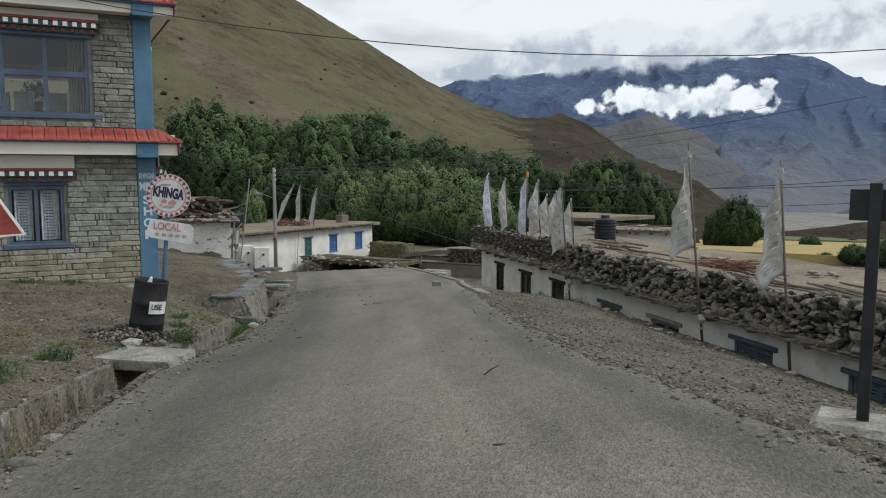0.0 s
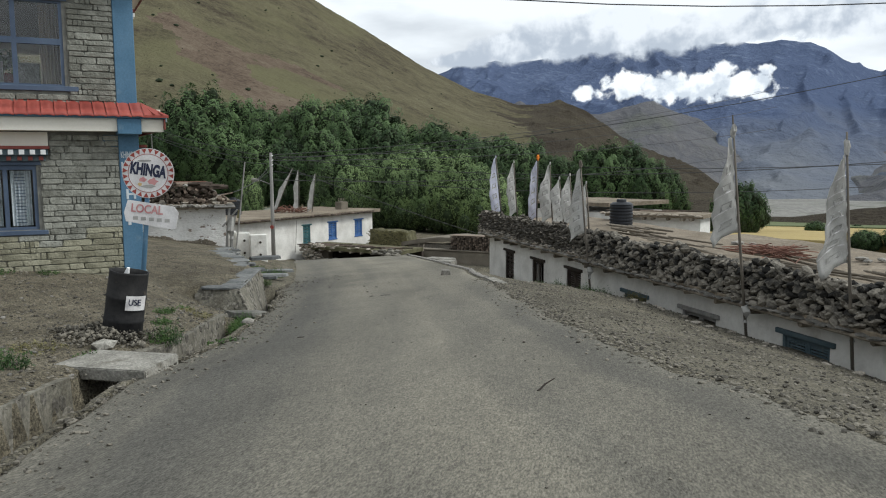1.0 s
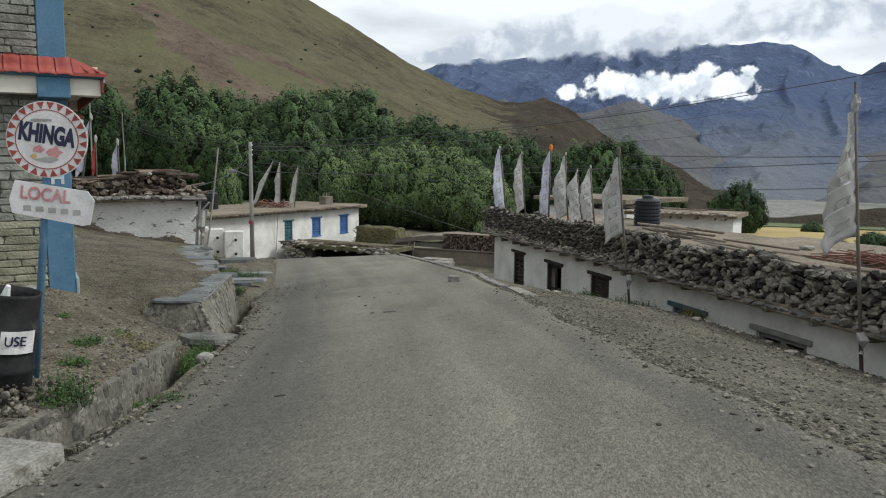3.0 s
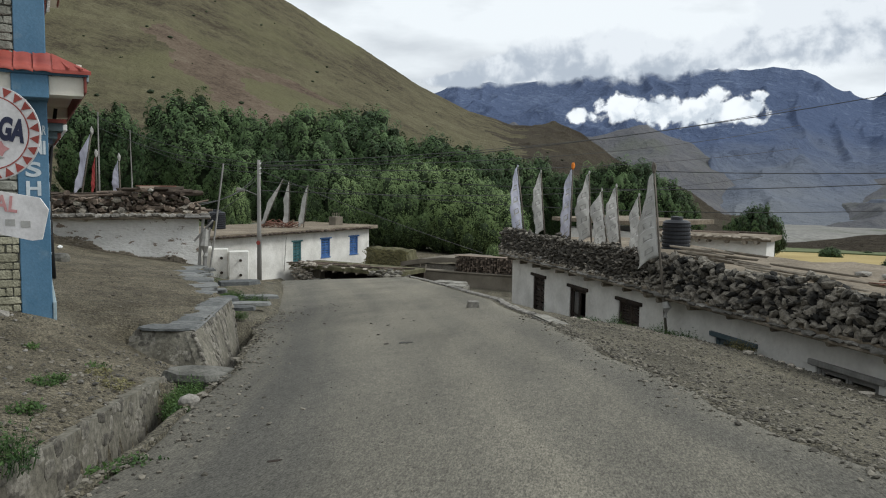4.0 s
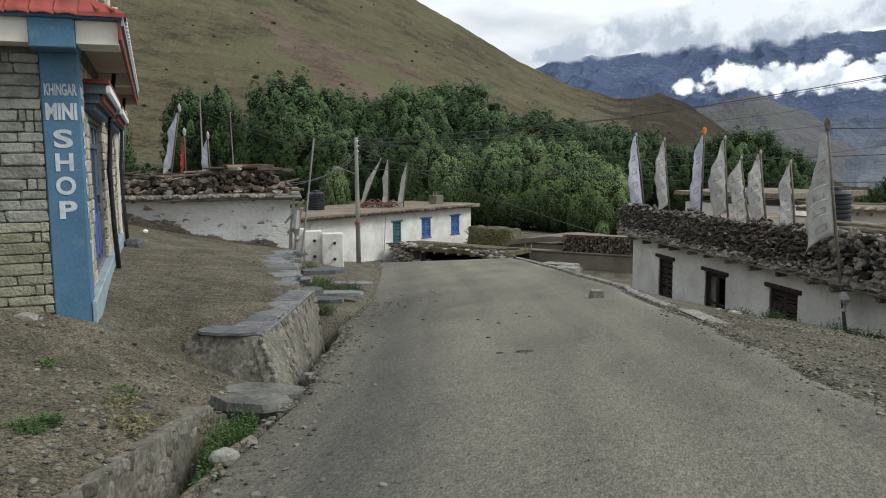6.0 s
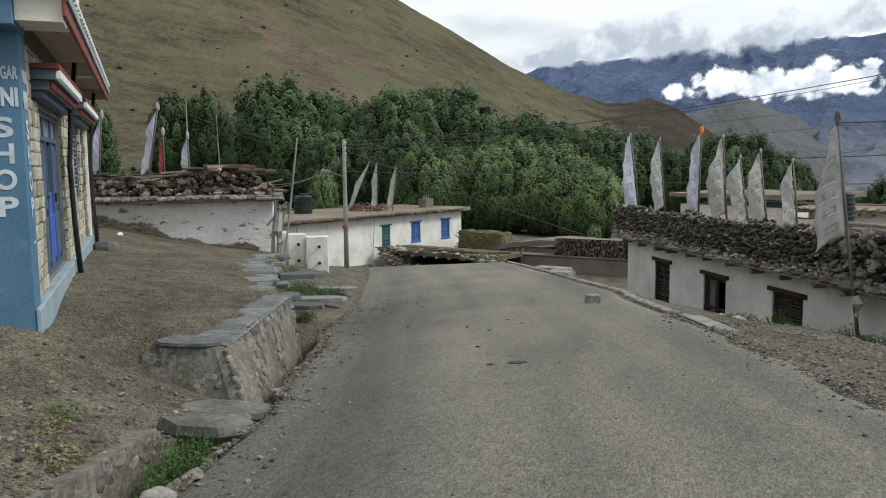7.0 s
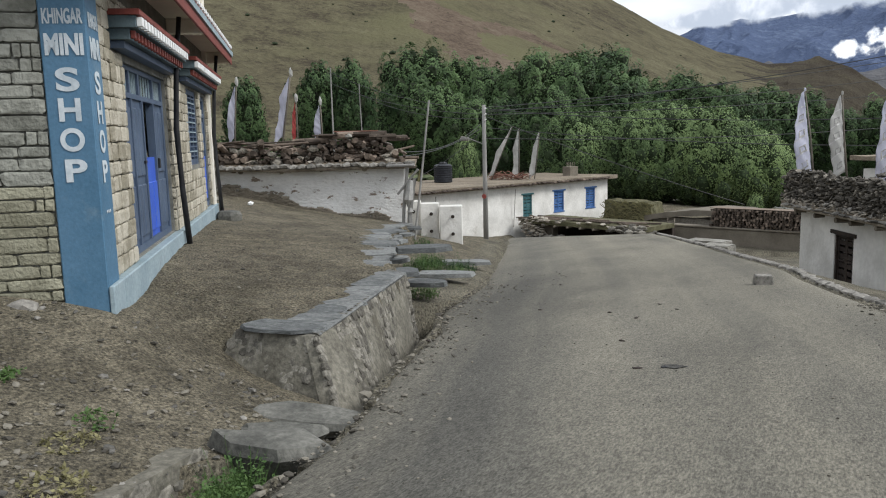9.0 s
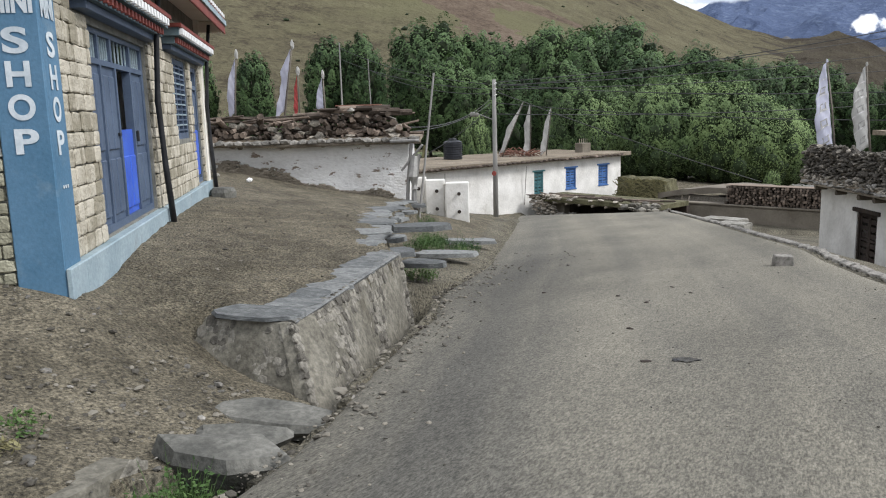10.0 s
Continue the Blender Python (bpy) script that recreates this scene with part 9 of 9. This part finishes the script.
# dung and bits of tar on the road
for k in range(16):
    x, y = on_road_()
    boulder("dung_bit", x, y, float(road_z(x, y)) + 0.014, rs_.uniform(0.04, 0.12), rs_.uniform(0.03, 0.07), 0.03, 720 + k, M_DARKWOOD, "dark dry dung on the road", rs_.uniform(0, 3), 0.2, 1, 0.8)["group"] = "dung on the road"
twig = thing("twig", pose(1.9, 6.5, float(road_z(1.9, 6.5)) + 0.02, 0, 0, 60), "dark twig lying on the road", "twig")
part("stick", tube([(-0.12, 0, 0), (0, 0.01, 0.03), (0.12, -0.01, 0.06)], [0.008, 0.008, 0.004], 6), M_DARKWOOD, twig)

# poles and brush lying on the near low roof
stick_me = log_me[0].copy()
stick_me.materials[0] = M_WOOD
for k in range(34):
    u, d = rs_.uniform(2, 14), rs_.uniform(0.7, 1.7)
    p = oB + UA * u + NA * d
    st = new("roof_stick", stick_me)
    st.matrix_world = Matrix.Translation((p.x, p.y, -0.04 + rs_.uniform(-0.05, 0.10))) @ Matrix.Rotation(math.atan2(UA.y, UA.x) - radians(90) + rs_.uniform(-0.25, 0.25), 4, "Z") @ Matrix.Diagonal((0.05, rs_.uniform(1.2, 3.0), 0.05, 1))
    tagged(st, "weathered stick lying on the flat roof", "stick", "sticks on the roof")
redh = Heap()
for k in range(70):
    p = oB + UA * (6.3 + rs_.gauss(0, 0.42)) + NA * (0.9 + rs_.uniform(0, 0.8))
    redh.add(rs_.choice(log_me), scaled(Matrix.Translation((p.x, p.y, 0.02 + rs_.uniform(0, 0.18))) @ Euler((rs_.uniform(-0.2, 0.2), rs_.uniform(-0.2, 0.2), rs_.uniform(0, 6))).to_matrix().to_4x4(), 0.025, rs_.uniform(0.5, 1.2), 0.025))
tagged(redh.done("red_twigs", M_REDWOOD, None, "bundle of reddish twigs on the stone rim", "stuff"), category="brushwood")
for k, (u, d, s) in enumerate(((6.5, 3.6, 0.35), (6.9, 3.4, 0.3), (7.2, 3.7, 0.25), (2.5, 3.2, 0.4), (2.9, 3.4, 0.3), (6.8, 3.9, 0.28))):
    p = oB + UA * u + NA * d
    boulder("roof_stone", p.x, p.y, -0.14, s, s * 0.7, s * 0.5, 760 + k, M_RUBBLE_L, "flat stone lying on the earth roof", k, 0.2, 1)
for k in range(14):
    u = 9.0 + k * 0.22
    p = oA + UA * u + NA * (1.2 + 0.2 * (k % 3))
    lg = new("roof_log", stick_me)
    lg.matrix_world = Matrix.Translation((p.x, p.y, -0.25 + 0.09 * (k % 4))) @ Matrix.Rotation(math.atan2(UA.y, UA.x) - radians(90) + rs_.uniform(-0.2, 0.2), 4, "Z") @ Matrix.Diagonal((0.07, 1.5, 0.07, 1))
    tagged(lg, "pale weathered log stacked on the roof", "log", "logs on the roof")

# ---- clouds over the mountains ----
NEAR_LOBES = [(-1.06, 0.0843, 0.0202, 0.0086), (1.99, 0.0927, 0.0302, 0.018), (4.09, 0.0914, 0.0432, 0.0173), (6.51, 0.0892, 0.0447, 0.0173), (8.86, 0.0855, 0.036, 0.0144), (8.4, 0.1099, 0.013, 0.0115), (11.04, 0.105, 0.0094, 0.0065), (10.52, 0.0908, 0.0187, 0.0158), (10.62, 0.0762, 0.0144, 0.0058)]
CAP_LOBES = [(-9.5, 0.128, 0.040, 0.009), (-5.8, 0.142, 0.050, 0.017), (-2.4, 0.152, 0.060, 0.024), (1.2, 0.158, 0.062, 0.026), (4.8, 0.154, 0.060, 0.020), (8.4, 0.153, 0.062, 0.013), (12.0, 0.168, 0.060, 0.020), (15.2, 0.190, 0.080, 0.042), (19.0, 0.196, 0.090, 0.046)]
cloud_bank("cloud_near", 5.2, 0.089, 1800, 9.0, 3.2, NEAR_LOBES, "bright white cloud drifting before the mountain", 2.4, 2.3, (0.16, 0.50), (1.08, 1.08, 1.09), (0.70, 0.74, 0.80), 0.8, 0.16)
cloud_bank("cloud_cap", 6.0, 0.165, 1850, 24.0, 8.0, CAP_LOBES, "soft grey cloud cap on the mountain ridge", 1.9, 1.25, (-0.10, 0.28), (0.93, 0.94, 0.97), (0.54, 0.58, 0.65), 0.45, 0.24)
